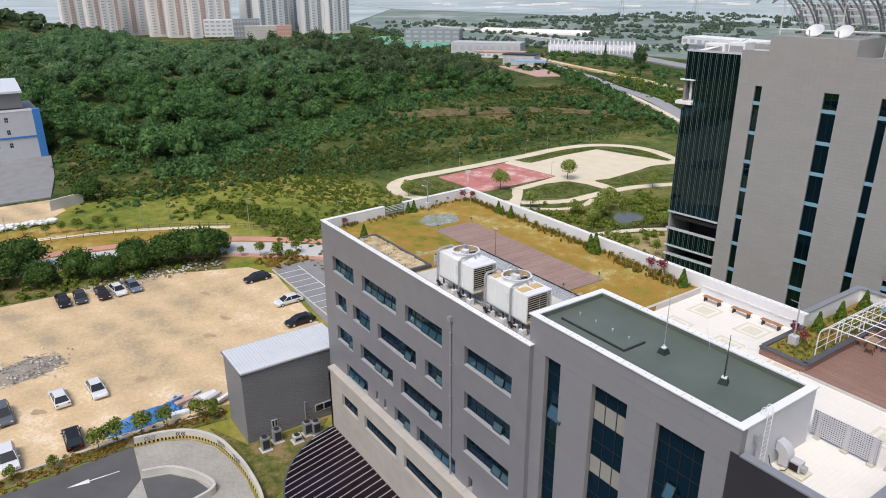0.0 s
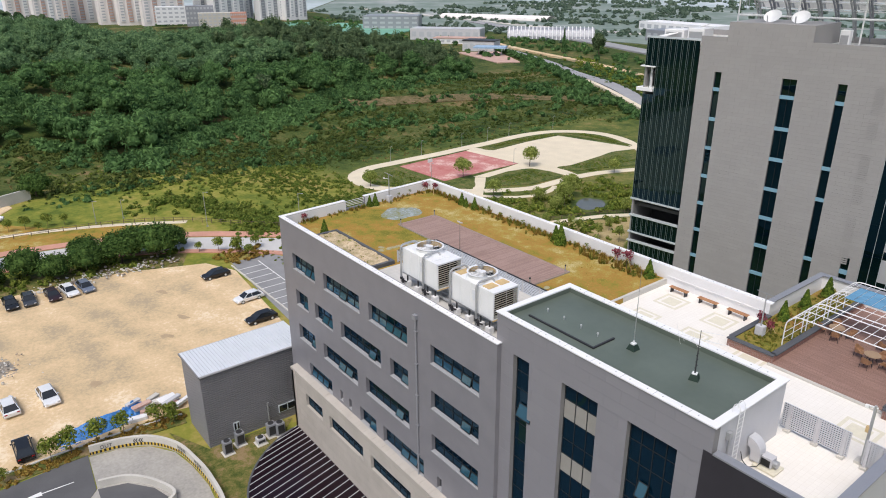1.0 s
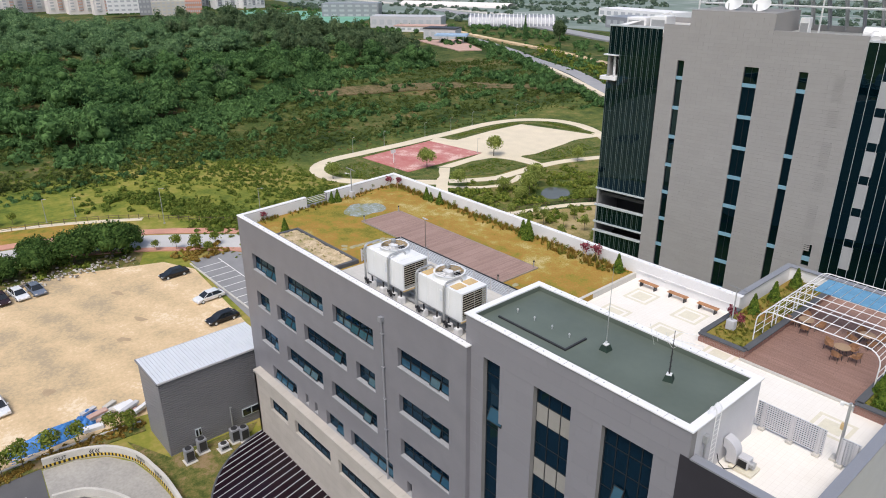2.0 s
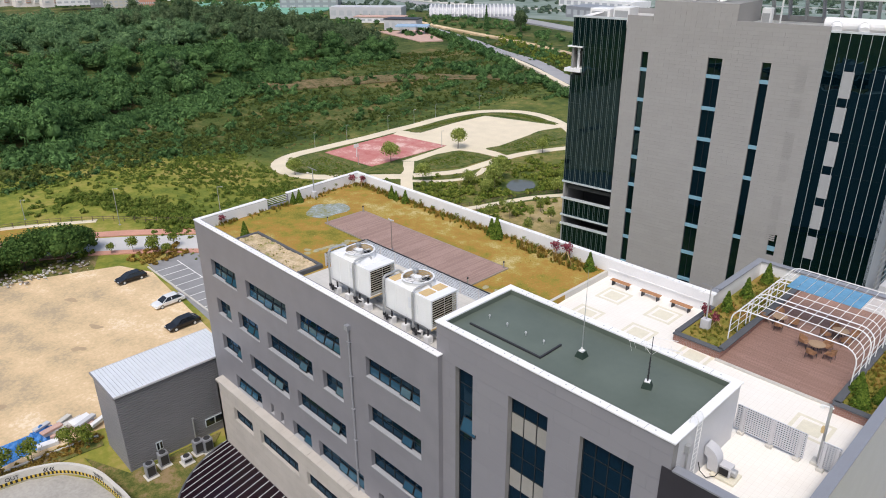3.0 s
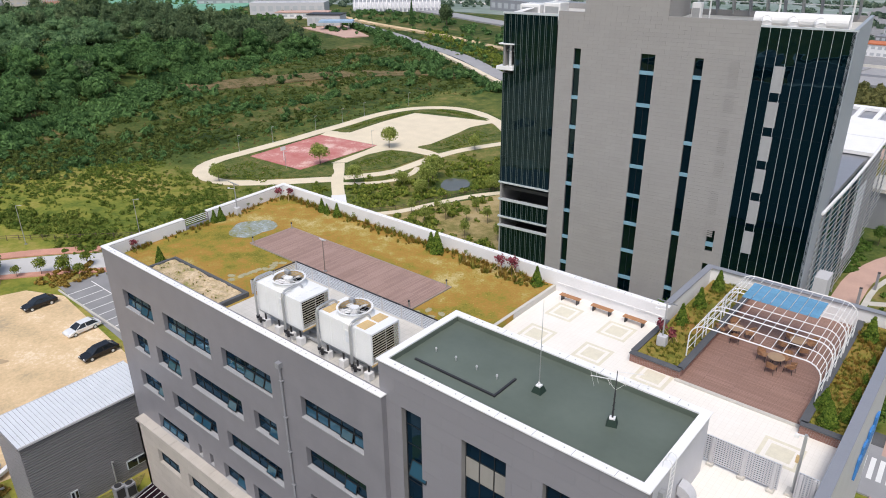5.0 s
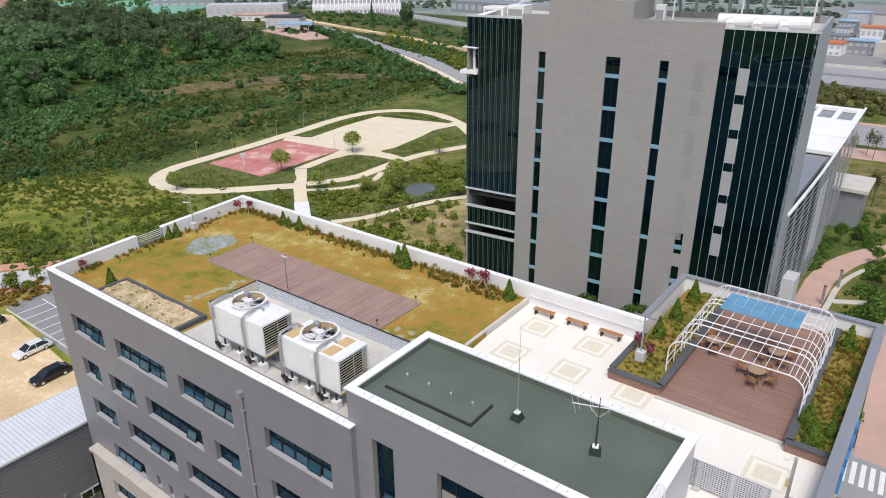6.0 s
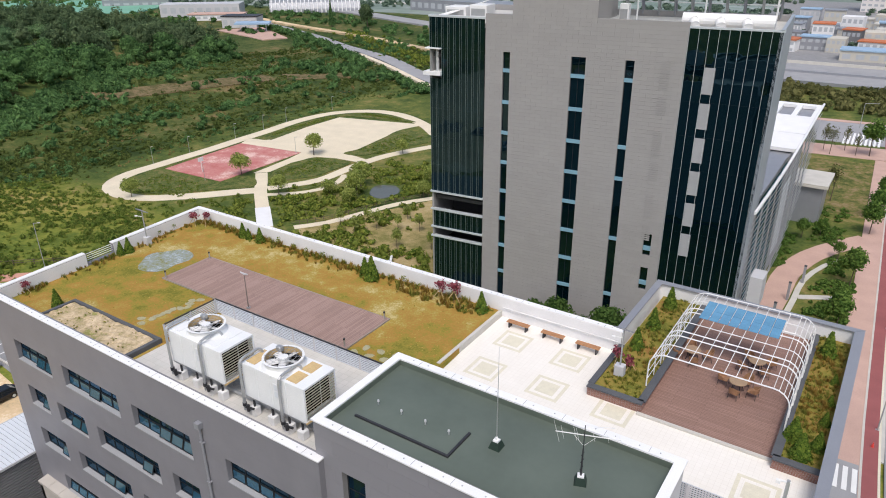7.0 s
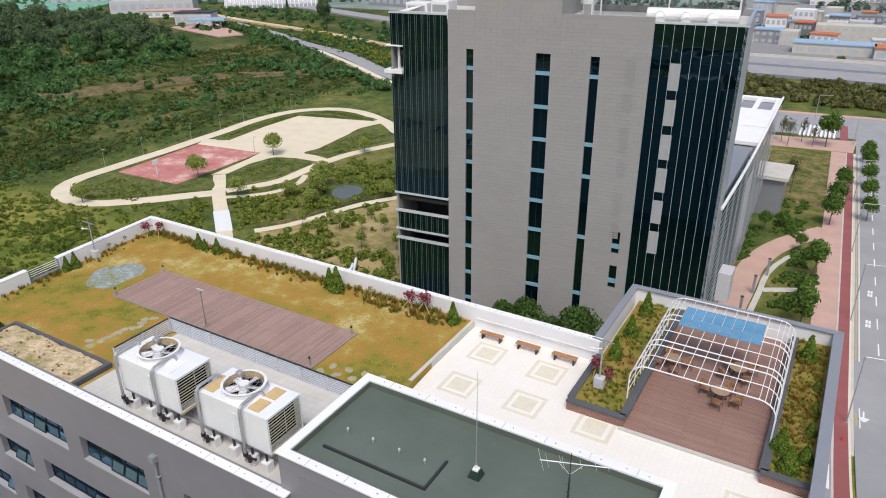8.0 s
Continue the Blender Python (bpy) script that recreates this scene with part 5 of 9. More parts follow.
        v = [bm.verts.new(c + u * r + w * s + Vector((0, 0, h + t))) for t in (0, 0.03) for r, s, h in ((0.3, -0.16, 0.06), (0.95, -0.2, 0.04), (0.95, 0.2, -0.06), (0.3, 0.16, -0.08))]
        for f in ((0, 1, 2, 3), (7, 6, 5, 4), (0, 4, 5, 1), (1, 5, 6, 2), (2, 6, 7, 3), (3, 7, 4, 0)):
            bm.faces.new([v[i] for i in f])
        part("fan_blade", bm, M_WSTEEL, ct)
    bm = bmesh.new()
    rod(bm, (cx, cy, z1 + 0.1), (cx, cy, z1 + 0.48), 0.32, 0.28, 14)
    part("fan_hub", bm, M_CTWHITE, ct)
    bm = bmesh.new()
    for k in range(12):
        a = k * math.pi / 6
        rod(bm, (cx + 0.3 * math.cos(a), cy + 0.3 * math.sin(a), z1 + 0.52), (cx + R * math.cos(a), cy + R * math.sin(a), z1 + 0.52), 0.012, seg=4)
    for r in (0.5, 0.75, 0.98):
        tube(bm, [(cx + r * math.cos(k * math.pi / 12), cy + r * math.sin(k * math.pi / 12), z1 + 0.52) for k in range(25)], 0.01, 4)
    part("fan_guard", bm, M_STEEL, ct, "wire fan guard")
    bm = bmesh.new()
    box(bm, cx - 1.0, cx - 0.62, cy + 0.35, cy + 0.68, z1 + 0.3, z1 + 0.62)
    part("motor", bevelled(bm, 0.05), M_STEEL, ct)
    # tan covers on top
    for a, b, c, d in ((x + 0.15, x + 0.85, y0 + 0.25, y1 - 0.8), (x + 3.35, x + 4.1, y0 + 0.2, y0 + 1.15), (x + 3.35, x + 4.1, y1 - 1.1, y1 - 0.2)):
        bm = bmesh.new()
        box(bm, a, b, c, d, z1, z1 + 0.035)
        part("hatch_cover", bm, M_TAN if x > 25 else M_CTWHITE, ct)
    # hatch on the side
    bm = bmesh.new()
    box(bm, x + 2.5, x + 2.95, y0 - 0.03, y0, z0 + 0.85, z0 + 1.75)
    part("access_hatch", bm, M_CTWHITE, ct)
    bm = bmesh.new()
    for za, zb in ((0.9, 1.28), (1.34, 1.7)):
        box(bm, x + 2.55, x + 2.9, y0 - 0.036, y0 - 0.03, z0 + za, z0 + zb)
    part("hatch_pane", bm, M_SHEDROOF, ct)
    # pipes
    for px in (x + 0.12, x + 3.2):
        bm = bmesh.new()
        arc = [(px, y0 - 0.22, 20.45), (px, y0 - 0.22, z1 - 0.1), (px, y0 - 0.16, z1 + 0.12), (px, y0, z1 + 0.26), (px, y0 + 0.25, z1 + 0.3), (px, y0 + 1.2, z1 + 0.3), (px + 0.1, y0 + 1.35, z1 + 0.2), (px + 0.15, y0 + 1.38, z1)]
        tube(bm, arc, 0.085, 10)
        part("water_pipe", bm, M_STEEL, ct, "bent grey water pipe")
        bm = bmesh.new()
        rod(bm, (px, y0 - 0.22, 20.75), (px, y0 - 0.22, 20.95), 0.13, seg=10)
        rod(bm, (px + 0.3, y0 - 0.25, 20.5), (px + 0.3, y0 - 0.25, 20.9), 0.1, seg=10)
        rod(bm, (px, y0 - 0.22, 20.65), (px + 0.6, y0 - 0.1, 20.65), 0.07, seg=8)
        part("valve", bm, M_DSTEEL, ct)
    # legs on pads
    for lx in (x + 0.5, x + 2.0, x + 3.3, x + 4.3):
        for ly in (y0 + 0.15, y1 - 0.15):
            bm = bmesh.new()
            rod(bm, (lx, ly, 20.5), (lx, ly, z0), 0.07, seg=8)
            part("leg", bm, M_DSTEEL, ct)
            bm = bmesh.new()
            box(bm, lx - 0.24, lx + 0.24, ly - 0.24, ly + 0.24, 20.04, 20.62)
            part("concrete_pad", bevelled(bm, 0.03), M_WALLW, ct)
    bm = bmesh.new()
    box(bm, x, x + L, y0 + 0.05, y0 + 0.18, z0 - 0.14, z0), box(bm, x, x + L, y1 - 0.18, y1 - 0.05, z0 - 0.14, z0)
    part("base_frame", bm, M_STEEL, ct)


cooling_tower(20.2)
cooling_tower(26.75)
for y in (2.4, 3.1, 5.2):
    bm = bmesh.new()
    tube(bm, [(20.5, y, 20.35), (33.2, y, 20.35)], 0.11, 8)
    for x in range(21, 33, 3):
        box(bm, x - 0.08, x + 0.08, y - 0.14, y + 0.14, 20.04, 20.26)
    piece("floor_pipe", bm, M_STEEL, "grey steel pipe running along the yard floor", "pipe", "yard pipes")
bm = bmesh.new()
box(bm, 17.2, 18.0, 5.0, 6.6, 20.04, 20.8)
piece("plant_cabinet", bevelled(bm, 0.03), M_LIGHTGREY, "grey metal cabinet in the plant yard", "cabinet")


M_LOUVRE = mat("blue_grey_louvre", (0.55, 0.59, 0.65), 0.5, var=0.06)


def louvre_screen(p, q, z0=20.0, z1=21.15):
    t = thing("louvre_screen", "pale grey louvred metal screen round the plant yard", "screen", "louvre screens")
    p, q = Vector((*p, 0)), Vector((*q, 0))
    u = (q - p).normalized()
    n = Vector((-u.y, u.x, 0))
    length = (q - p).length
    k = max(1, round(length / 2.0))
    for i in range(k + 1):
        c = p + u * length * i / k
        bm = bmesh.new()
        rod(bm, c + Vector((0, 0, z0)), c + Vector((0, 0, z1)), 0.075, seg=4)
        part("post", bm, M_LIGHTGREY, t)
    for j in range(8):
        z = z0 + 0.06 + j * (z1 - z0 - 0.1) / 8
        bm = bmesh.new()
        v = [bm.verts.new(p + u * a + n * s + Vector((0, 0, z + h))) for h0 in (0, 0.024) for a, s, h in ((0, -0.012, h0 * 3.4), (length, -0.012, h0 * 3.4), (length, 0.012, h0 * 3.4 + 0.01), (0, 0.012, h0 * 3.4 + 0.01))]
        for f in ((0, 1, 2, 3), (7, 6, 5, 4), (0, 4, 5, 1), (1, 5, 6, 2), (2, 6, 7, 3), (3, 7, 4, 0)):
            bm.faces.new([v[i] for i in f])
        part("slat", bm, M_LOUVRE, t)
    # Added sheet that blackens the gaps between slats in place of shade.
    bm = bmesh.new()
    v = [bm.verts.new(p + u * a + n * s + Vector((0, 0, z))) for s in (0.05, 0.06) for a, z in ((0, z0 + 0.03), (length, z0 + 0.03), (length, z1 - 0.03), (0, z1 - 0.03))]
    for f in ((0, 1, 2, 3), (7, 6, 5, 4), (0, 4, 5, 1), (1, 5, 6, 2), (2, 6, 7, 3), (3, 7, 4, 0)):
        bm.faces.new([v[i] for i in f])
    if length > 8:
        part("gap_shade_sheet", bm, M_BLACKWELL, t)
    else:
        bm.free()
    bm = bmesh.new()
    v0, v1 = p + Vector((0, 0, z1)), q + Vector((0, 0, z1))
    rod(bm, v0, v1, 0.05, seg=4)
    part("top_rail", bm, M_DSTEEL, t)


louvre_screen((15.7, 8.6), (33.3, 8.6))
louvre_screen((15.7, 8.5), (15.7, 4.2))


def bench(x, y):
    b = thing("park_bench", "low orange-brown slatted bench by the white wall", "bench", "roof benches", at=(x, y, 19.5))
    for k in range(4):
        bm = bmesh.new()
        box(bm, -0.85, 0.85, -0.22 + k * 0.115, -0.12 + k * 0.115, 0.42, 0.47)
        part("slat", bm, M_BENCH, b)
    for s in (-0.65, 0.65):
        bm = bmesh.new()
        box(bm, s - 0.04, s + 0.04, -0.2, 0.22, 0, 0.42)
        part("leg", bm, M_DSTEEL, b)


for x in (35.0, 37.7, 40.3):
    bench(x, 19.35)
t = thing("wall_rail", "thin white handrail pipe on brackets along the parapet", "handrail")
bm = bmesh.new()
rod(bm, (33.3, 20.16, 20.35), (42.1, 20.2, 20.35), 0.03, seg=6)
part("rail", bm, M_WSTEEL, t)
for k in range(5):
    bm = bmesh.new()
    x = 34.0 + k * 1.95
    rod(bm, (x, 20.17, 20.35), (x, 20.17, 20.12), 0.02, seg=5), rod(bm, (x, 20.17, 20.12), (x, 20.36, 20.12), 0.02, seg=5)
    part("bracket", bm, M_WSTEEL, t)


def bollard(x, y, z=20.05):
    b = thing("bollard_light", "short grey bollard light at the deck corner", "bollard light", "deck lights", at=(x, y, z))
    bm = bmesh.new()
    rod(bm, (0, 0, 0), (0, 0, 0.5), 0.055, seg=10)
    part("post", bm, M_STEEL, b)
    bm = bmesh.new()
    rod(bm, (0, 0, 0.5), (0, 0, 0.62), 0.075, seg=10)
    part("head", bm, M_DSTEEL, b)


for x, y in ((7.6, 10.1), (7.6, 14.5), (26.7, 14.5), (26.7, 10.15)):
    bollard(x, y)


M_POLE = mat("brown_grey_pole", (0.2, 0.16, 0.14), 0.5, var=0.1)


def lamp_post(x, y, z, h, label, arms=((0.4, 0),), r=0.05, group="street lamps", name="lamp_post"):
    t = thing(name, label, "lamp post", group, at=(x, y, z))
    bm = bmesh.new()
    rod(bm, (0, 0, 0), (0, 0, h), r, r * 0.6, 8)
    part("pole", bm, M_POLE if group == "roof lamps" else M_STEEL, t)
    for dx, dy in arms:
        bm = bmesh.new()
        rod(bm, (0, 0, h - 0.05), (dx, dy, h + 0.08), r * 0.5, seg=6)
        part("arm", bm, M_STEEL, t)
        bm = bmesh.new()
        v = Vector((dx, dy, 0)).normalized() * 0.28
        rod(bm, (dx - v.x * 0.8, dy - v.y * 0.8, h + 0.05), (dx + v.x * 0.8, dy + v.y * 0.8, h + 0.1), 0.075, 0.05, 6)
        part("lamp_head", bm, M_LIGHTGREY, t)
    bm = bmesh.new()
    box(bm, -r * 2.4, r * 2.4, -r * 2.4, r * 2.4, -0.02, 0.12)
    part("base_plate", bm, M_STEEL, t)


lamp_post(17.2, 10.25, 20.05, 2.8, "slim grey lamp post on the timber deck", ((0.14, 0), (-0.14, 0)), 0.045, "roof lamps")


def solar_lamp(x, y, z):
    t = thing("solar_lamp", "tall grey solar lamp post with tilted panel and battery box", "lamp post", "solar lamps", at=(x, y, z))
    bm = bmesh.new()
    rod(bm, (0, 0, 0), (0, 0, 3.2), 0.06, 0.05, 8)
    part("pole", bm, M_STEEL, t)
    bm = bmesh.new()
    box(bm, -0.3, 0.3, -0.25, 0.25, 0.0, 0.75)
    part("battery_box", bevelled(bm, 0.03), M_LIGHTGREY, t)
    bm = bmesh.new()
    v = [bm.verts.new(p) for p in ((-0.62, -0.2, 3.36), (0.62, -0.2, 3.3), (0.62, 0.2, 3.1), (-0.62, 0.2, 3.16), (-0.62, -0.2, 3.42), (0.62, -0.2, 3.36), (0.62, 0.2, 3.16), (-0.62, 0.2, 3.22))]
    for f in ((3, 2, 1, 0), (4, 5, 6, 7), (0, 1, 5, 4), (1, 2, 6, 5), (2, 3, 7, 6), (3, 0, 4, 7)):
        bm.faces.new([v[i] for i in f])
    part("solar_panel", bm, M_COPING, t)
    bm = bmesh.new()
    rod(bm, (0, 0, 2.7), (-0.5, -0.3, 2.75), 0.03, seg=6)
    box(bm, -0.62, -0.42, -0.38, -0.22, 2.7, 2.8)
    part("lamp_arm", bm, M_WSTEEL, t)


solar_lamp(43.4, 16.9, 20.15)
solar_lamp(0.2, 13.6, 19.95)


# terrace with planters, deck and pergola
def build_terrace():
    bm = bmesh.new()
    box(bm, 45.6, 52.85, 14.65, 28.8, 19.45, 19.62)
    ob = thing("terrace_deck", "brown timber terrace floor under the pergola", "deck")
    part("deck_surface", bm, M_DECK2, ob)
    bm = bmesh.new()
    box(bm, 45.4, 53.0, 14.45, 14.65, 19.45, 19.63)
    part("edge_strip", bm, M_CONC, ob)
    for x0, x1, y0 in ((42.2, 45.6, 14.75), (52.85, 55.1, 14.0)):
        p = thing("brick_planter", "brick planter with dark coping and wild grasses", "planter", "terrace planters")
        for a, b, c, d in ((x0, x1, y0, y0 + 0.22), (x0 if x0 > 50 else x1 - 0.22, x0 + 0.22 if x0 > 50 else x1, y0 + 0.22, 28.8)):
            bm = bmesh.new()
            box(bm, a, b, c, d, 19.45, 20.12)
            part("brick_wall", bm, M_BRICK, p)
            bm = bmesh.new()
            e = 0.12 if d - c < 1 else 0.0
            box(bm, a - (0.12 if d - c > 1 else 0.02), b + (0.12 if d - c > 1 else 0.02), c - e, d + e if d - c < 1 else d, 20.12, 20.2)
            part("coping", bm, M_KERB, p)
        if x0 < 50:
            bm = bmesh.new()
            box(bm, x0, x0 + 0.22, y0 + 0.22, 20.3, 19.45, 20.12)
            part("brick_wall", bm, M_BRICK, p)
            bm = bmesh.new()
            box(bm, x0 - 0.1, x0 + 0.3, y0 + 0.36, 20.3, 20.12, 20.2)
            part("coping", bm, M_KERB, p)
        bm = bmesh.new()
        box(bm, x0 + 0.22, x1 - 0.22 if x0 < 50 else x1, y0 + 0.22, 28.8, 19.6, 20.08)
        part("soil", bm, M_OLIVE, p)
    pg = thing("pergola", "white curved steel pergola with blue panels over the terrace", "pergola")
    xa, xb, zb, zt, r = 45.2, 52.95, 20.2, 22.65, 0.95

    def hoop(y):
        pts = [(xa, y, zb), (xa, y, zt - r)]
        pts += [(xa + r - r * math.cos(a), y, zt - r + r * math.sin(a)) for a in (math.pi / 10 * k for k in range(1, 6))]
        pts += [(xb - r + r * math.sin(a), y, zt - r + r * math.cos(a)) for a in (math.pi / 10 * k for k in range(0, 6))]
        return pts + [(xb, y, zb)]

    ys = [16.6, 18.0, 19.3, 19.95, 21.2, 22.7, 23.35, 24.5, 25.9]
    for k, y in enumerate(ys):
        bm = bmesh.new()
        tube(bm, hoop(y), 0.03 if k in (1, 4, 7) else 0.042, 8)
        part("hoop", bm, M_WSTEEL, pg, "bent white steel hoop")
    base = hoop(0)
    spots = [p for p in base[2:12]] + [(xa, 0, zb + 0.5), (xa, 0, zb + 1.0), (xb, 0, zb + 0.5), (xb, 0, zb + 1.0)] + [(xa + r + (xb - xa - 2 * r) * k / 9, 0, zt) for k in range(1, 9)]
    for k, (x, _, z) in enumerate(spots):
        bm = bmesh.new()
        rod(bm, (x, ys[0], z), (x, ys[-1], z), 0.02, seg=6)
        part("purlin", bm, M_WSTEEL, pg)
    for j in range(2):
        for k in range(8):
            bm = bmesh.new()
            a = 46.5 + k * 0.6
            box(bm, a + 0.02, a + 0.58, 22.05 + j * 1.32, 23.33 + j * 1.32, zt + 0.07, zt + 0.1)
            part("blue_panel", bm, M_BLUEPANEL, pg, "blue translucent roof panel")


build_terrace()


def table(x, y):
    t = thing("round_table", "round wicker table on the terrace deck", "table", "terrace tables", at=(x, y, 19.62))
    bm = bmesh.new()
    rod(bm, (0, 0, 0.7), (0, 0, 0.74), 0.52, seg=24)
    part("tabletop", bm, M_TABLE, t)
    for k in range(4):
        a = k * math.pi / 2 + 0.6
        bm = bmesh.new()
        rod(bm, (0.42 * math.cos(a), 0.42 * math.sin(a), 0), (0.2 * math.cos(a), 0.2 * math.sin(a), 0.7), 0.025, seg=6)
        part("leg", bm, M_DSTEEL, t)


def chair():
    c = thing("wicker_chair", "brown wicker armchair with thin metal legs", "chair", "terrace chairs")
    bm = bmesh.new()
    box(bm, -0.27, 0.27, -0.26, 0.28, 0.4, 0.46)
    part("seat", bevelled(bm, 0.02), M_WICKER, c)
    bm = bmesh.new()
    pts = [(-0.28, 0.1, 0.62), (-0.27, -0.2, 0.74), (-0.18, -0.32, 0.86), (0, -0.36, 0.9), (0.18, -0.32, 0.86), (0.27, -0.2, 0.74), (0.28, 0.1, 0.62)]
    for a, b in zip(pts, pts[1:]):
        v = [bm.verts.new(p) for p in (a, b, (b[0] * 0.9, b[1] * 0.85, 0.46), (a[0] * 0.9, a[1] * 0.85, 0.46))]
        bm.faces.new(v)
    bmesh.ops.remove_doubles(bm, verts=bm.verts, dist=0.001)
    bmesh.ops.solidify(bm, geom=bm.faces[:], thickness=0.03)
    part("backrest", bm, M_WICKER, c)
    for a, b in ((-0.24, -0.24), (0.24, -0.24), (-0.24, 0.25), (0.24, 0.25)):
        bm = bmesh.new()
        rod(bm, (a * 1.12, b * 1.12, 0), (a, b, 0.42), 0.016, seg=6)
        part("leg", bm, M_DSTEEL, c)
    return c


proto = chair()
first = True
for (x, y), turns in (((46.5, 22.0), (20, 110, 200, 290)), ((49.8, 19.9), (0, 80, 150, 250)), ((50.3, 22.9), (40, 130, 220, 310))):
    table(x, y)
    for k, a in enumerate(turns):
        d = 0.85 + 0.1 * (k % 2)
        m = pose(x + d * math.sin(radians(a)), y - d * math.cos(radians(a)), 19.62, 0, 0, a + 8 * (k - 1))
        if first:
            proto.matrix_basis, first = m, False
        else:
            copy_thing(proto, m)


# things on the green roof
M_FOOT = mat("dark_green_footing", (0.018, 0.035, 0.026), 0.5, var=0.2)


def build_green_roof():
    t = thing("lightning_mast", "tall thin lightning rod on a dark footing", "mast", at=(41.9, 4.0, 22.88))
    bm = bmesh.new()
    bmesh.ops.create_cone(bm, cap_ends=True, segments=4, radius1=0.42, radius2=0.26, depth=0.36, matrix=Matrix.Translation((0, 0, 0.18)) @ Matrix.Rotation(0.785, 4, "Z"))
    part("footing", bm, M_FOOT, t)
    bm = bmesh.new()
    box(bm, -0.14, 0.14, -0.14, 0.14, 0.36, 0.44), rod(bm, (0, 0, 0.44), (0, 0, 0.6), 0.06, seg=8)
    part("foot_plate", bm, M_WSTEEL, t)
    bm = bmesh.new()
    rod(bm, (0, 0, 0.5), (0, 0, 3.2), 0.03, 0.02, 6), rod(bm, (0, 0, 3.2), (0, 0, 5.6), 0.018, 0.006, 6)
    part("rod", bm, M_STEEL, t)
    t = thing("television_aerial", "rooftop aerial with crossed rods on a lattice post", "aerial", at=(46.2, 4.0, 22.88), turn=20)
    bm = bmesh.new()
    bmesh.ops.create_cone(bm, cap_ends=True, segments=4, radius1=0.4, radius2=0.26, depth=0.36, matrix=Matrix.Translation((0, 0, 0.18)) @ Matrix.Rotation(0.785, 4, "Z"))
    part("footing", bm, M_FOOT, t)
    bm = bmesh.new()
    box(bm, -0.15, 0.15, -0.15, 0.15, 0.36, 0.42)
    part("base_plate", bm, M_WSTEEL, t, "white base plate")
    bm = bmesh.new()
    rod(bm, (0, 0, 0.42), (0, 0, 1.9), 0.045, 0.035, 8), rod(bm, (0, 0, 1.9), (0, 0, 3.15), 0.022, 0.02, 8)
    for k in range(6):
        rod(bm, (0.07 * (-1) ** k, 0, 0.5 + 0.2 * k), (-0.07 * (-1) ** k, 0.05, 0.7 + 0.2 * k), 0.012, seg=4)
    part("post", bm, M_DSTEEL, t)
    bm = bmesh.new()
    tube(bm, [(-0.45, 0.1, 2.5), (-0.05, 0.06, 2.05), (0.05, 0.06, 2.05), (0.5, 0.1, 2.5)], 0.01, 4)
    part("brace", bm, M_WSTEEL, t)
    for z, p, q, r in ((3.1, (-0.05, 0.0), (1.25, 0.15), 0.016), (2.55, (-1.25, 0.1), (1.55, 0.1), 0.024)):
        bm = bmesh.new()
        rod(bm, (*p, z), (*q, z), r, seg=5)
        part("boom", bm, M_WSTEEL, t, "horizontal aerial boom")
    for x, h in ((-1.2, 0.7), (-0.95, 0.42), (-0.4, 0.4), (-0.3, 0.36), (0.4, 0.3), (1.0, 0.24), (1.5, 0.2)):
        bm = bmesh.new()
        rod(bm, (x - 0.2 * h, 0.1 - 0.25 * h, 2.57 + h), (x + 0.2 * h, 0.1 + 0.25 * h, 2.53 - h), 0.008, seg=4)
        part("element", bm, M_WSTEEL, t)
    for x in (35.1, 36.6, 38.1, 39.5):
        t = thing("vent_cap", "small pale roof vent on the green roof", "vent", "roof vents", at=(x, 3.5, 22.88))
        bm = bmesh.new()
        rod(bm, (0, 0, 0), (0, 0, 0.2), 0.04, seg=8)
        part("pipe", bm, M_STEEL, t)
        bm = bmesh.new()
        rod(bm, (0, 0, 0.2), (0, 0, 0.3), 0.07, 0.05, seg=8)
        part("cap", bm, M_LIGHTGREY, t)
    bm = bmesh.new()
    box(bm, 34.7, 40.4, 2.05, 2.17, 22.86, 22.99), box(bm, 40.28, 40.4, 2.17, 4.1, 22.86, 22.99)
    piece("roof_upstand", bm, M_DSTEEL, "low dark upstand strip on the green roof", "upstand")
    # ladder over the parapet
    t = thing("access_ladder", "white steel ladder with hooped rails on the block wall", "ladder")
    for y in (2.25, 2.75):
        bm = bmesh.new()
        arc = [(49.98, y, 19.55), (50.0, y, 23.5)] + [(49.8 + 0.2 * math.cos(a), y, 23.5 + 0.35 * math.sin(a)) for a in (math.pi * k / 8 for k in range(1, 9))] + [(49.6, y, 23.3)]
        tube(bm, arc, 0.025, 6)
        part("rail", bm, M_WSTEEL, t)
    for k in range(13):
        bm = bmesh.new()
        rod(bm, (49.99, 2.25, 19.8 + k * 0.29), (49.99, 2.75, 19.8 + k * 0.29), 0.015, seg=5)
        part("rung", bm, M_WSTEEL, t)
    # extract duct and fan
    t = thing("extract_fan", "pale grey extract fan unit with bent duct and cable", "fan unit")
    bm = bmesh.new()
    prev = None
    for k in range(9):
        a = math.pi / 2 * k / 8
        c = Vector((49.85 + 0.62 * math.sin(a), 0, 20.75 + 0.62 * math.cos(a) - 0.3))
        n = Vector((math.sin(a), 0, math.cos(a)))
        ring = [bm.verts.new((c.x + n.x * s, 4.35 + w, c.z + n.z * s)) for s, w in ((-0.35, -0.4), (0.35, -0.4), (0.35, 0.4), (-0.35, 0.4))]
        if prev:
            for i in range(4):
                bm.faces.new((prev[i], prev[(i + 1) % 4], ring[(i + 1) % 4], ring[i]))
        prev = ring
    bm.faces.new(prev)
    part("duct_elbow", bm, M_LIGHTGREY, t)
    bm = bmesh.new()
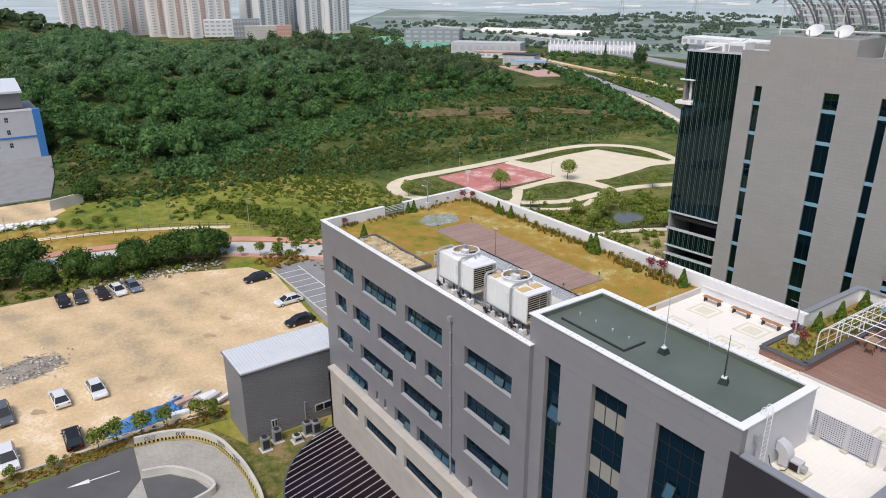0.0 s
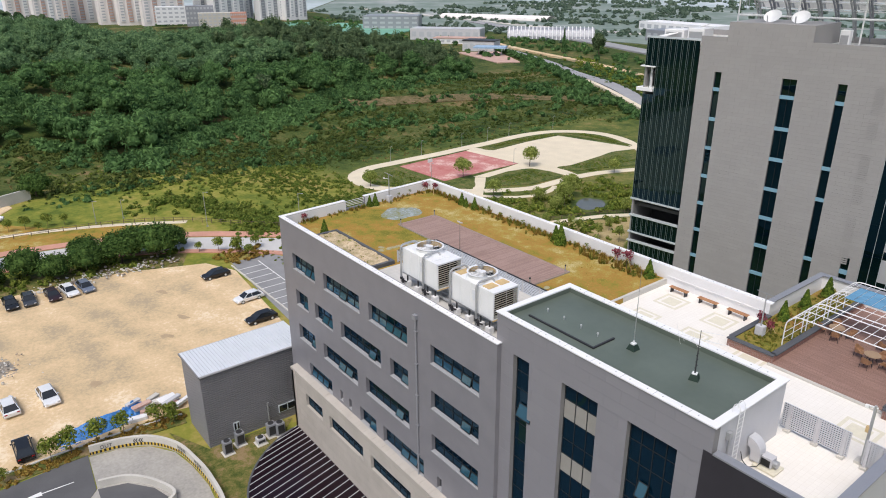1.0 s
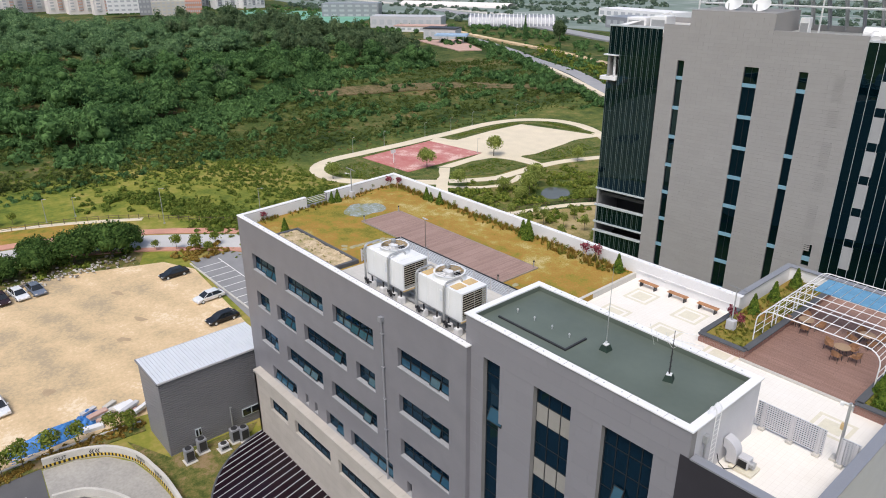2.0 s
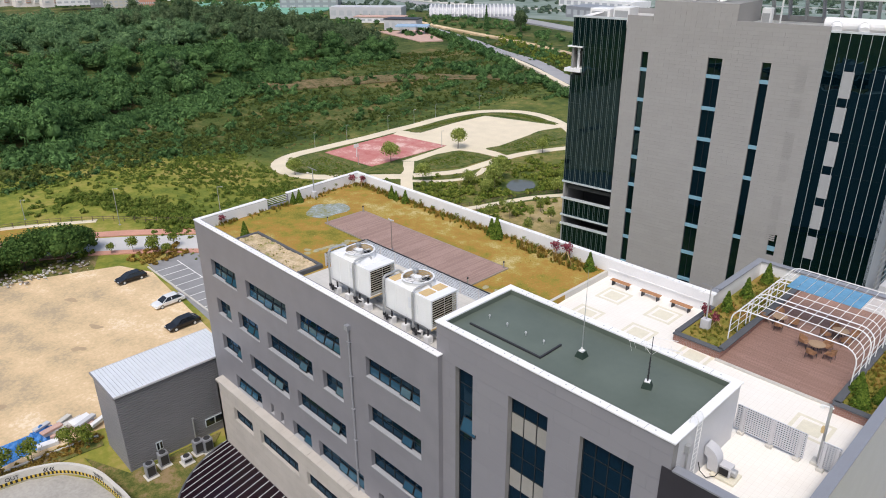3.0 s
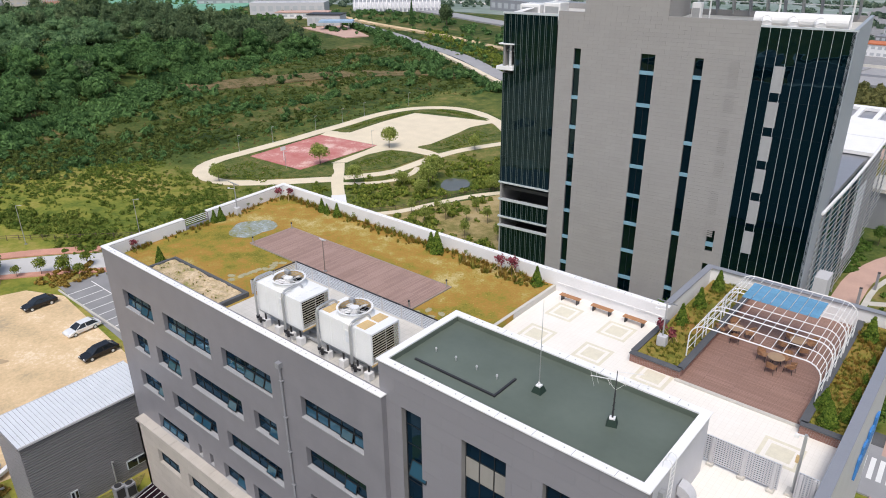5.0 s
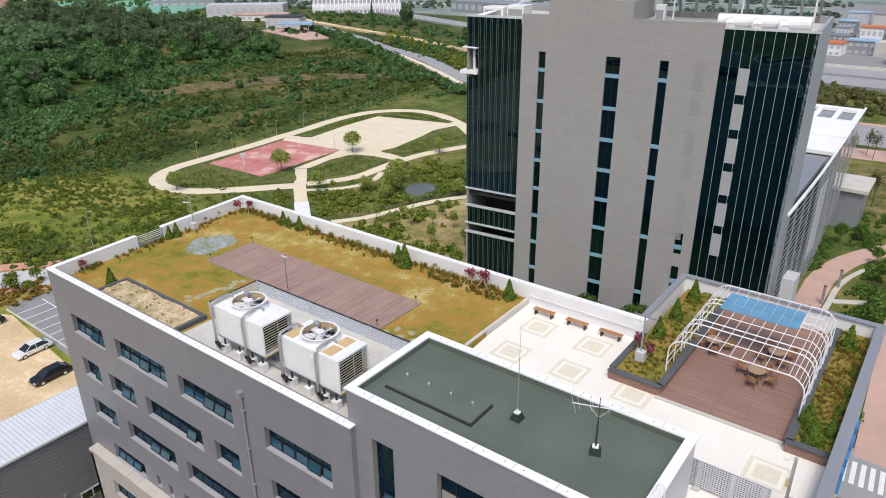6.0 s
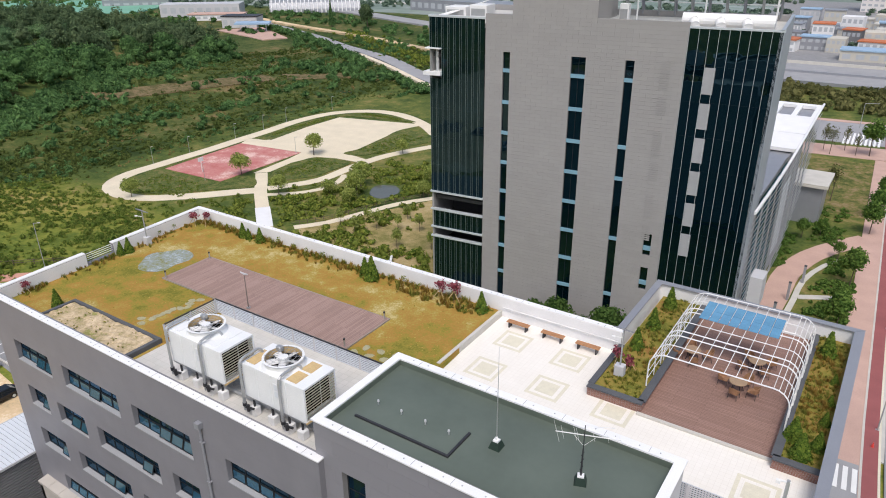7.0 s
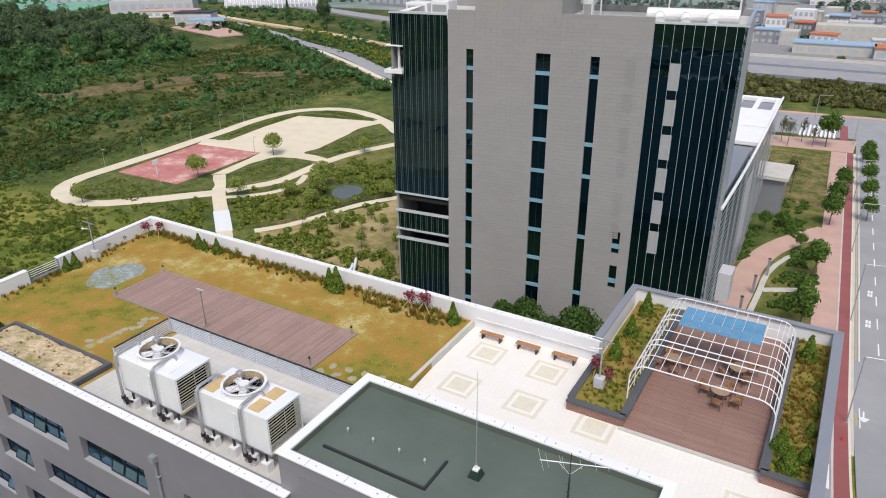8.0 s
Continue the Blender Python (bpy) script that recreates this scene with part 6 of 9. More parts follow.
    box(bm, 50.15, 50.85, 3.97, 4.73, 19.75, 20.45)
    part("duct_box", bm, M_LIGHTGREY, t)
    bm = bmesh.new()
    box(bm, 50.9, 51.65, 4.0, 4.7, 19.75, 20.5)
    part("fan_box", bevelled(bm, 0.03), M_LIGHTGREY, t)
    bm = bmesh.new()
    rod(bm, (51.65, 4.35, 20.1), (51.95, 4.35, 20.1), 0.26, seg=14)
    part("motor", bm, M_STEEL, t)
    bm = bmesh.new()
    box(bm, 50.95, 51.55, 3.94, 3.99, 19.85, 20.35)
    part("intake_grille", bm, M_BLACK, t)
    bm = bmesh.new()
    box(bm, 50.5, 52.1, 3.7, 5.0, 19.52, 19.7)
    part("plinth", bevelled(bm, 0.02), M_INSET, t)
    bm = bmesh.new()
    tube(bm, [(49.9, 3.1, 20.6), (50.1, 3.1, 20.0), (50.5, 3.2, 19.65), (50.9, 3.6, 19.75), (51.0, 3.95, 20.0)], 0.03, 6)
    part("cable", bm, M_BLACK, t)
    t.matrix_basis = Matrix.Translation((49.82, 4.4, 19.52)) @ Matrix.Scale(0.8, 4) @ Matrix.Translation((-49.82, -4.4, -19.52))
    bm = bmesh.new()
    box(bm, 49.82, 50.05, 1.55, 1.85, 22.0, 22.45), rod(bm, (49.95, 1.7, 19.6), (49.95, 1.7, 22.0), 0.07, seg=8)
    piece("rain_hopper", bm, M_STEEL, "steel rain hopper and pipe on the block wall", "rainwater pipe")


build_green_roof()


def lattice_screen(x0, x1, y, posts):
    t = thing("lattice_screen", "pale woven metal lattice screen on concrete feet", "screen", "lattice screens")
    for x in posts:
        bm = bmesh.new()
        box(bm, x - 0.08, x + 0.08, y - 0.08, y - 0.02, 19.55, 21.25)
        part("post", bm, M_LIGHTGREY, t)
        bm = bmesh.new()
        box(bm, x - 0.18, x + 0.18, y - 0.2, y + 0.15, 19.5, 19.68)
        part("foot", bevelled(bm, 0.02), M_CONC, t)
    bm = bmesh.new()
    n = int((x1 - x0) / 0.13)
    for k in range(n + 1):
        x = x0 + (x1 - x0) * k / n
        box(bm, x - 0.034, x + 0.034, y - 0.012, y + 0.004, 19.72, 21.3)
    part("lattice_mesh", bm, M_LIGHTGREY, t)["kind"] = "stuff"
    bm = bmesh.new()
    for k in range(13):
        z = 19.75 + k * 0.128
        box(bm, x0, x1, y + 0.006, y + 0.02, z - 0.03, z + 0.03)
    part("lattice_mesh", bm, M_LOUVRE, t)["kind"] = "stuff"
    bm = bmesh.new()
    box(bm, x0, x1, y + 0.03, y + 0.04, 19.72, 21.3)
    part("backing_sheet", bm, M_DSTEEL, t)


lattice_screen(49.6, 53.3, 8.35, (50.0, 51.6, 53.05))
lattice_screen(54.1, 55.0, 8.35, (54.25, 54.85))
t = thing("camera_post", "slanting grey post with small security cameras", "post", at=(53.95, 8.8, 19.5))
bm = bmesh.new()
rod(bm, (0, 0, 0), (0, 0, 3.7), 0.08, seg=8)
part("pole", bm, M_STEEL, t)
bm = bmesh.new()
rod(bm, (-0.45, 0, 3.55), (0.12, 0, 3.6), 0.05, seg=8), box(bm, -0.5, -0.3, -0.08, 0.08, 3.4, 3.55)
part("security_camera", bm, M_WSTEEL, t)
bm = bmesh.new()
box(bm, -0.2, -0.05, -0.1, 0.1, 2.0, 2.35)
part("control_box", bm, M_TAN, t)
bm = bmesh.new()
box(bm, -0.3, 0.3, -0.3, 0.3, 0.0, 0.16)
part("foot", bm, M_CONC, t)
t = thing("wall_sign", "blue lettered sign fixed outside the side wall", "sign")
for k in range(7):
    bm = bmesh.new()
    box(bm, 55.57, 55.71, 19.8 + k * 0.95, 20.5 + k * 0.95, 13.6, 15.6 if k % 2 else 15.2)
    part("sign_bar", bm, M_BLUE, t)


# ---- car park, shed, ramp ----
def paint(name, c):
    return mat(name, c, 0.25, 0.15, var=0.05, scale=1.0, bump=0, spec=0.6)


CAR_GLASS = mat("dark_car_glass", (0.012, 0.015, 0.018), 0.06, var=0.1, bump=0, spec=0.8)
M_LAMP = mat("clear_lamp_lens", (0.6, 0.6, 0.6), 0.15, bump=0)
M_TAIL = mat("red_lamp_lens", (0.3, 0.01, 0.01), 0.2, bump=0)


def car(x, y, turn, colour, label, suv=False):
    """A parked car; its front looks along turn."""
    c = thing("car", label, "car", "parked cars", at=(x, y, -4.96), turn=turn)
    m = paint("car_paint", colour)
    L, W, hb, ht = 2.38, 0.92, (0.95 if suv else 0.86), (1.68 if suv else 1.44)
    rear = -2.2 if suv else -1.75
    low = [(-L, 0.32), (-L, hb - 0.08), (-L + 0.15, hb), (0.95, hb), (2.0, hb - 0.14), (L, hb - 0.34), (L, 0.32)]
    bm = bmesh.new()
    rows = []
    for yy, k in ((-W, 0.94), (-W * 0.93, 1.0), (W * 0.93, 1.0), (W, 0.94)):
        rows.append([bm.verts.new((px * (0.985 if abs(yy) == W else 1), yy, 0.32 + (pz - 0.32) * k)) for px, pz in low])
    n = len(low)
    for a, b in zip(rows, rows[1:]):
        for i in range(n):
            bm.faces.new((a[i], a[(i + 1) % n], b[(i + 1) % n], b[i]))
    bm.faces.new(rows[0]), bm.faces.new(rows[-1][::-1])
    body = part("body", bevelled(bm, 0.04, 2), m, c)
    cab = [(rear - (0.1 if suv else 0.35), hb - 0.01), (rear + 0.35, ht - 0.05), (-0.1, ht - 0.02), (0.35, ht - 0.07), (1.25, hb - 0.01)]
    bm = bmesh.new()
    rows = [[bm.verts.new((px, s * (W * 0.93 if k in (0, 4) else W * 0.72), pz)) for k, (px, pz) in enumerate(cab)] for s in (-1, 1)]
    for i in range(5):
        bm.faces.new((rows[0][i], rows[0][(i + 1) % 5], rows[1][(i + 1) % 5], rows[1][i]))
    bm.faces.new(rows[0]), bm.faces.new(rows[1][::-1])
    part("window_glass", bm, CAR_GLASS, c)
    bm = bmesh.new()
    box(bm, rear + 0.36, 0.36, -W * 0.71, W * 0.71, ht - 0.055, ht)
    part("roof", bevelled(bm, 0.025), m, c)
    for s in (-1, 1):
        for a, b in ((0, 1), (3, 4)):
            bm = bmesh.new()
            rod(bm, (cab[a][0], s * (W * 0.93 if a in (0, 4) else W * 0.72), cab[a][1]), (cab[b][0], s * (W * 0.93 if b in (0, 4) else W * 0.72), cab[b][1]), 0.04, seg=5)
            part("pillar", bm, m, c)
        bm = bmesh.new()
        rod(bm, (-0.25, s * W * 0.72, ht - 0.06), (-0.3, s * W * 0.92, hb), 0.035, seg=5)
        part("pillar", bm, m, c)
        for lx, mm, nm in ((L - 0.06, M_LAMP, "headlight"), (-L + 0.03, M_TAIL, "tail_light")):
            bm = bmesh.new()
            box(bm, lx - 0.07, lx + 0.07, s * W * 0.72 - 0.16, s * W * 0.72 + 0.16, 0.55 if lx > 0 else 0.66, 0.66 if lx > 0 else 0.8)
            part(nm, bevelled(bm, 0.02), mm, c)
        bm = bmesh.new()
        box(bm, 0.75, 0.92, s * (W + 0.1) - 0.08, s * (W + 0.1) + 0.08, hb - 0.02, hb + 0.12)
        part("mirror", bevelled(bm, 0.03), m, c)
        for wx in (-1.4, 1.42):
            bm = bmesh.new()
            rod(bm, (wx, s * (W - 0.2), 0.32), (wx, s * (W + 0.01), 0.32), 0.32, seg=18)
            wh = part("wheel", bevelled(bm, 0.02), M_BLACK, c)
            bm = bmesh.new()
            rod(bm, (wx, s * (W - 0.02), 0.32), (wx, s * (W + 0.02), 0.32), 0.2, seg=12)
            part("rim", bm, M_SILVER, wh)
    return c


WH, BK, GY, SV = (0.75, 0.76, 0.77), (0.012, 0.012, 0.014), (0.05, 0.055, 0.065), (0.3, 0.33, 0.38)
for args in ((-57.0, -22.0, 2, BK, "black saloon car parked on bare earth"), (-56.9, -19.4, -2, GY, "dark grey saloon car parked on bare earth"), (-56.4, -16.0, 3, (0.03, 0.012, 0.014), "dark maroon saloon car parked on bare earth"),
             (-56.5, -13.5, 8, WH, "white saloon car with dark windows on bare earth"), (-56.6, -11.0, 6, (0.16, 0.19, 0.25), "blue-grey saloon car parked on bare earth"),
             (-47.9, 8.2, -88, BK, "glossy black saloon car beside rough grass"), (-35.6, 9.0, -86, WH, "white saloon car near the marked bays"), (-27.6, 7.6, -88, BK, "black saloon car behind the steel shed"),
             (-24.3, -22.3, 4, WH, "white saloon car standing on bare earth"), (-24.7, -26.6, 184, WH, "white coupe seen from behind on bare earth"), (-14.4, -26.5, 180, BK, "black sport utility car by the kerb", True),
             (-24.3, -32.8, 3, (0.12, 0.13, 0.15), "grey estate car standing on bare earth", True), (-14.2, -33.0, 2, WH, "white hatchback by the shrub bed", True)):
    car(*args)


def build_shed():
    t = thing("steel_shed", "tall grey corrugated steel shed with pale ribbed roof", "shed")
    x0, x1, y0, y1, z0, z1 = -8.4, -2.3, -9.85, 3.0, -5.3, 4.3
    n = 36
    bm = bmesh.new()
    prof = []
    for k in range(n):
        z = z0 + (z1 - z0) * k / n
        d = (z1 - z0) / n
        prof += [(z, 0.0), (z + d * 0.55, 0.0), (z + d * 0.62, -0.1), (z + d * 0.93, -0.1)]
    prof.append((z1, 0.0))
    bm.free()
    for a, b in (((x1, y0), (x1, y1)), ((x0, y0), (x1, y0)), ((x0, y1), (x0, y0))):
        bm = bmesh.new()
        u = Vector((b[0] - a[0], b[1] - a[1], 0)).normalized()
        nrm = Vector((u.y, -u.x, 0))
        L = math.hypot(b[0] - a[0], b[1] - a[1])
        rows = [[bm.verts.new(Vector((a[0], a[1], z)) + u * w + nrm * o) for w in (0, L)] for z, o in prof]
        for p, q in zip(rows, rows[1:]):
            bm.faces.new((p[0], p[1], q[1], q[0]))
        part("corrugated_wall", bm, M_SHED, t)
    bm = bmesh.new()
    box(bm, x0 + 0.14, x1 - 0.14, y0 + 0.14, y1 - 0.14, z0, z1)
    part("core", bm, M_SHED, t)
    for k in range(34):
        bm = bmesh.new()
        y = y0 - 0.1 + (y1 - y0 + 0.1) * k / 34
        w = (y1 - y0 + 0.1) / 34
        prism(bm, [(x0 - 0.12, y), (x1 + 0.12, y), (x1 + 0.12, y + w * 0.9), (x0 - 0.12, y + w * 0.9)], z1, z1 + 0.06)
        part("roof_sheet", bm, M_SHEDROOF, t)
    for a, b, c, d in ((x0 - 0.2, x1 + 0.2, y0 - 0.22, y0 - 0.1), (x1 + 0.08, x1 + 0.2, y0 - 0.1, y1), (x0 - 0.2, x0 - 0.08, y0 - 0.1, y1)):
        bm = bmesh.new()
        box(bm, a, b, c, d, z1 - 0.12, z1 + 0.075)
        part("trim", bm, M_LIGHTGREY if d - c > 1 else M_SHED, t)
    for y, w in ((-6.6, 0.7), (-0.3, 2.2)):
        bm = bmesh.new()
        box(bm, x1 - 0.02, x1 + 0.1, y - w / 2, y + w / 2, -3.9, -2.9)
        part("window_frame", bm, M_SILVER, t)
        bm = bmesh.new()
        for k in range(2):
            box(bm, x1 + 0.1, x1 + 0.12, y - w / 2 + 0.08 + k * w / 2, y - 0.06 + k * w / 2, -3.8, -3.0)
        part("window_glass", bm, CAR_GLASS, t)
    bm = bmesh.new()
    rod(bm, (x1 + 0.25, -2.8, -5), (x1 + 0.25, -2.8, -1.8), 0.08, seg=8), rod(bm, (x1 + 0.25, -2.8, -1.8), (x1 + 0.6, -2.8, -1.6), 0.08, seg=8)
    part("flue", bm, M_STEEL, t)


build_shed()


def outdoor_unit(x, y, big=True):
    h = 1.7 if big else 0.9
    t = thing("air_conditioner", "pale grey outdoor air conditioning unit on grass", "air conditioner", "outdoor units", at=(x, y, -5.0), turn=0)
    bm = bmesh.new()
    box(bm, -0.4, 0.4, -0.48, 0.48, 0.12, h)
    part("casing", bevelled(bm, 0.04), M_COPING if big else M_LIGHTGREY, t)
    bm = bmesh.new()
    rod(bm, (0, 0, h), (0, 0, h + 0.06), 0.34, seg=18)
    part("fan_grille", bm, M_DSTEEL, t)
    bm = bmesh.new()
    box(bm, 0.4, 0.43, -0.38, 0.38, 0.35, h - 0.25)
    part("coil", bm, M_DSTEEL, t)
    bm = bmesh.new()
    box(bm, -0.6, 0.65, -0.65, 0.65, -0.1, 0.12)
    part("slab", bm, M_CONC, t)


for x, y, b in ((-0.2, -8.6, True), (-0.9, -6.9, True), (0.4, -5.0, False), (-0.2, -3.4, True), (0.2, -2.5, True)):
    outdoor_unit(x, y, b)

# ribbed dark canopy in a half disc
t = thing("ribbed_canopy", "dark plum half-round canopy with white ribs", "canopy")
CX, CY, CR, CZ = 13.6, 1.6, 12.6, -4.0
bm = bmesh.new()
arc = [(CX + CR * math.cos(a), CY + CR * math.sin(a)) for a in (math.pi * (1 + k / 40) for k in range(41))]
prism(bm, [(CX - 12.38, -0.74)] + [p for p in arc if p[1] < -0.9] + [(CX + 12.38, -0.74)], CZ - 0.3, CZ)
part("roof", bm, M_PLUM, t)
for k in range(26):
    x = CX - CR + 0.5 + k * 0.97
    y = CY - math.sqrt(max(0.0, CR * CR - (x - CX) ** 2))
    if y < -1.2:
        bm = bmesh.new()
        lean = 0.22
        xe = x - lean * (-0.8 - y)
        prism(bm, [(x - 0.03, y + 0.1), (x + 0.03, y + 0.1), (xe + 0.03, -0.8), (xe - 0.03, -0.8)], CZ, CZ + 0.06)
        part("rib", bm, M_LIGHTGREY, t)
bm = bmesh.new()
tube(bm, [(x, y, CZ) for x, y in arc if y < -0.7], 0.12, 6)
part("edge_rail", bm, M_KERB, t)


# ramp with curved wall
def curved_wall(name, pts, h, thick, material, label, zb=-5.2):
    bm = bmesh.new()
    pts = [Vector((*p, 0)) for p in pts]
    rows = []
    for i, p in enumerate(pts):
        d = (pts[min(i + 1, len(pts) - 1)] - pts[max(i - 1, 0)]).normalized()
        n = Vector((-d.y, d.x, 0)) * thick / 2
        rows.append([bm.verts.new((*(p + n).xy, zb)), bm.verts.new((*(p - n).xy, zb)), bm.verts.new((*(p - n).xy, h)), bm.verts.new((*(p + n).xy, h))])
    for a, b in zip(rows, rows[1:]):
        for k in range(4):
            bm.faces.new((a[k], a[(k + 1) % 4], b[(k + 1) % 4], b[k]))
    bm.faces.new(rows[0]), bm.faces.new(rows[-1][::-1])
    return piece(name, bm, material, label, "wall", kind="structure")


def spline(ctrl, per=8):
    P = [Vector((*c, 0)) for c in ctrl]
    out = []
    for i in range(len(P) - 1):
        p0, p1, p2, p3 = P[max(0, i - 1)], P[i], P[i + 1], P[min(len(P) - 1, i + 2)]
        for k in range(per):
            s = k / per
            q = 0.5 * ((2 * p1) + (p2 - p0) * s + (2 * p0 - 5 * p1 + 4 * p2 - p3) * s * s + (3 * p1 - p0 - 3 * p2 + p3) * s ** 3)
            out.append((q.x, q.y))
    return out + [tuple(ctrl[-1])]


RAMP = spline([(-9.3, -20.8), (-8.6, -17.6), (-7.0, -14.8), (-4.0, -12.9), (-0.5, -12.2), (3.5, -11.9), (9.0, -12.4), (15, -15)])
curved_wall("ramp_wall", RAMP, -3.75, 0.35, M_CONC, "cream curved concrete wall round the car park ramp")
bm = bmesh.new()
slab(bm, [(-9.0, -21.0), (-8.4, -17.8), (-6.8, -15.1), (-4.0, -13.2), (-0.5, -12.5), (3.5, -12.2), (9, -12.7), (15, -15.3), (16, -24), (0, -24), (-3, -21.5)], 0.05)
structure("ramp_floor", bm, M_RAMPFLOOR, "pale concrete ramp floor", "ramp")
bm = bmesh.new()
slab(bm, [(-9.6, -21.0), (-3, -21.6), (0, -24), (16, -24), (20, -60), (-8, -60), (-8.6, -34)], 0.04)
structure("driveway", bm, M_ASPH, "dark asphalt driveway with a white arrow", "driveway")
inner = spline([(-3.2, -21.3), (-2.2, -18.6), (0.4, -16.5), (3.5, -15.6), (4.6, -18.5), (5.6, -22)])
curved_wall("ramp_wall", inner, -4.1, 0.3, M_CONC, "low cream inner wall of the ramp")
bm = bmesh.new()
slab(bm, [(-2.9, -21.5), (-2.0, -18.8), (0.5, -16.8), (3.3, -15.9), (4.4, -18.6), (5.4, -22)], 0.07)
structure("ramp_deck", bm, M_ASPH, "dark asphalt between the ramp walls", "ramp")
t = thing("hazard_strip", "yellow and black striped guard strip along the ramp wall", "guard strip")
d = 0.0
for k, (a, b) in enumerate(zip(RAMP, RAMP[1:])):
    u = Vector((b[0] - a[0], b[1] - a[1], 0))
    n = Vector((u.y, -u.x, 0)).normalized() * 0.19
    for j in range(2):
        p, q = Vector((*a, 0)) + u * j / 2 + n, Vector((*a, 0)) + u * (j + 0.96) / 2 + n
        bm = bmesh.new()
        v = [bm.verts.new((*w.xy, z)) for w, z in ((p, -4.82), (q, -4.82), (q, -4.5), (p, -4.5))]
        v += [bm.verts.new((*(w + n * 0.25).xy, z)) for w, z in ((p, -4.82), (q, -4.82), (q, -4.5), (p, -4.5))]
        for f in ((0, 1, 2, 3), (7, 6, 5, 4), (0, 4, 5, 1), (1, 5, 6, 2), (2, 6, 7, 3), (3, 7, 4, 0)):
            bm.faces.new([v[i] for i in f])
        part("stripe", bm, M_YELLOW if (2 * k + j) % 2 else M_BLACK, t)


def lettering(text, p, q, z, size):
    """Dark letters on the wall along p to q."""
    cu = bpy.data.curves.new("lettering", "FONT")
    cu.body, cu.size, cu.extrude, cu.align_x = text, size, 0.01, "CENTER"
    cu.materials.append(M_DSTEEL)
    ob = tagged(new("lettering", cu), "dark painted letters on the ramp wall", "lettering")
    u = (Vector((*q, 0)) - Vector((*p, 0))).normalized()
    n = Vector((u.y, -u.x, 0))
    m = Matrix((u, Vector((0, 0, 1)), n)).transposed().to_4x4()
    m.translation = (Vector((*p, 0)) + Vector((*q, 0))) / 2 + n * 0.19 + Vector((0, 0, z))
    ob.matrix_basis = m


lettering("OUT", RAMP[3], RAMP[6], -4.4, 0.6)
lettering("\u00ab\u00ab", RAMP[11], RAMP[14], -4.5, 1.2)
lettering("\ucc9c\ucc9c\ud788", RAMP[25], RAMP[28], -4.4, 0.62)
lettering("\ucc9c\ucc9c\ud788", RAMP[33], RAMP[36], -4.4, 0.62)
t = thing("road_arrow", "white painted arrow on the asphalt driveway", "road marking")
bm = bmesh.new()
prism(bm, [(-5.9, -28.4), (-5.45, -26.2), (-5.72, -26.2), (-5.6, -23.2), (-5.7, -23.2), (-5.86, -26.2), (-6.15, -26.2)], -4.99, -4.945)
part("arrow", bm, M_PAINT, t)

# shrub bed with kerb beside the driveway
bm = bmesh.new()
ribbon(bm, [(-10.4, -60), (-10.2, -40), (-10.4, -28), (-10.4, -20.5), (-10.0, -14.0), (-9.6, -10.2)], 2.0, 0.1)
structure("shrub_bed", bm, M_WEEDY, "narrow grassy shrub bed beside the driveway", "planting bed")
bm = bmesh.new()
ribbon(bm, [(-11.5, -60), (-11.3, -40), (-11.5, -28), (-11.5, -20.5), (-11.1, -14.0), (-10.6, -10.2)], 0.25, 0.22)
structure("kerb", bm, M_CONC, "pale kerb between car park and shrub bed", "kerb")
bm = bmesh.new()
slab(bm, [(-8, -12.6), (3, -11.5), (9, -11.9), (6, -8), (2, -4), (-1.8, 0), (-2.2, -10)], 0.06)
structure("grass_plot", bm, M_WEEDY, "small patchy lawn between shed and canopy", "lawn")


def heap(name, cx, cy, rx, ry, h, material, label, turn=0.0, seed=1, cat="heap"):
    bm = bmesh.new()
    bmesh.ops.create_grid(bm, x_segments=26, y_segments=26, size=1)
    c, s = math.cos(turn), math.sin(turn)
    for v in bm.verts:
        r = min(1, v.co.xy.length)
        z = h * (1 - r ** 1.6) * (0.7 + 0.6 * noise.noise((v.co.x * 3, v.co.y * 3, seed))) + 0.12 * h * noise.noise((v.co.x * 9, v.co.y * 9, seed))
        x, y = v.co.x * rx, v.co.y * ry
        v.co = Vector((cx + c * x - s * y, cy + s * x + c * y, -4.97 + max(-0.1, z)))
    return piece(name, bm, material, label, cat)


heap("tarpaulin", -14.3, -18.4, 1.7, 5.0, 1.5, M_BLUE, "crumpled blue tarpaulin over stored goods", 0.1, 4, "tarpaulin")
heap("tarpaulin", -15.0, -14.8, 1.4, 2.0, 1.5, M_BLUE, "blue tarpaulin over a small pile", 0.4, 7, "tarpaulin")
rnd = random.Random(12)
for k in range(16):
    bm = bmesh.new()
    w, dl = rnd.uniform(0.5, 1.2), rnd.uniform(1.2, 2.6)
    h = rnd.uniform(0.2, 0.6)
    box(bm, -w / 2, w / 2, -dl / 2, dl / 2, 0, h)
    ob = piece("building_block", bevelled(bm, 0.03), (M_WALLW, M_CONC, M_LIGHTGREY, M_PINKPAVE)[k % 4], "pale stacked building material slab", "building material", "stacked materials")
    lvl = k % 3
    ob.matrix_basis = pose(-12.3 - rnd.uniform(0, 3.4), -11.6 + rnd.uniform(-3.2, 2.4), -4.97 + lvl * 0.45, 0, 0, rnd.uniform(-30, 30))
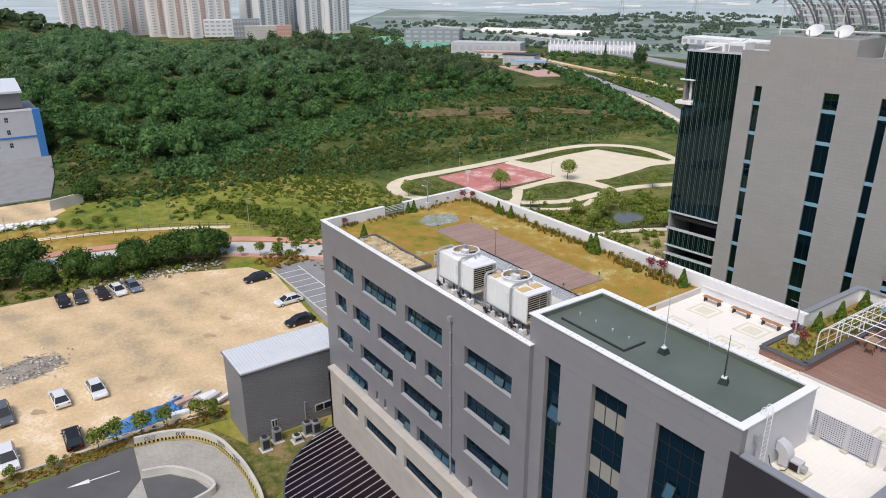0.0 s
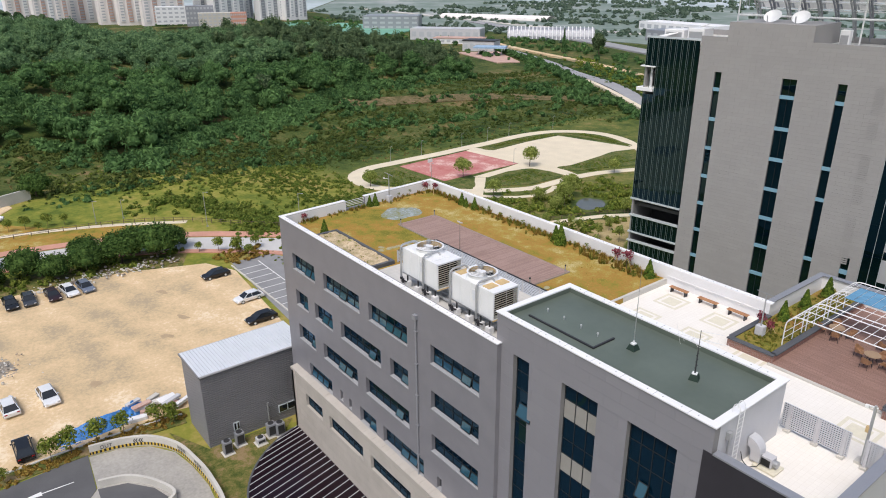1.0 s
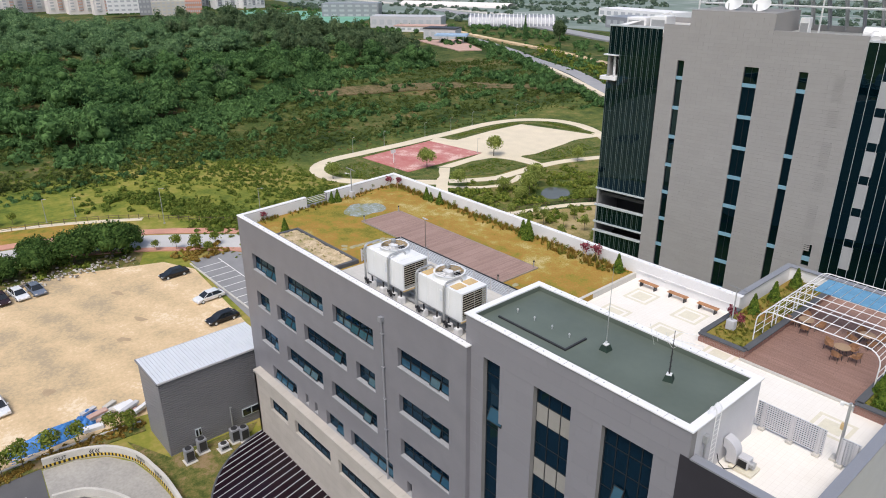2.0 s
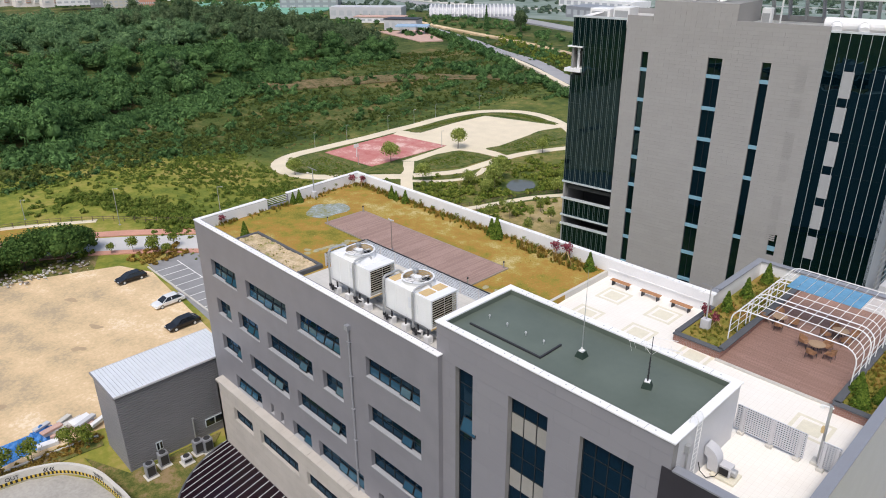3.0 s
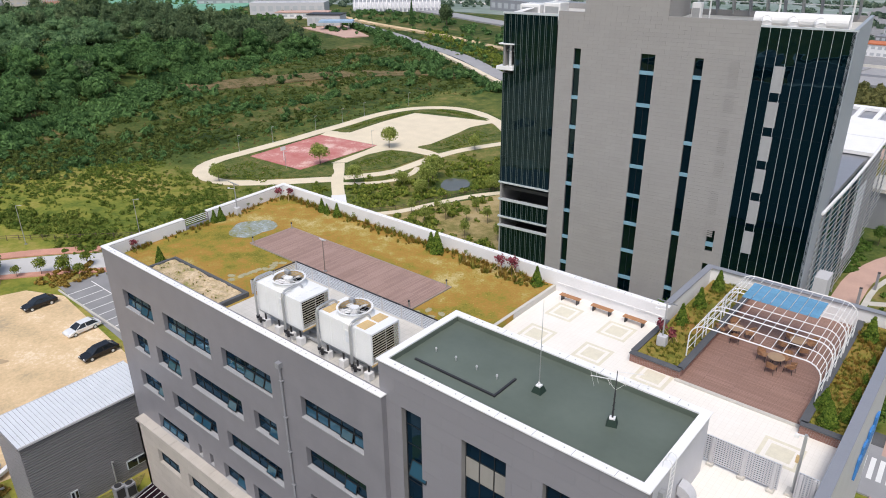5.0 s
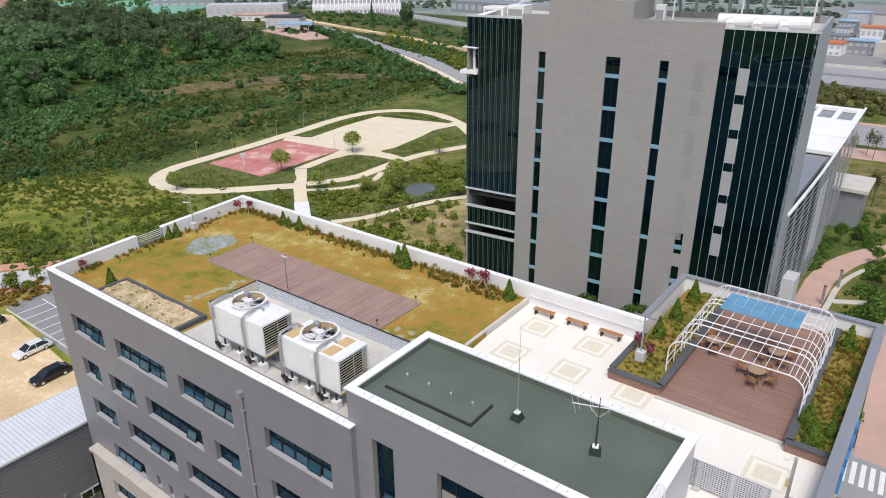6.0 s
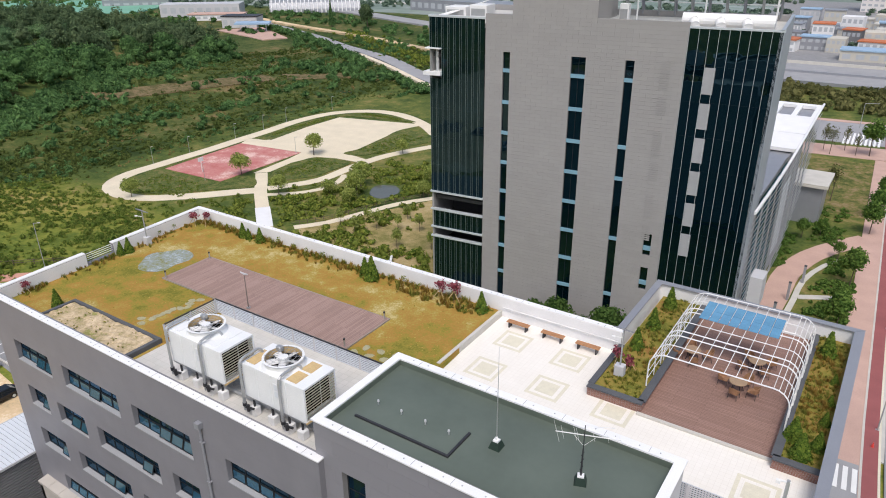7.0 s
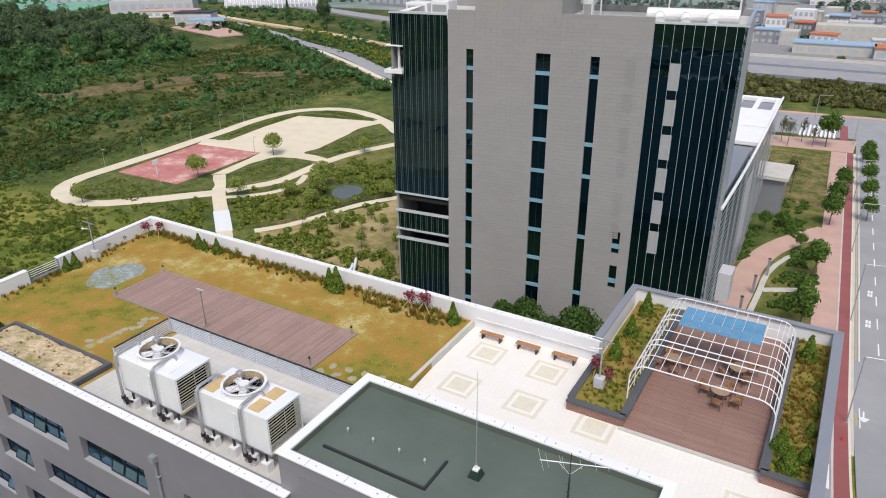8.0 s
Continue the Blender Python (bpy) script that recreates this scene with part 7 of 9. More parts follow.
for x, y, h in ((44.2, 78.5, 3.2), (44.6, 86.5, 3.2), (45.3, 95, 3.2), (46.4, 103, 3.2)):
    t = thing("stone_post", "tall slim grey stone post beside the garden walk", "post", "walk posts", at=(x, y, ground_z(x, y)))
    bm = bmesh.new()
    box(bm, -0.2, 0.2, -0.2, 0.2, -0.2, h)
    part("shaft", bevelled(bm, 0.03), M_COPING, t)
    bm = bmesh.new()
    box(bm, -0.24, 0.24, -0.24, 0.24, h, h + 0.12)
    part("cap", bevelled(bm, 0.03), M_DSTEEL, t)
heap("earth_mound", -36.0, -29.5, 3.2, 5.0, 0.7, M_RUBBLE, "low heap of grey rubble on bare earth", 0.2, 3)
bm = bmesh.new()
for k in range(260):
    x, y, r = -36 + rnd.gauss(0, 1.6), -29.5 + rnd.gauss(0, 2.4), rnd.uniform(0.06, 0.22)
    if k >= 150:
        x, y, r = rnd.uniform(-64, -58), rnd.uniform(-16, 6), rnd.uniform(0.1, 0.35)
    bmesh.ops.create_icosphere(bm, subdivisions=1, radius=r, matrix=Matrix.Translation((x, y, -4.75 + rnd.uniform(0, 0.25))) @ Matrix.Diagonal((1, rnd.uniform(0.6, 1.4), 0.6, 1)))
piece("rubble", bm, M_RUBBLE, "scattered grey lumps of rubble", "rubble", kind="stuff")
bm = bmesh.new()
for k in range(150):
    x, y = -36 + rnd.gauss(0, 1.9), -29.5 + rnd.gauss(0, 2.8)
    bmesh.ops.create_cube(bm, size=rnd.uniform(0.1, 0.36), matrix=pose(x, y, -4.85 + rnd.uniform(0.1, 0.45), rnd.uniform(0, 90), rnd.uniform(0, 90), rnd.uniform(0, 90)) @ Matrix.Diagonal((1, rnd.uniform(0.3, 1), 0.4, 1)))
for k in range(170):
    x, y = -60.5 + rnd.gauss(0, 1.2), rnd.uniform(-19, 5)
    bmesh.ops.create_cube(bm, size=rnd.uniform(0.12, 0.5), matrix=pose(x, y, -4.9 + rnd.uniform(0.0, 0.2), rnd.uniform(0, 90), rnd.uniform(0, 30), rnd.uniform(0, 90)) @ Matrix.Diagonal((1, rnd.uniform(0.3, 1), 0.25, 1)))
piece("debris", bm, M_CONC, "white broken slabs and sheets on rubble and verge", "debris", kind="stuff")
for x, y in ((-47.5, -1.2), (-36.2, -1.5), (-31.6, -5.4), (-24.4, -16.8), (-23.5, -29.2)):
    bm = bmesh.new()
    prism(bm, blob(x, y, 1.0, 0.6, 0.5, 18, 0.4, int(-x)), -5.0, -4.952)
    structure("puddle_mark", bm, M_SOILMARK, "damp round patch in the earth", "ground patch")

# blue and grey workshop with its yard
t = thing("workshop_building", "grey three storey workshop with a blue corner stripe", "building")
bm = bmesh.new()
wall(bm, (-172, -60), (-172, -12.6), -3.6, 10.6, 0.4, [(60 - 23.2 + k * 3.4 - 7.0, 60 - 23.2 + k * 3.4 - 6.0, z, z + 1.5) for k in range(4) for z in (0.2, 4.0, 7.6)])
part("front_wall", bm, M_LIGHTGREY, t)
for k in range(4):
    for z in (0.2, 4.0, 7.6):
        window(t, (-172, -23.2 + k * 3.4 - 7.0, z), (0, 1, 0), (1, 0, 0), 1.0, 1.5, [0.5], [0.75], G_OFFICE, M_WSTEEL, 0.2)
bm = bmesh.new()
box(bm, -171.99, -171.8, -60, -12.6, 2.9, 3.4), box(bm, -174, -171.7, -12.6, -10.6, -3.6, 11.0)
part("blue_stripe", bm, M_BLUE, t)
bm = bmesh.new()
box(bm, -195, -172.4, -60, -11.0, -3.6, 10.5)
part("body", bm, M_SHED, t)
bm = bmesh.new()
box(bm, -172.5, -171.9, -60, -12.6, 10.6, 11.2)
part("parapet", bm, M_WSTEEL, t)
bm = bmesh.new()
box(bm, -190, -175, -60, -14.5, 11.2, 15.6)
part("upper_storey", bm, M_SHED, t)
bm = bmesh.new()
prism(bm, [(-191, -61), (-174, -61), (-174, -14), (-191, -14)], 15.6, lambda x, y: 16.2 + (x + 174) * -0.12)
part("roof", bm, M_SHEDROOF, t)
bm = bmesh.new()
slab(bm, [(-172, -90), (-129, -90), (-128, -15.5), (-150, -12), (-172, -10)], 0.3, 2.5)
structure("workshop_yard", bm, M_BAY, "grey asphalt yard before the workshop", "yard")
curved_wall("retaining_wall", [(-119, -9.5), (-117, -14), (-115.5, -17)], -2.4, 0.5, M_CONC, "pale concrete retaining wall in rough grass", -5.5)
bm = bmesh.new()
slab(bm, [(-127, -90), (-107, -90), (-106, -20), (-114, -14), (-126, -16)], 0.1, 1)
structure("bare_plot", bm, M_DIRT, "bare brown plot below the yard", "ground")
bm = bmesh.new()
for k in range(220):
    x, y = -105.5 + rnd.uniform(-0.5, 0.5) + max(0, (k - 160)) * 0.01, -60 + k * 0.195
    bmesh.ops.create_icosphere(bm, subdivisions=1, radius=rnd.uniform(0.4, 0.75), matrix=Matrix.Translation((x, y, -4.7 + rnd.uniform(0, 0.9))) @ Matrix.Rotation(rnd.uniform(0, 3), 4, "Z") @ Matrix.Diagonal((1, 1.3, 0.7, 1)))
piece("boulder_wall", bm, M_WALLW, "rough wall of pale boulders", "boulders", kind="stuff")
bm = bmesh.new()
ribbon(bm, [(-98, -90), (-97, -40), (-94, -18), (-88, 0), (-80, 14)], 1.6, 0.07)
structure("verge_path", bm, M_PATH, "narrow clay path along the verge", "path")
bm = bmesh.new()
slab(bm, [(-104, -90), (-87, -90), (-84, -30), (-82, -14), (-78, -2), (-86, 6), (-94, -10), (-103, -18)], 0.04)
structure("verge_lawn", bm, M_LAWN, "dry grass verge with young trees", "lawn")

# wooden rail fence along the road
t = thing("rail_fence", "low wooden rail fence beside the road", "fence")
fence = spline([(-92, -24), (-90, -8), (-86, 5), (-79, 15), (-69, 24), (-58, 36)], 6)
for a, b in zip(fence, fence[1:]):
    bm = bmesh.new()
    za = ground_z(*a)
    rod(bm, (*a, za), (*a, za + 1.1), 0.07, seg=6)
    part("post", bm, M_BARK, t)
    for h in (0.55, 0.95):
        bm = bmesh.new()
        rod(bm, (*a, za + h), (*b, ground_z(*b) + h), 0.045, seg=5)
        part("rail", bm, M_BARK, t)
for x, y, h in ((-74.5, 16.5, 7.5), (-91, -1.5, 5), (-91, 4, 4.2), (-99, -27, 5), (-60.5, 31, 8)):
    lamp_post(x, y, ground_z(x, y), h, "grey street lamp with one arm", ((0.9, 0.5),), 0.08)
for x, y in ((-109.6, 86), (-110, 98), (-110.6, 115), (-111.4, 127), (-112.6, 138), (-111.6, 159), (-84, 113.5), (-86, 84.0)):
    lamp_post(x, y, ground_z(x, y), 4.5, "slim grey park lamp beside the path", ((0.5, 0.2),), 0.06, "park lamps", "park_lamp")
t = thing("basketball_hoop", "white basketball post on the pink court", "basketball hoop", at=(-92, 88, -9.4))
bm = bmesh.new()
rod(bm, (0, 0, 0), (0, 0, 3.2), 0.09, seg=6)
part("post", bm, M_WSTEEL, t)
bm = bmesh.new()
box(bm, -0.05, 0.05, -0.8, 0.8, 2.8, 3.8)
part("backboard", bm, M_WSTEEL, t)


# ---- street and garden beside the tower ----
def edge(y, off):
    return 60.0 - 0.035 * (y - 70) + off


def strip(name, material, o0, o1, y0, y1, lift, label, cat):
    bm = bmesh.new()
    ys = list(np.linspace(y0, y1, 14))
    rows = [[bm.verts.new((edge(y, o), y, ground_z(0, y) + lift - d)) for o, d in ((o0, 0), (o1, 0), (o1, 0.3), (o0, 0.3))] for y in ys]
    for a, b in zip(rows, rows[1:]):
        for k in range(4):
            bm.faces.new((a[k], a[(k + 1) % 4], b[(k + 1) % 4], b[k]))
    bm.faces.new(rows[0]), bm.faces.new(rows[-1][::-1])
    return structure(name, bm, material, label, cat)


strip("road", M_ROAD, 0.9, 22, -60, 215, 0.04, "wide grey street beside the tower", "road")
strip("kerb", M_CONC, 0.55, 0.9, 58, 190, 0.2, "pale kerb of the street", "kerb")
strip("cycle_lane", M_BIKE, -1.2, 0.3, 30, 190, 0.17, "dark red cycle lane", "cycle lane")
strip("kerb", M_INSET, 0.3, 0.55, 30, 190, 0.19, "yellow tactile strip", "paving")
strip("pavement", M_PINKPAVE, -4.9, -1.45, 30, 190, 0.16, "pink brick pavement along the street", "pavement")
strip("kerb", M_CONC, -1.45, -1.2, 30, 190, 0.2, "pale kerb between pavement and lane", "kerb")
for k in range(16):
    strip("lane_dash", M_PAINT, 3.9, 4.08, 60 + k * 8, 63.5 + k * 8, 0.06, "white dashed lane line", "road marking")
for k in range(16):
    strip("lane_dash", M_PAINT, 8.0, 8.2, 60 + k * 8, 63.5 + k * 8, 0.06, "white dashed lane line", "road marking")
strip("edge_line", M_PAINT, 1.5, 1.65, 60, 190, 0.06, "white edge line of the street", "road marking")
strip("side_road", M_ROAD, -14, -1.5, 46, 57.5, 0.2, "grey side road meeting the street", "road")
strip("edge_line", M_YELLOW, 1.12, 1.24, 58, 190, 0.06, "yellow edge line along the kerb", "road marking")
for k in range(6):
    strip("crosswalk_bar", M_PAINT, -6.6 + k * 0.9, -6.1 + k * 0.9, 49.5, 54.5, 0.22, "white pedestrian crossing bar", "road marking")
bm = bmesh.new()
prism(bm, [(62.0, 70.0), (62.0, 67.5), (61.5, 67.5), (62.15, 66.3), (62.8, 67.5), (62.2, 67.5), (62.2, 69.8), (63.2, 69.8), (63.2, 70.0)], lambda x, y: ground_z(x, y) + 0.02, lambda x, y: ground_z(x, y) + 0.07)
structure("lane_arrow", bm, M_PAINT, "white turn arrow on the street", "road marking")
bm = bmesh.new()
slab(bm, [(-60, 196), (140, 214), (140, 243), (-60, 223)], 0.07)
structure("cross_street", bm, M_ROAD, "grey crossing street at the junction", "road")
bm = bmesh.new()
slab(bm, [(20, 187), (56, 191), (56.4, 204), (46, 202), (20, 198)], 0.12)
structure("junction_pavement", bm, M_PINKPAVE, "pink paved corner at the junction", "pavement")
for k in range(9):
    bm = bmesh.new()
    slab(bm, [(41.5 + k * 1.1, 204 + k * 0.1), (42.1 + k * 1.1, 204 + k * 0.1), (41.7 + k * 1.1, 218 + k * 0.1), (41.1 + k * 1.1, 218 + k * 0.1)], 0.1, 0.2)
    structure("crosswalk_bar", bm, M_PAINT, "white pedestrian crossing bar at the junction", "road marking")
bm = bmesh.new()
slab(bm, [(52.2, 204), (54.2, 204.2), (53.4, 221), (51.4, 220.8)], 0.1, 0.2)
structure("cycle_crossing", bm, M_BIKE, "dark red cycle crossing at the junction", "road marking")
bm = bmesh.new()
slab(bm, [(-40, 223.5), (140, 241.5), (140, 244.5), (-40, 226.5)], 0.16, 0.3)
structure("pavement", bm, M_PINKPAVE, "pink pavement beyond the crossing street", "pavement")
bm = bmesh.new()
ribbon(bm, [(43, 86), (43.4, 96), (43.6, 106), (46, 116), (50, 124), (54, 130)], 4.2, 0.08)
structure("garden_walk", bm, M_PINKPAVE, "curved pink paved walk in the garden", "path")
bm = bmesh.new()
ribbon(bm, [(45.8, 86), (46.2, 96), (46.4, 104), (48.6, 112.5), (52.6, 119.5)], 0.9, 0.1)
structure("garden_walk", bm, M_CONC, "pale stone band along the walk", "path")
bm = bmesh.new()
ribbon(bm, [(46.5, 97), (51, 99.5), (55, 101)], 1.4, 0.09)
structure("garden_walk", bm, M_CONC, "pale stone path between hedges", "path")
bm = bmesh.new()
slab(bm, [(40, 140), (52.5, 142), (51.5, 186), (32, 184)], 0.06)
structure("garden_lawn", bm, M_WEEDY, "dry lawn beyond the garden walk", "lawn")
bm = bmesh.new()
slab(bm, [(-44, 73.5), (-36, 64), (-6, 61), (-4, 70), (-12, 92), (-26, 106), (-30.5, 102), (-37, 88)], 0.05)
structure("garden_lawn", bm, M_TANLAWN, "dry lawn with young trees behind the offices", "lawn")
for k in range(4):
    bm = bmesh.new()
    tube(bm, [(-12 - k * 0.6, 56 + k * 3, -8.0), (-16 - k * 0.8, 66 + k * 2, -8.6)], 0.25, 6)
    piece("stone_border", bm, M_WALLW, "low white stone border in the garden", "border", "garden borders")

for x, y, h, reach in ((60.3, 65, 9.5, 3.0), (59.6, 93, 9.5, 3.0), (58.6, 121, 9.5, 3.0), (57.6, 150, 9.5, 3.0)):
    lamp_post(x, y, ground_z(x, y) + 0.15, h, "tall grey street lamp with a long arm over the road", ((reach, 0.3),), 0.09)
for x, y in ((55.6, 200), (66, 238), (44, 226)):
    lamp_post(x, y, ground_z(x, y) + 0.1, 7.5, "grey signal pole at the junction", ((3.5, 1.2),), 0.1, "signal poles", "signal_pole")
t = thing("traffic_cone", "small red traffic cone at the kerb corner", "traffic cone", at=(60.0, 60.6, ground_z(60, 60.6) + 0.2))
bm = bmesh.new()
rod(bm, (0, 0, 0.04), (0, 0, 0.75), 0.2, 0.04, 12)
part("cone", bm, M_CONE, t)
bm = bmesh.new()
box(bm, -0.26, 0.26, -0.26, 0.26, 0, 0.05)
part("base", bm, M_BLACK, t)
# painted words on the street, as bars
for k in range(2):
    t = thing("road_lettering", "worn white painted words on the street", "road marking", "road lettering")
    for j in range(4):
        bm = bmesh.new()
        x0, y0 = 61.6 + 0.4 * (j % 2), 92.0 + k * 11 + 1.3 * (j // 2)
        prism(bm, [(x0, y0), (x0 + 0.3, y0), (x0 + 0.3, y0 + 1.0), (x0, y0 + 1.0)], lambda x, y: ground_z(x, y) + 0.03, lambda x, y: ground_z(x, y) + 0.075)
        part("bar", bm, M_PAINT, t)

# low glazed hall with a sloping white roof beside the tower
t = thing("entrance_hall", "low glazed hall with white roof and steel louvres", "building")


def hall_top(y):
    return 11.6 + 3.6 * smooth01((y - 88) / 60)


def hall_end(z):
    """Where the raked far end of the facade stands at height z."""
    return float(np.interp(z, [-9.6, -7.8, -0.5, 7.5, 16], [99, 106.7, 124.7, 133.0, 134.5]))


bm = bmesh.new()
prism(bm, [(32, 82), (40.2, 82), (40.2, 104), (32, 104)], -9.6, lambda x, y: hall_top(y) - 0.4)
part("body", bm, M_COPING, t)
bm = bmesh.new()
prism(bm, [(32, 104.02), (40.2, 104.02), (40.2, 120), (32, 120)], -9.6, lambda x, y: hall_top(y) - 0.9)
part("body", bm, M_COPING, t)
for a, b in ((106.5, 114.6), (114.8, 124)):
    bm = bmesh.new()
    prism(bm, [(30, a), (41.1, a), (41.1, b), (30, b)], lambda x, y: hall_top(y) - 0.6, lambda x, y: hall_top(y))
    part("roof", bm, M_WHITE, t)
bm = bmesh.new()
prism(bm, [(30, 124.02), (41.1, 124.02), (41.1, 125), (30, 125)], lambda x, y: hall_top(y) - 0.6, lambda x, y: hall_top(y))
prism(bm, [(30, 132), (41.1, 132), (41.1, 133.5), (30, 133.5)], lambda x, y: hall_top(y) - 0.6, lambda x, y: hall_top(y))
for x in (30, 33.4, 36.8, 40.2):
    prism(bm, [(x, 125), (x + 0.9, 125), (x + 0.9, 132), (x, 132)], lambda x, y: hall_top(y) - 0.6, lambda x, y: hall_top(y))
part("skylight_frame", bm, M_WHITE, t)
bm = bmesh.new()
prism(bm, [(30, 124.5), (40.9, 124.5), (40.9, 133), (30, 133)], lambda x, y: hall_top(y) - 0.9, lambda x, y: hall_top(y) - 0.7)
part("skylight", bm, M_COPING, t)
bm = bmesh.new()
tube(bm, [(41.15, y, hall_top(y) + 0.1) for y in range(74, 136, 4)], 0.22, 6)
part("roof_edge", bm, M_WHITE, t)
for k in range(22):
    bm = bmesh.new()
    f = (k + 0.5) / 22
    far = hall_end(-8.5 + 22 * (1 - f))
    if f < 0.97:
        tube(bm, [(41.15, y, (hall_top(y) + 9) * (1 - f) - 9) for y in np.linspace(73.5, far, 9)], 0.055, 5)
        part("louvre", bm, M_STEEL, t)
for k in range(10):
    bm = bmesh.new()
    y = 76 + k * 5.4
    low = float(np.interp(y, [99, 106.7, 124.7, 133], [-9.4, -7.8, -0.5, 7.5]))
    rod(bm, (40.9, y, low), (40.9, y, hall_top(y)), 0.13, seg=6)
    part("column", bm, M_STEEL, t)
for k in range(4):
    bm = bmesh.new()
    y = 82 + k * 5.4
    box(bm, 40.3, 40.36, y, y + 5.2, -9, hall_top(y) - 0.8)
    part("glazing", bm, G_TOWER, t)
bm = bmesh.new()
box(bm, 40.95, 41.0, 99, 105.5, -4, 8.2)
part("banner", bevelled(bm, 0.01), M_SHEDROOF, t, "pale blue hanging screen")
t = thing("gate_pavilion", "small grey flat-roofed pavilion by the garden", "building")
bm = bmesh.new()
box(bm, 38.5, 44.5, 133, 142, -9.6, -1.6)
part("body", bm, M_COPING, t)
bm = bmesh.new()
box(bm, 37.8, 45.2, 132.2, 142.8, -1.6, -0.9)
part("roof", bm, M_CONC, t)
t = thing("wing_structure", "white stair tower on a dark plinth", "building")
bm = bmesh.new()
box(bm, 42.6, 44.2, 70, 73, 0.5, 4.5)
part("body", bm, M_LIGHTGREY, t)
bm = bmesh.new()
box(bm, 41.6, 46.2, 68, 76, -9.6, -8.2)
part("plinth", bm, M_KERB, t)


# ---- plants near by ----
def conifers():
    p = tree("dwarf_conifer", "small pointed green conifer by the parapet", 1.5, 0.42, 0.72, M_DARKCONIF, 700, 0.07, pointed=True, stem=0.04, category="conifer", seed=3)
    tagged(p, group="roof conifers")
    plant_all(p, [(4.6, 2.75, 19.95, 0.95), (0.25, 10.9, 19.95, 0.9), (0.35, 11.6, 19.95, 1.0), (6.3, 19.4, 19.95, 1.0), (7.1, 19.35, 19.95, 0.75), (8.5, 19.45, 19.95, 1.0), (20.9, 19.35, 19.95, 1.15), (21.8, 19.1, 19.95, 1.45), (31.9, 19.4, 19.95, 1.15),
                   (43.2, 20.6, 20.08, 1.1), (43.3, 23.7, 20.08, 1.15), (43.4, 27.2, 20.08, 1.2), (53.9, 26.3, 20.08, 1.3)])
    p = tree("round_conifer", "bushy broad conifer in the planter", 1.6, 0.6, 0.8, M_DARKCONIF, 1400, 0.075, 14, pointed=True, stem=0.05, category="conifer", seed=4, limbs=False)
    tagged(p, group="planter conifers")
    plant_all(p, [(53.45, 16.4, 20.05, 0.9), (54.0, 15.0, 20.05, 1.05), (54.7, 16.1, 20.05, 0.8), (54.75, 18.6, 20.05, 0.6), (54.75, 20.6, 20.05, 0.55), (54.7, 23.2, 20.05, 0.5)])
    p = tree("red_maple", "young dark red maple with thin stakes", 1.7, 0.62, 0.5, M_MAPLE, 170, 0.085, 10, stem=0.025, category="maple", stakes=True, seed=5, core=0.05)
    tagged(p, group="roof maples")
    plant_all(p, [(-0.1, 19.0, 19.95, 0.85), (0.9, 19.5, 19.95, 1.0), (0.4, 2.6, 19.95, 0.75), (28.3, 19.3, 19.95, 1.15), (29.5, 19.4, 19.95, 1.25), (42.8, 18.2, 20.05, 0.95), (43.8, 17.7, 20.05, 0.85)])
    p = tree("sapling", "thin green sapling against the white wall", 1.6, 0.45, 0.55, M_BUSH, 60, 0.07, 6, stem=0.02, category="sapling", seed=6, core=0.05)
    tagged(p, group="roof saplings")
    plant_all(p, [(x, 19.6, 19.95, 0.7 + 0.06 * (k % 5)) for k, x in enumerate((10.8, 12.6, 14.2, 16.0, 24.6, 26.2))] + [(-0.2, 15.2, 19.95, 0.7), (-0.3, 16.8, 19.95, 0.8)])


conifers()
rng = np.random.default_rng(11)
# grasses and rusty perennials along the parapets and in the planters
tufts = [tuft(rng, 30, rng.uniform(0.4, 0.6)) for _ in range(4)] + [crown(rng, 0.28, 0.26, 3, 40, 0.07, core=0.4) for _ in range(3)]
spots = []
for k in range(430):
    x = rng.uniform(0, 32.5)
    spots.append((x, 20.05 - abs(rng.normal(0, 0.5)) * (1.0 if x > 8 else 0.7), 19.98, rng.uniform(0.5, 1.25)))
for k in range(150):
    y = rng.uniform(0.9, 20)
    spots.append((-0.05 - y * 0.037 + abs(rng.normal(0, 0.45)) + 0.3, y, 19.98, rng.uniform(0.4, 1.0)))
for k in range(40):
    spots.append((rng.uniform(24, 32), 19.0 - abs(rng.normal(0, 0.3)), 19.98, rng.uniform(0.7, 1.5)))
soft = [p for k, p in enumerate(spots) if k % 2]
scatter("golden_border_grass", [(x, y, z, q * 0.8) for x, y, z, q in soft], tufts, M_OLIVETUFT, "golden green grasses along the parapet", "grass")
spots = [(x, y, z, q * 0.75) for k, (x, y, z, q) in enumerate(spots) if not k % 2]
scatter("rusty_border_plants", spots, tufts[:4], M_RUST, "rusty brown and yellow plants along the parapet", "plants")
low = [tuft(rng, 22, rng.uniform(0.2, 0.35)) for _ in range(4)] + [crown(rng, 0.2, 0.15, 3, 36, 0.05, core=0.4) for _ in range(2)]
spots = [(rng.uniform(42.7, 45.2), rng.uniform(15.2, 28.8), 20.08, rng.uniform(0.3, 0.8)) for k in range(420)] + [(rng.uniform(53.2, 54.95), rng.uniform(14.4, 28.6), 20.08, rng.uniform(0.3, 0.75)) for k in range(360)]
scatter("planter_grasses", spots, low, M_OLIVETUFT, "yellow-green grasses filling the planters", "grass")
spots = [(rng.uniform(53.2, 54.9), rng.uniform(17.5, 27), 20.1, rng.uniform(0.3, 0.75)) for k in range(150)] + [(rng.uniform(42.7, 45), rng.uniform(17, 28), 20.1, rng.uniform(0.3, 0.7)) for k in range(30)]
scatter("rusty_planter_plants", spots, tufts, M_RUST, "rusty perennials in the planters", "plants")
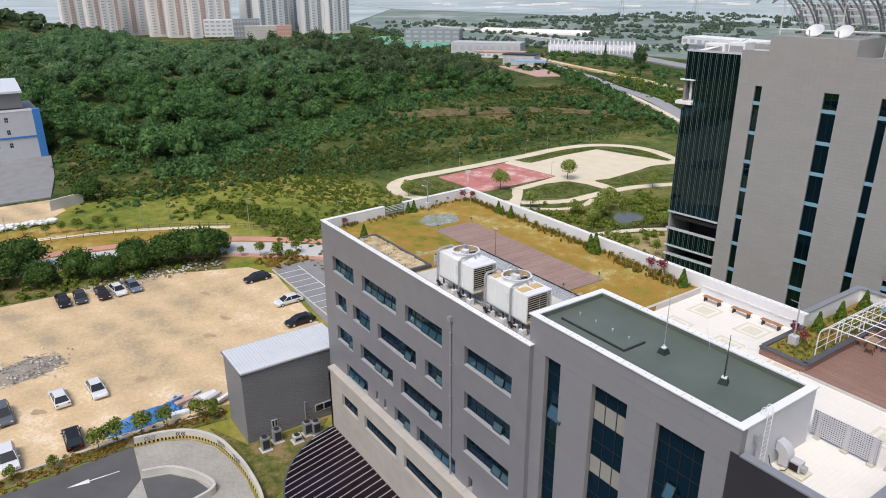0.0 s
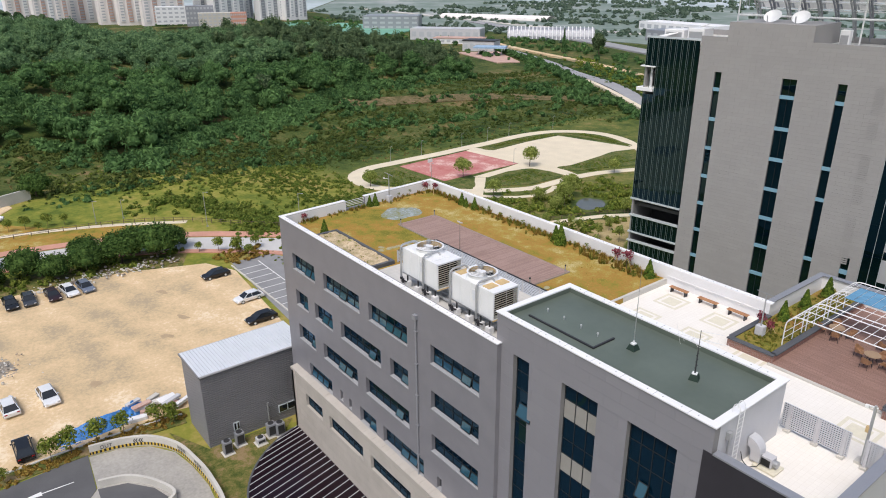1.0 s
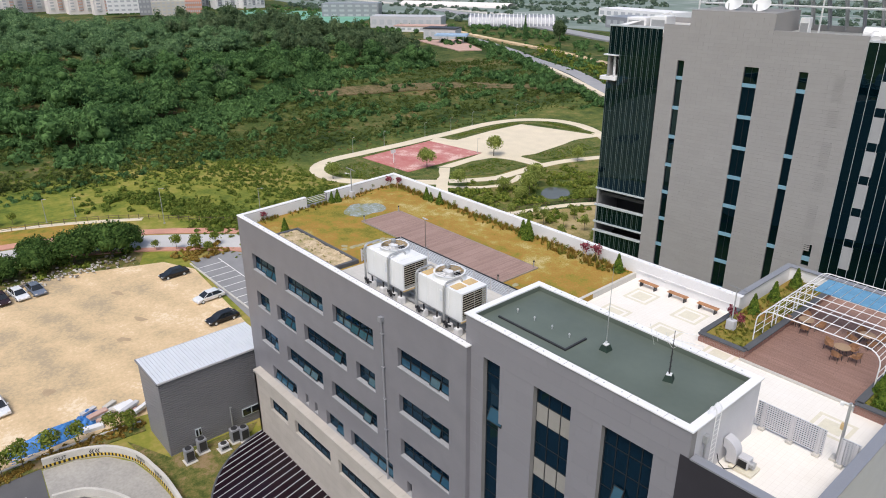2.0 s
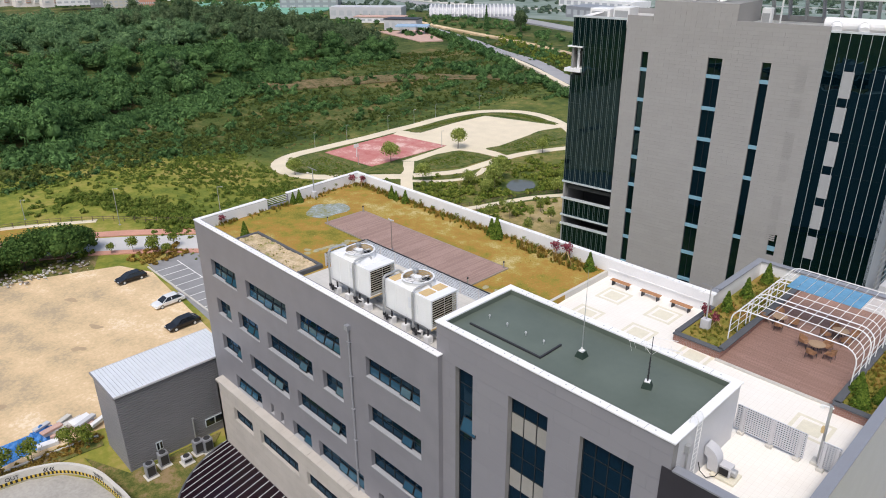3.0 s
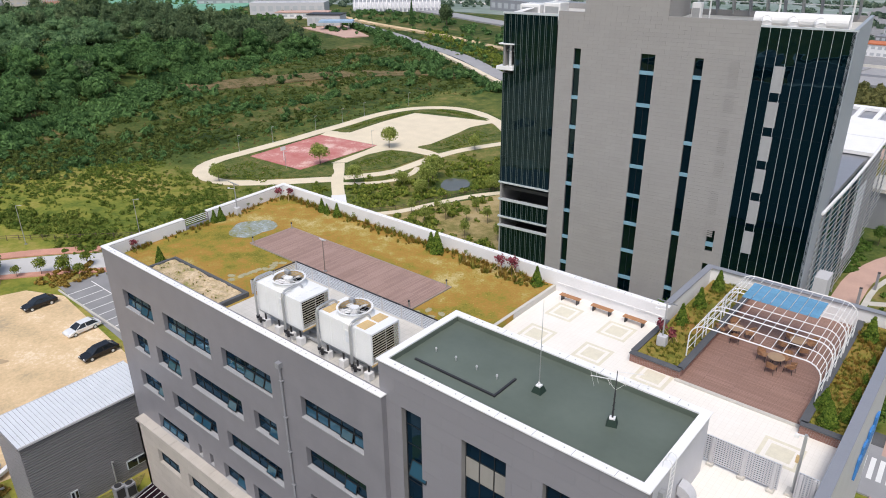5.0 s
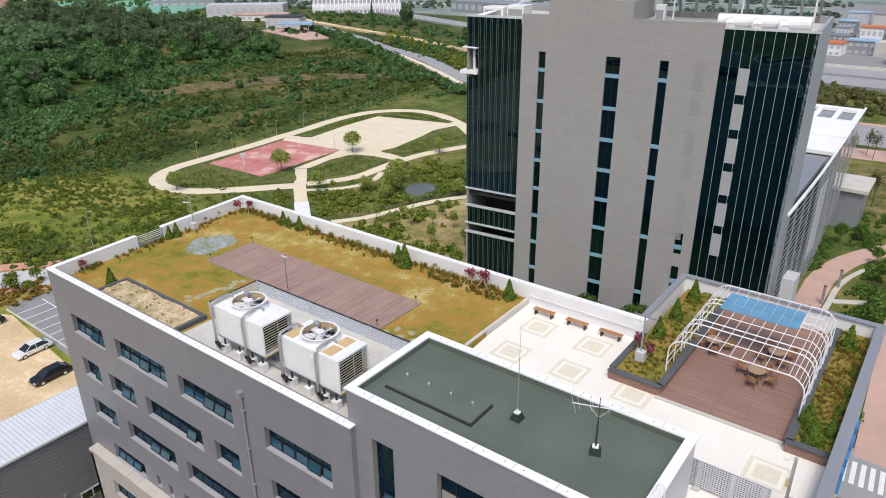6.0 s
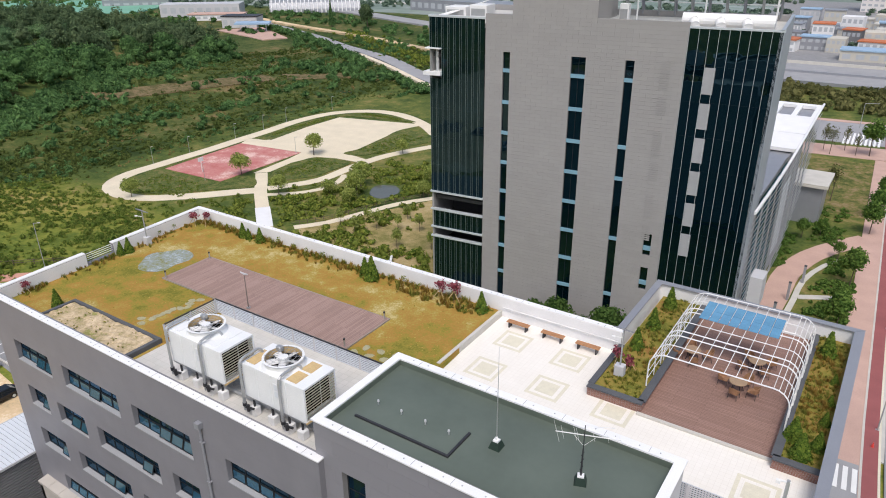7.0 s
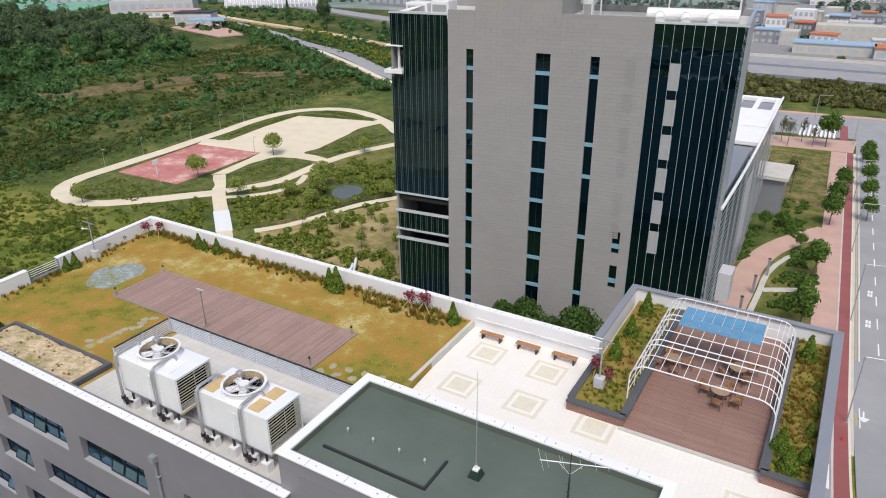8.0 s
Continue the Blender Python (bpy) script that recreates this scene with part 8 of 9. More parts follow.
spots = [(rng.uniform(5.7, 15.3), 1.2 + 2.2 * rng.random(), 20.22, rng.uniform(0.2, 0.45)) for k in range(45)]
scatter("bed_weeds", spots, low, M_OLIVETUFT, "small green weeds in the straw bed", "weeds")
# short lawn tufts
n = 4000
P = np.stack([rng.uniform(-0.4, 33, n), rng.uniform(0.8, 19.8, n), np.full(n, 19.98)], 1)
keep = ~((P[:, 0] > 16) & (P[:, 1] < 8.9)) & ~((P[:, 0] > 7.2) & (P[:, 0] < 27.1) & (P[:, 1] > 9.8) & (P[:, 1] < 14.9)) & ~((P[:, 0] > 5.2) & (P[:, 0] < 15.9) & (P[:, 1] < 3.9)) & ~(np.hypot(P[:, 0] - 4.4, P[:, 1] - 12.3) < 2.2)
P = P[keep]
me = quads_mesh("lawn_tufts", cards(P, rng.uniform(0.02, 0.06, len(P)), np.array([0, 0, 1.0]) + rng.normal(size=P.shape) * 0.3, rng), M_TUFT)
tagged(new("lawn_tufts", me), "short dry tufts of the roof lawn", "grass", kind="stuff")

# trees round the car park
big = tree("roadside_tree", "dense dark green roadside tree", 6.5, 4.0, 3.1, M_DARKLEAF, 4200, 0.2, 26, stem=0.2, seed=21)
tagged(big, group="roadside trees")
plant_all(big, [(x, y, ground_z(x, y), s) for x, y, s in ((-65, -3, 1.0), (-63.5, 3, 1.1), (-68, 0.5, 0.9), (-64.5, -9, 0.85), (-66, 6.5, 0.8), (-68, -18, 0.9), (-64.5, -14, 0.75), (-76, -26, 1.15), (-71, -30, 1.1), (-67, -24, 0.8), (-70, -8, 0.8), (-120.5, -8, 0.95))])
yt = tree("young_tree", "young roadside tree with a thin crown", 4.0, 1.4, 1.6, M_BUSH, 480, 0.14, 14, stem=0.06, seed=22, core=0.1)
tagged(yt, group="young trees")
plant_all(yt, [(x, y, ground_z(x, y), s) for x, y, s in ((-59, 13, 0.9), (-57, 16, 1.0), (-55, 15, 1.05), (-61, 10, 0.7), (-56.5, 19.5, 0.9), (-53, 16.5, 0.85), (-96, -14, 1.0), (-95, -10, 1.0), (-96.5, -17, 0.9), (-94, -7, 0.85), (-100, -24, 0.8), (-97, -20, 0.8), (-93, -12, 0.7),
                                                        (-10.4, -24.4, 1.05), (-10.6, -22.4, 1.15), (-10.8, -19.6, 1.1), (-10.8, -16.8, 1.0), (-10.6, -13.2, 0.9), (-10.2, -11.6, 0.8), (-10.0, -29, 0.6), (-10.4, -33, 0.65), (-10.2, -37, 0.6), (-9.6, -11.5, 0.6))])
lawn_tree = tree("lawn_tree", "slender young tree on the dry lawn", 4.6, 1.15, 1.6, M_WILLOW, 480, 0.14, 10, stem=0.06, seed=23, core=0.3)
tagged(lawn_tree, group="lawn trees")
plant_all(lawn_tree, [(x, y, ground_z(x, y), s) for x, y, s in ((-32, 77.5, 1.0), (-30, 82, 1.05), (-26, 84, 0.9), (-28, 90, 0.8), (-22, 86, 0.9), (-18, 92, 1.1), (-34, 84, 0.8), (-24, 95, 0.8), (-38, 80, 0.9), (-21, 77, 1.0), (-15, 80, 0.9))])
park = tree("park_tree", "round-headed willow tree on the park grass", 6.4, 2.9, 2.5, M_WILLOW, 1500, 0.2, 24, stem=0.13, seed=24, core=0.15)
tagged(park, group="park trees")
plant_all(park, [(x, y, ground_z(x, y), s) for x, y, s in ((-81.2, 91.5, 1.0), (-78.4, 114.7, 1.05), (-90.1, 66.5, 0.8), (-62.5, 86.2, 0.85), (-50.5, 101.5, 1.05), (-58, 128.4, 0.75), (-47, 96, 1.0), (-44, 90, 0.7), (-52, 92, 0.7), (-37, 112, 0.8), (-33, 103, 0.7), (-40, 117, 0.6))])
st = tree("street_tree", "leafy green street tree beside the pavement", 6.4, 2.0, 2.4, M_TREEGREEN, 1700, 0.17, 26, stem=0.1, seed=25, core=0.35)
tagged(st, group="street trees")
plant_all(st, [(x, y, ground_z(x, y), s) for x, y, s in ((53.2, 106, 1.15), (54, 133, 1.0), (54.4, 143, 0.95), (55, 155, 0.9), (60.4, 139, 0.8), (60, 150, 0.85), (59.7, 162, 0.85), (59.4, 174, 0.9), (59.2, 183, 0.85), (53, 87, 1.0), (49.2, 193.5, 1.4), (50.2, 117, 0.5), (46, 127, 0.55), (43, 124, 0.6), (54, 61, 0.7), (52.5, 97, 0.6))])
yd = tree("yard_tree", "dense dark green tree at the foot of the tower", 6.4, 2.0, 2.4, M_DARKLEAF, 2200, 0.15, 26, stem=0.1, seed=28, core=0.4)
tagged(yd, group="yard trees")
plant_all(yd, [(x, y, ground_z(x, y), s) for x, y, s in ((19.9, 60.8, 1.3), (27.4, 61.6, 1.12), (16.6, 60.9, 0.85), (23.4, 61.0, 0.8))])
tall = tree("dawn_redwood", "tall thin sparse tree by the junction", 11, 1.7, 4.4, M_THICKET, 420, 0.16, 16, stem=0.12, seed=26, core=0.05)
tagged(tall, group="tall sparse trees")
plant_all(tall, [(x, y, ground_z(x, y), s) for x, y, s in ((45, 150, 0.95), (44, 155, 0.8), (40, 190, 0.9), (38, 194, 0.85), (43, 196, 0.8), (46, 192, 0.7), (35, 188, 0.8))])
# hedges and garden shrubs
shrubs = [crown(rng, 0.9, 0.7, 3, 56, 0.22, core=0.75) for _ in range(8)]


lowshrubs = [crown(rng, 1.25, 1.05, 2, 46, 0.26, core=0.72, k=3) for _ in range(12)]


def patch(n, outline_fn, smin, smax, lift=0.3):
    out = []
    while len(out) < n:
        x, y = outline_fn()
        out.append((x, y, ground_z(x, y) + lift, rng.uniform(smin, smax)))
    return out


hedge = []
for cx, cy, rx, ry, n in ((51, 94, 3, 2.6, 60), (51, 103.5, 3, 3, 60), (40.5, 116, 1.8, 9, 80), (47, 128, 3, 5, 60), (45.5, 141, 4, 5, 40), (50.5, 113, 1.6, 4, 40)):
    hedge += patch(n, lambda: (cx + rx * rng.uniform(-1, 1), cy + ry * rng.uniform(-1, 1)), 0.5, 0.9, 0.25)
scatter("garden_hedge", hedge, shrubs, M_TREEGREEN, "dense green hedge beds along the walk", "hedge")
g = patch(170, lambda: (rng.uniform(-40, -3), rng.uniform(60, 78)), 0.7, 1.7) + patch(160, lambda: (rng.normal(-42, 7), rng.normal(100, 12)), 0.7, 1.6) + patch(120, lambda: (rng.uniform(-66, -36), rng.uniform(66, 92)), 0.6, 1.4)
def off_path(x, y):
    """True away from the footpaths and the pond."""
    for line in (ENTRY, WINDING, NARROW, LAWNSIDE, LOOP):
        for (ax, ay), (bx, by) in zip(line, line[1:]):
            f = max(0, min(1, ((x - ax) * (bx - ax) + (y - ay) * (by - ay)) / ((bx - ax) ** 2 + (by - ay) ** 2)))
            if math.hypot(x - ax - f * (bx - ax), y - ay - f * (by - ay)) < 2.9:
                return False
    return math.hypot((x + 43.4) / 5, (y - 101.5) / 6.5) > 1


g += patch(420, lambda: (rng.uniform(-64, -30), rng.uniform(70, 122)), 0.6, 1.6, 0.1)
g = [q for q in g if off_path(q[0], q[1])]
scatter("garden_shrubs", g, lowshrubs, M_BUSH, "mixed green garden shrubs by the pond", "shrubs", k=3)
b = patch(330, lambda: (-10.3 + rng.normal(0, 0.6), rng.uniform(-46, -10)), 0.25, 0.6, 0.1) + patch(60, lambda: (rng.uniform(-58, -51), rng.uniform(11, 20)), 0.4, 0.9)
scatter("bed_shrubs", b, shrubs, M_RUST, "low brown and green shrubs in the bed", "shrubs")
b = patch(150, lambda: (rng.uniform(-76, -61), rng.uniform(-40, 9)), 0.5, 1.3)
scatter("verge_shrubs", b, shrubs, M_BUSH, "weedy shrubs under the roadside trees", "shrubs")
# meadow between road and park, and the scrubby slope
m = patch(2100, lambda: (rng.uniform(-120, -45), rng.uniform(20, 66) if rng.random() < 0.85 else rng.uniform(5, 30)), 0.3, 1.0, 0.0)
m = [s for s in m if off_path(s[0], s[1]) and s[0] < -1.05 * s[1] + -30 + 20 and not (s[0] > -90 and s[1] < 18)]
m = [(x, y, z, q * (1.35 if noise.noise((x * 0.07, y * 0.07, 9)) > 0.15 else 0.7)) for x, y, z, q in m if noise.noise((x * 0.07, y * 0.07, 9)) > -0.02 or rng.random() < 0.25]
for k in range(260):
    f = rng.random()
    x, y = -100 + 46 * f + rng.normal(0, 1.5), 16 + 16 * f + rng.normal(0, 2.0)
    if x < -1.05 * y - 36:
        m.append((x, y, ground_z(x, y) + 0.2, rng.uniform(0.6, 1.5)))
for x, y, z, q in patch(900, lambda: (rng.uniform(-112, -52), rng.uniform(36, 84)), 0.35, 1.1, 0.0):
    if off_path(x, y) and y < 0.62 * (x + 108) + 62 - 14 * smooth01((x + 80) / 30) and x < -0.95 * y + 22 and x > -0.9 * y - 62:
        m.append((x, y, z, q))
for x, y, z, q in patch(800, lambda: (rng.uniform(-136, -92), rng.uniform(-4, 62)), 0.25, 0.85, 0.0):
    if not (x > -108 and y < 20):
        m.append((x, y, z, q))
scatter("meadow_growth", m, lowshrubs, M_MEADOW, "bright green meadow growth and reeds", "meadow plants", k=3)
isl = []
for cx, cy, rx, ry in ((-90, 77, 11, 5.5), (-71, 104.5, 5, 9), (-67, 135, 5, 12), (-104.2, 137, 1.6, 16), (-90, 159.5, 10, 1.4)):
    isl += patch(300, lambda: (cx + rx * rng.uniform(-0.8, 0.8), cy + ry * rng.uniform(-0.85, 0.85)), 0.22, 0.5, 0.05)
scatter("park_groundcover", isl, lowshrubs, M_MEADOW, "low green groundcover in the grass beds", "groundcover", k=3)


def forest_edge(y):
    """How far west the wood begins at y."""
    return float(np.interp(y, [-60, -11, 5, 19, 46, 75, 114, 158, 196, 216], [-205, -176, -160, -142, -162, -177, -194, -200, -210, -226])) + 5 * noise.noise((0, y * 0.08, 2))


def bare_strip(x, y):
    """True on the two bare brown strips across the slope."""
    w = 3 * noise.noise((x * 0.1, y * 0.1, 6))
    return (112 < y < 180 and abs(x - np.interp(y, [112, 123, 143, 180], [-179, -176, -172, -166])) < 4.5 + w) or (190 < y < 222 and abs(x - np.interp(y, [190, 198, 216, 222], [-160, -156, -140, -136])) < 5.5 + w)


for line, w in (([(-180, 108), (-176, 123), (-172, 143), (-167, 172), (-165.5, 182)], 10), ([(-163, 187), (-156, 198), (-149, 209), (-140, 216), (-134, 224)], 11)):
    bm = bmesh.new()
    ribbon(bm, line, w, 0.35, 0.8)
    structure("bare_soil_strip", bm, M_DRYSOIL, "bare brown soil strip across the slope", "soil")
s, dark, dry = [], [], []
while len(s) + len(dark) + len(dry) < 7600:
    x, y = rng.uniform(-240, -104), rng.uniform(-12, 300)
    if x < forest_edge(y) - 5 or (x > -112 and 58 < y < 182) or (y < 20 and x > -108) or (x > -120 and y < 60 and rng.random() < 0.5):
        continue
    line = math.sin((x + 0.16 * y) * 0.33 + 2.2 * noise.noise((x * 0.015, y * 0.008, 1)))
    d = 0.7 * noise.noise((x * 0.025, y * 0.012, 5)) + 0.65 * line
    if bare_strip(x, y):
        if rng.random() < 0.5:
            dry.append((x, y, ground_z(x, y) + 0.2, rng.uniform(0.25, 0.5)))
            continue
        if rng.random() < 0.8:
            continue
    if d > 0.62:
        dark.append((x, y, ground_z(x, y), rng.uniform(0.8, 1.7)))
    elif d < -0.42 and rng.random() < 0.85:
        if rng.random() < 0.5:
            dry.append((x, y, ground_z(x, y) - 0.1, rng.uniform(0.3, 0.65)))
    else:
        s.append((x, y, ground_z(x, y), rng.uniform(0.5, 1.25) * (0.6 if x > -119 else 1.0)))
for k in range(2300):
    x, y = rng.uniform(-165, -112), rng.uniform(-10, 130)
    if x > forest_edge(y) - 2 and not (x > -118.5 and y > 58) and not (y < 2 and x > -118) and noise.noise((x * 0.05, y * 0.03, 12)) > -0.18:
        (s if k % 4 else dark).append((x, y, ground_z(x, y), rng.uniform(0.6, 1.9) * rng.uniform(0.6, 1.0)))
scatter("slope_scrub", s, lowshrubs, M_SHRUB, "olive green scrub on the slope", "scrub", k=3)
scatter("dry_scrub", dry, lowshrubs, M_DRY, "low dry brown scrub in strips on the slope", "scrub", k=3)
for k in range(60):
    x, y = rng.uniform(-190, -122), rng.uniform(4, 200)
    if x > forest_edge(y):
        dark.append((x, y, ground_z(x, y) + 0.8, rng.uniform(1.8, 3.0)))
for k in range(320):
    y = rng.uniform(15, 205)
    x = forest_edge(y) + rng.uniform(0, 9)
    dark.append((x, y, ground_z(x, y) + 0.6, rng.uniform(1.6, 3.0)))
for k in range(520):
    y = rng.uniform(0, 130)
    x = forest_edge(y) + rng.uniform(0, 26) * rng.random()
    dark.append((x, y, ground_z(x, y) + 0.5, rng.uniform(1.2, 2.9)))
for k in range(120):
    y = 96 + k * 0.9
    if noise.noise((3, y * 0.06, 3)) > -0.25:
        x = float(np.interp(y, [96, 116, 138, 160, 184, 204], [-152, -146, -140, -144, -148, -150])) + rng.uniform(-1.6, 1.6)
        dark.append((x, y, ground_z(x, y) + 0.3, rng.uniform(1.1, 2.3)))
for k in range(260):
    x = rng.uniform(-325, -98)
    y = float(np.interp(x, [-330, -250, -205, -195, -150, -104], [325, 290, 266, 257, 231, 201])) + rng.uniform(-4, 0.5)
    if noise.noise((x * 0.05, 7, 3)) > -0.3:
        dark.append((x, y, ground_z(x, y) + 1.2, rng.uniform(2.0, 3.6) * (1.0 if x < -165 else 0.65)))
scatter("slope_bushes", dark, lowshrubs, M_LEAF, "rounded dark green bushes on the slope", "bushes", k=3)

# the woods
leafy = [crown(rng, 3.7, 3.1, 8, 600, 0.32, core=0.62, k=3) for _ in range(10)]
piny = [crown(rng, 2.9, 3.6, 8, 500, 0.29, core=0.55, k=3) for _ in range(8)]
A, B = [], []
k = 0
while k < 1480:
    x, y = rng.uniform(-340, -126), rng.uniform(-45, 225)
    if x > forest_edge(y) or y > 212 or (y > 190 and x < -262):
        continue
    k += 1
    pine = y > 128 + rng.normal(0, 18) and x < forest_edge(y) - 12
    sc = (0.65 + 1.25 * rng.random() ** 1.5) * (1.15 if pine else 1.0) * (0.85 if x < -215 else 1.0)
    (B if pine else A).append((x, y, ground_z(x, y) + (4.2 if pine else 2.9) * sc, sc))
scatter("broadleaf_wood", [q for q in A if q[0] > -228], leafy, M_LEAF, "dense mixed green broadleaf wood on the hill", "woodland", k=3)
scatter("upper_wood", [q for q in A if q[0] <= -228], leafy, M_HILLHAZE, "lighter green broadleaf wood over the hilltop, paled for haze", "woodland", k=3)
scatter("pine_wood", B, piny, M_PINE, "dark pine wood along the hilltop", "woodland", k=3)
far = []
while len(far) < 400:
    x, y = rng.uniform(-640, -380), rng.uniform(-170, 60)
    if ground_z(x, y) > -2:
        far.append((x, y, ground_z(x, y) + 3.5, rng.uniform(1.2, 1.9)))
scatter("far_hill_wood", far, [crown(rng, 3.6, 3.2, 3, 44, 1.0) for _ in range(4)], M_PINE, "dark wooded far hill", "woodland")
# clumps in the plain beyond
thin = [crown(rng, 3.2, 2.6, 2, 36, 0.9, core=0.8, k=3) for _ in range(6)]


def road_gap(x, y):
    """True away from the roads of the plain."""
    for line, w in FAR_LINES:
        xs, ys = [p[0] for p in line], [p[1] for p in line]
        if xs[0] < x < xs[-1] and abs(y - np.interp(x, xs, ys)) < w:
            return False
    return True


FAR_LINES = (([(-330, 330), (-250, 296), (-205, 272), (-162, 253), (-116, 222), (-75, 202), (-40, 192)], 11), ([(-560, 500), (-450, 464), (-330, 424), (-228, 385), (-120, 352), (0, 330)], 15))
far = []
while len(far) < 3300:
    x, y = rng.uniform(-900, 160), 205 + 1000 * rng.random() ** 1.5
    if ground_z(x, y) < -7 and noise.noise((x * 0.009 + y * 0.004, y * 0.02 - x * 0.004, 8)) > -0.03 and road_gap(x, y) and not (288 < y < 346 and x > -62) and not (200 < y < 244 and x > -62) and not (x > -15 and y < 300):
        far.append((x, y, ground_z(x, y) + 1.3, rng.uniform(0.45, 1.4) * (1 + y / 1200)))
scatter("plain_trees", [q for q in far if q[1] > 400], thin, M_HAZED, "scattered trees and thickets on the plain", "woodland", k=3)
scatter("roadside_thickets", [(x, y, z, q * 0.8) for x, y, z, q in far if y <= 400], thin, M_LEAF, "green thickets beside the roads", "thicket", k=3)
far = [(rng.uniform(-10, 130), rng.uniform(246, 289), -8.5, rng.uniform(0.4, 1.0)) for k in range(640)]
scatter("embankment_trees", far, thin, M_THICKET, "olive thicket on the road embankment", "thicket", k=3)


cedar = tree("dark_cedar", "tall dark evergreen tree by the highway", 17, 5.5, 7.5, M_PINE, 2600, 0.5, 16, stem=0.4, seed=31)
cedar.matrix_basis = pose(-253, 350, -9.5)
poplar = tree("poplar", "tall narrow poplar by the highway", 17, 1.8, 8, M_LEAF, 900, 0.4, pointed=True, stem=0.25, seed=32)
poplar.matrix_basis = pose(-281, 346, -9.5)
roadside = [(x, y, -9.0, rng.uniform(0.5, 0.9)) for x, y in ((-120 - k * 11 + rng.uniform(-3, 3), 233 + k * 5.6 + rng.uniform(-2, 5)) for k in range(16))]
plant_all(tree("verge_tree", "young tree on the road verge", 5.5, 2.2, 2.0, M_LEAF, 500, 0.28, 9, stem=0.09, seed=33, core=0.5), roadside)
young = [(rng.uniform(-250, -130), 0, 0, 0) for k in range(260)]
young = [(x, 178 - 0.62 * (x + 110) + rng.normal(0, 7) + 60, -8.8, rng.uniform(0.3, 0.6)) for x, _, _, _ in young]
scatter("nursery_trees", young, thin, M_BUSH, "bright young trees behind the road", "trees", k=3)

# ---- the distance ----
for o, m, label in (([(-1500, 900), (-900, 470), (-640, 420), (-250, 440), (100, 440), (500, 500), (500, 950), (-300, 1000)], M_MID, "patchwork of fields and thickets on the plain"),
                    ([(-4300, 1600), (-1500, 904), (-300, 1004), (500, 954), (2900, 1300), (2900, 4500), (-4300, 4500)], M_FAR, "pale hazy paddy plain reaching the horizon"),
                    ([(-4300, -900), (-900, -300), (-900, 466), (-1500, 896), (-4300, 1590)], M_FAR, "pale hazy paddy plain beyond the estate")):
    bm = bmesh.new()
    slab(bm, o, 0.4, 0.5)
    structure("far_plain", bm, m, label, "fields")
for line, w, m, lab in (([(-330, 330), (-250, 296), (-205, 272), (-162, 253), (-116, 222), (-75, 202), (-40, 192)], 8, M_ROAD, "grey road curving past the slope"),
                        ([(-190, 262), (-150, 238), (-106, 209), (-80, 196)], 2.6, M_PATH, "pale track below the slope"),
                        ([(-560, 500), (-450, 464), (-330, 424), (-228, 385), (-120, 352), (0, 330)], 15, M_ROAD, "distant highway across the plain"),
                        ([(-480, 400), (-330, 342), (-225, 312), (-165, 290), (-90, 268)], 5, M_DIRT, "brown earth embankment of the railway"),
                        ([(-900, 560), (-600, 520), (-440, 500), (-200, 520)], 12, M_CONC, "pale viaduct on the plain")):
    bm = bmesh.new()
    ribbon(bm, line, w, 1.1, 1.6)
    structure("far_road", bm, m, lab, "road")
t = thing("highway", "wide pale highway with concrete parapets", "highway")
bm = bmesh.new()
box(bm, -60, 260, 293, 340, -9.6, -8.9)
part("deck", bm, M_ROAD, t)
for y, h in ((292.4, -8.2), (315.7, -8.0), (340.0, -7.6)):
    bm = bmesh.new()
    box(bm, -60, 260, y, y + 0.6, -9.6, h)
    part("parapet", bm, M_CONC if y > 320 else M_COPING, t)


def block(name, x, y, w, d, h, m, label, turn=0.0, rows=0, cols=0, roof=None, cat="building", group="", z=None):
    """A building with window openings told apart, one by one."""
    t = thing(name, label, cat, group, at=(x, y, ground_z(x, y) if z is None else z), turn=turn)
    bm = bmesh.new()
    box(bm, -w / 2, w / 2, -d / 2, d / 2, -1, h)
    part("wall", bm, m, t)
    if roof:
        bm = bmesh.new()
        prism(bm, [(-w / 2 - 0.4, -d / 2 - 0.4), (w / 2 + 0.4, -d / 2 - 0.4), (w / 2 + 0.4, d / 2 + 0.4), (-w / 2 - 0.4, d / 2 + 0.4)], h, h + 0.6)
        part("roof", bm, roof, t)
    for r in range(rows):
        for c in range(cols):
            bm = bmesh.new()
            cx, cz = -w / 2 + w * (c + 0.5) / cols, h * (r + 0.5) / rows
            box(bm, cx - w / cols * 0.3, cx + w / cols * 0.3, -d / 2 - 0.06, -d / 2 + 0.02, cz - h / rows * 0.22, cz + h / rows * 0.22)
            part("window", bm, M_FARWIN, t)
    return t


M_ORANGE = mat("orange_roof", (0.5, 0.16, 0.07), 0.7)
M_BLUEROOF = mat("blue_sheet_roof", (0.3, 0.43, 0.58), 0.5)
M_CREAM = mat("cream_render", (0.5, 0.475, 0.42), 0.85, var=0.1, scale=0.2)
block("shop_house", 46, 400, 34, 12, 10, M_CREAM, "cream three storey block beyond the highway", 4, 3, 9)
block("warehouse", 74, 362, 34, 12, 5, M_LIGHTGREY, "grey warehouse with orange roof", 0, 1, 6, M_ORANGE)
block("warehouse", 40, 366, 34, 12, 5, M_CREAM, "pale warehouse with blue sheet roof", 2, 1, 6, M_BLUEROOF)
block("warehouse", 78, 400, 24, 18, 16, M_LIGHTGREY, "pale grey workshop block", 0, 3, 4)
bm = bmesh.new()
slab(bm, [(-30, 346), (260, 346), (300, 700), (-60, 700)], 0.45, 0.6)
structure("town_ground", bm, M_BAY, "grey paved ground of the town", "ground")
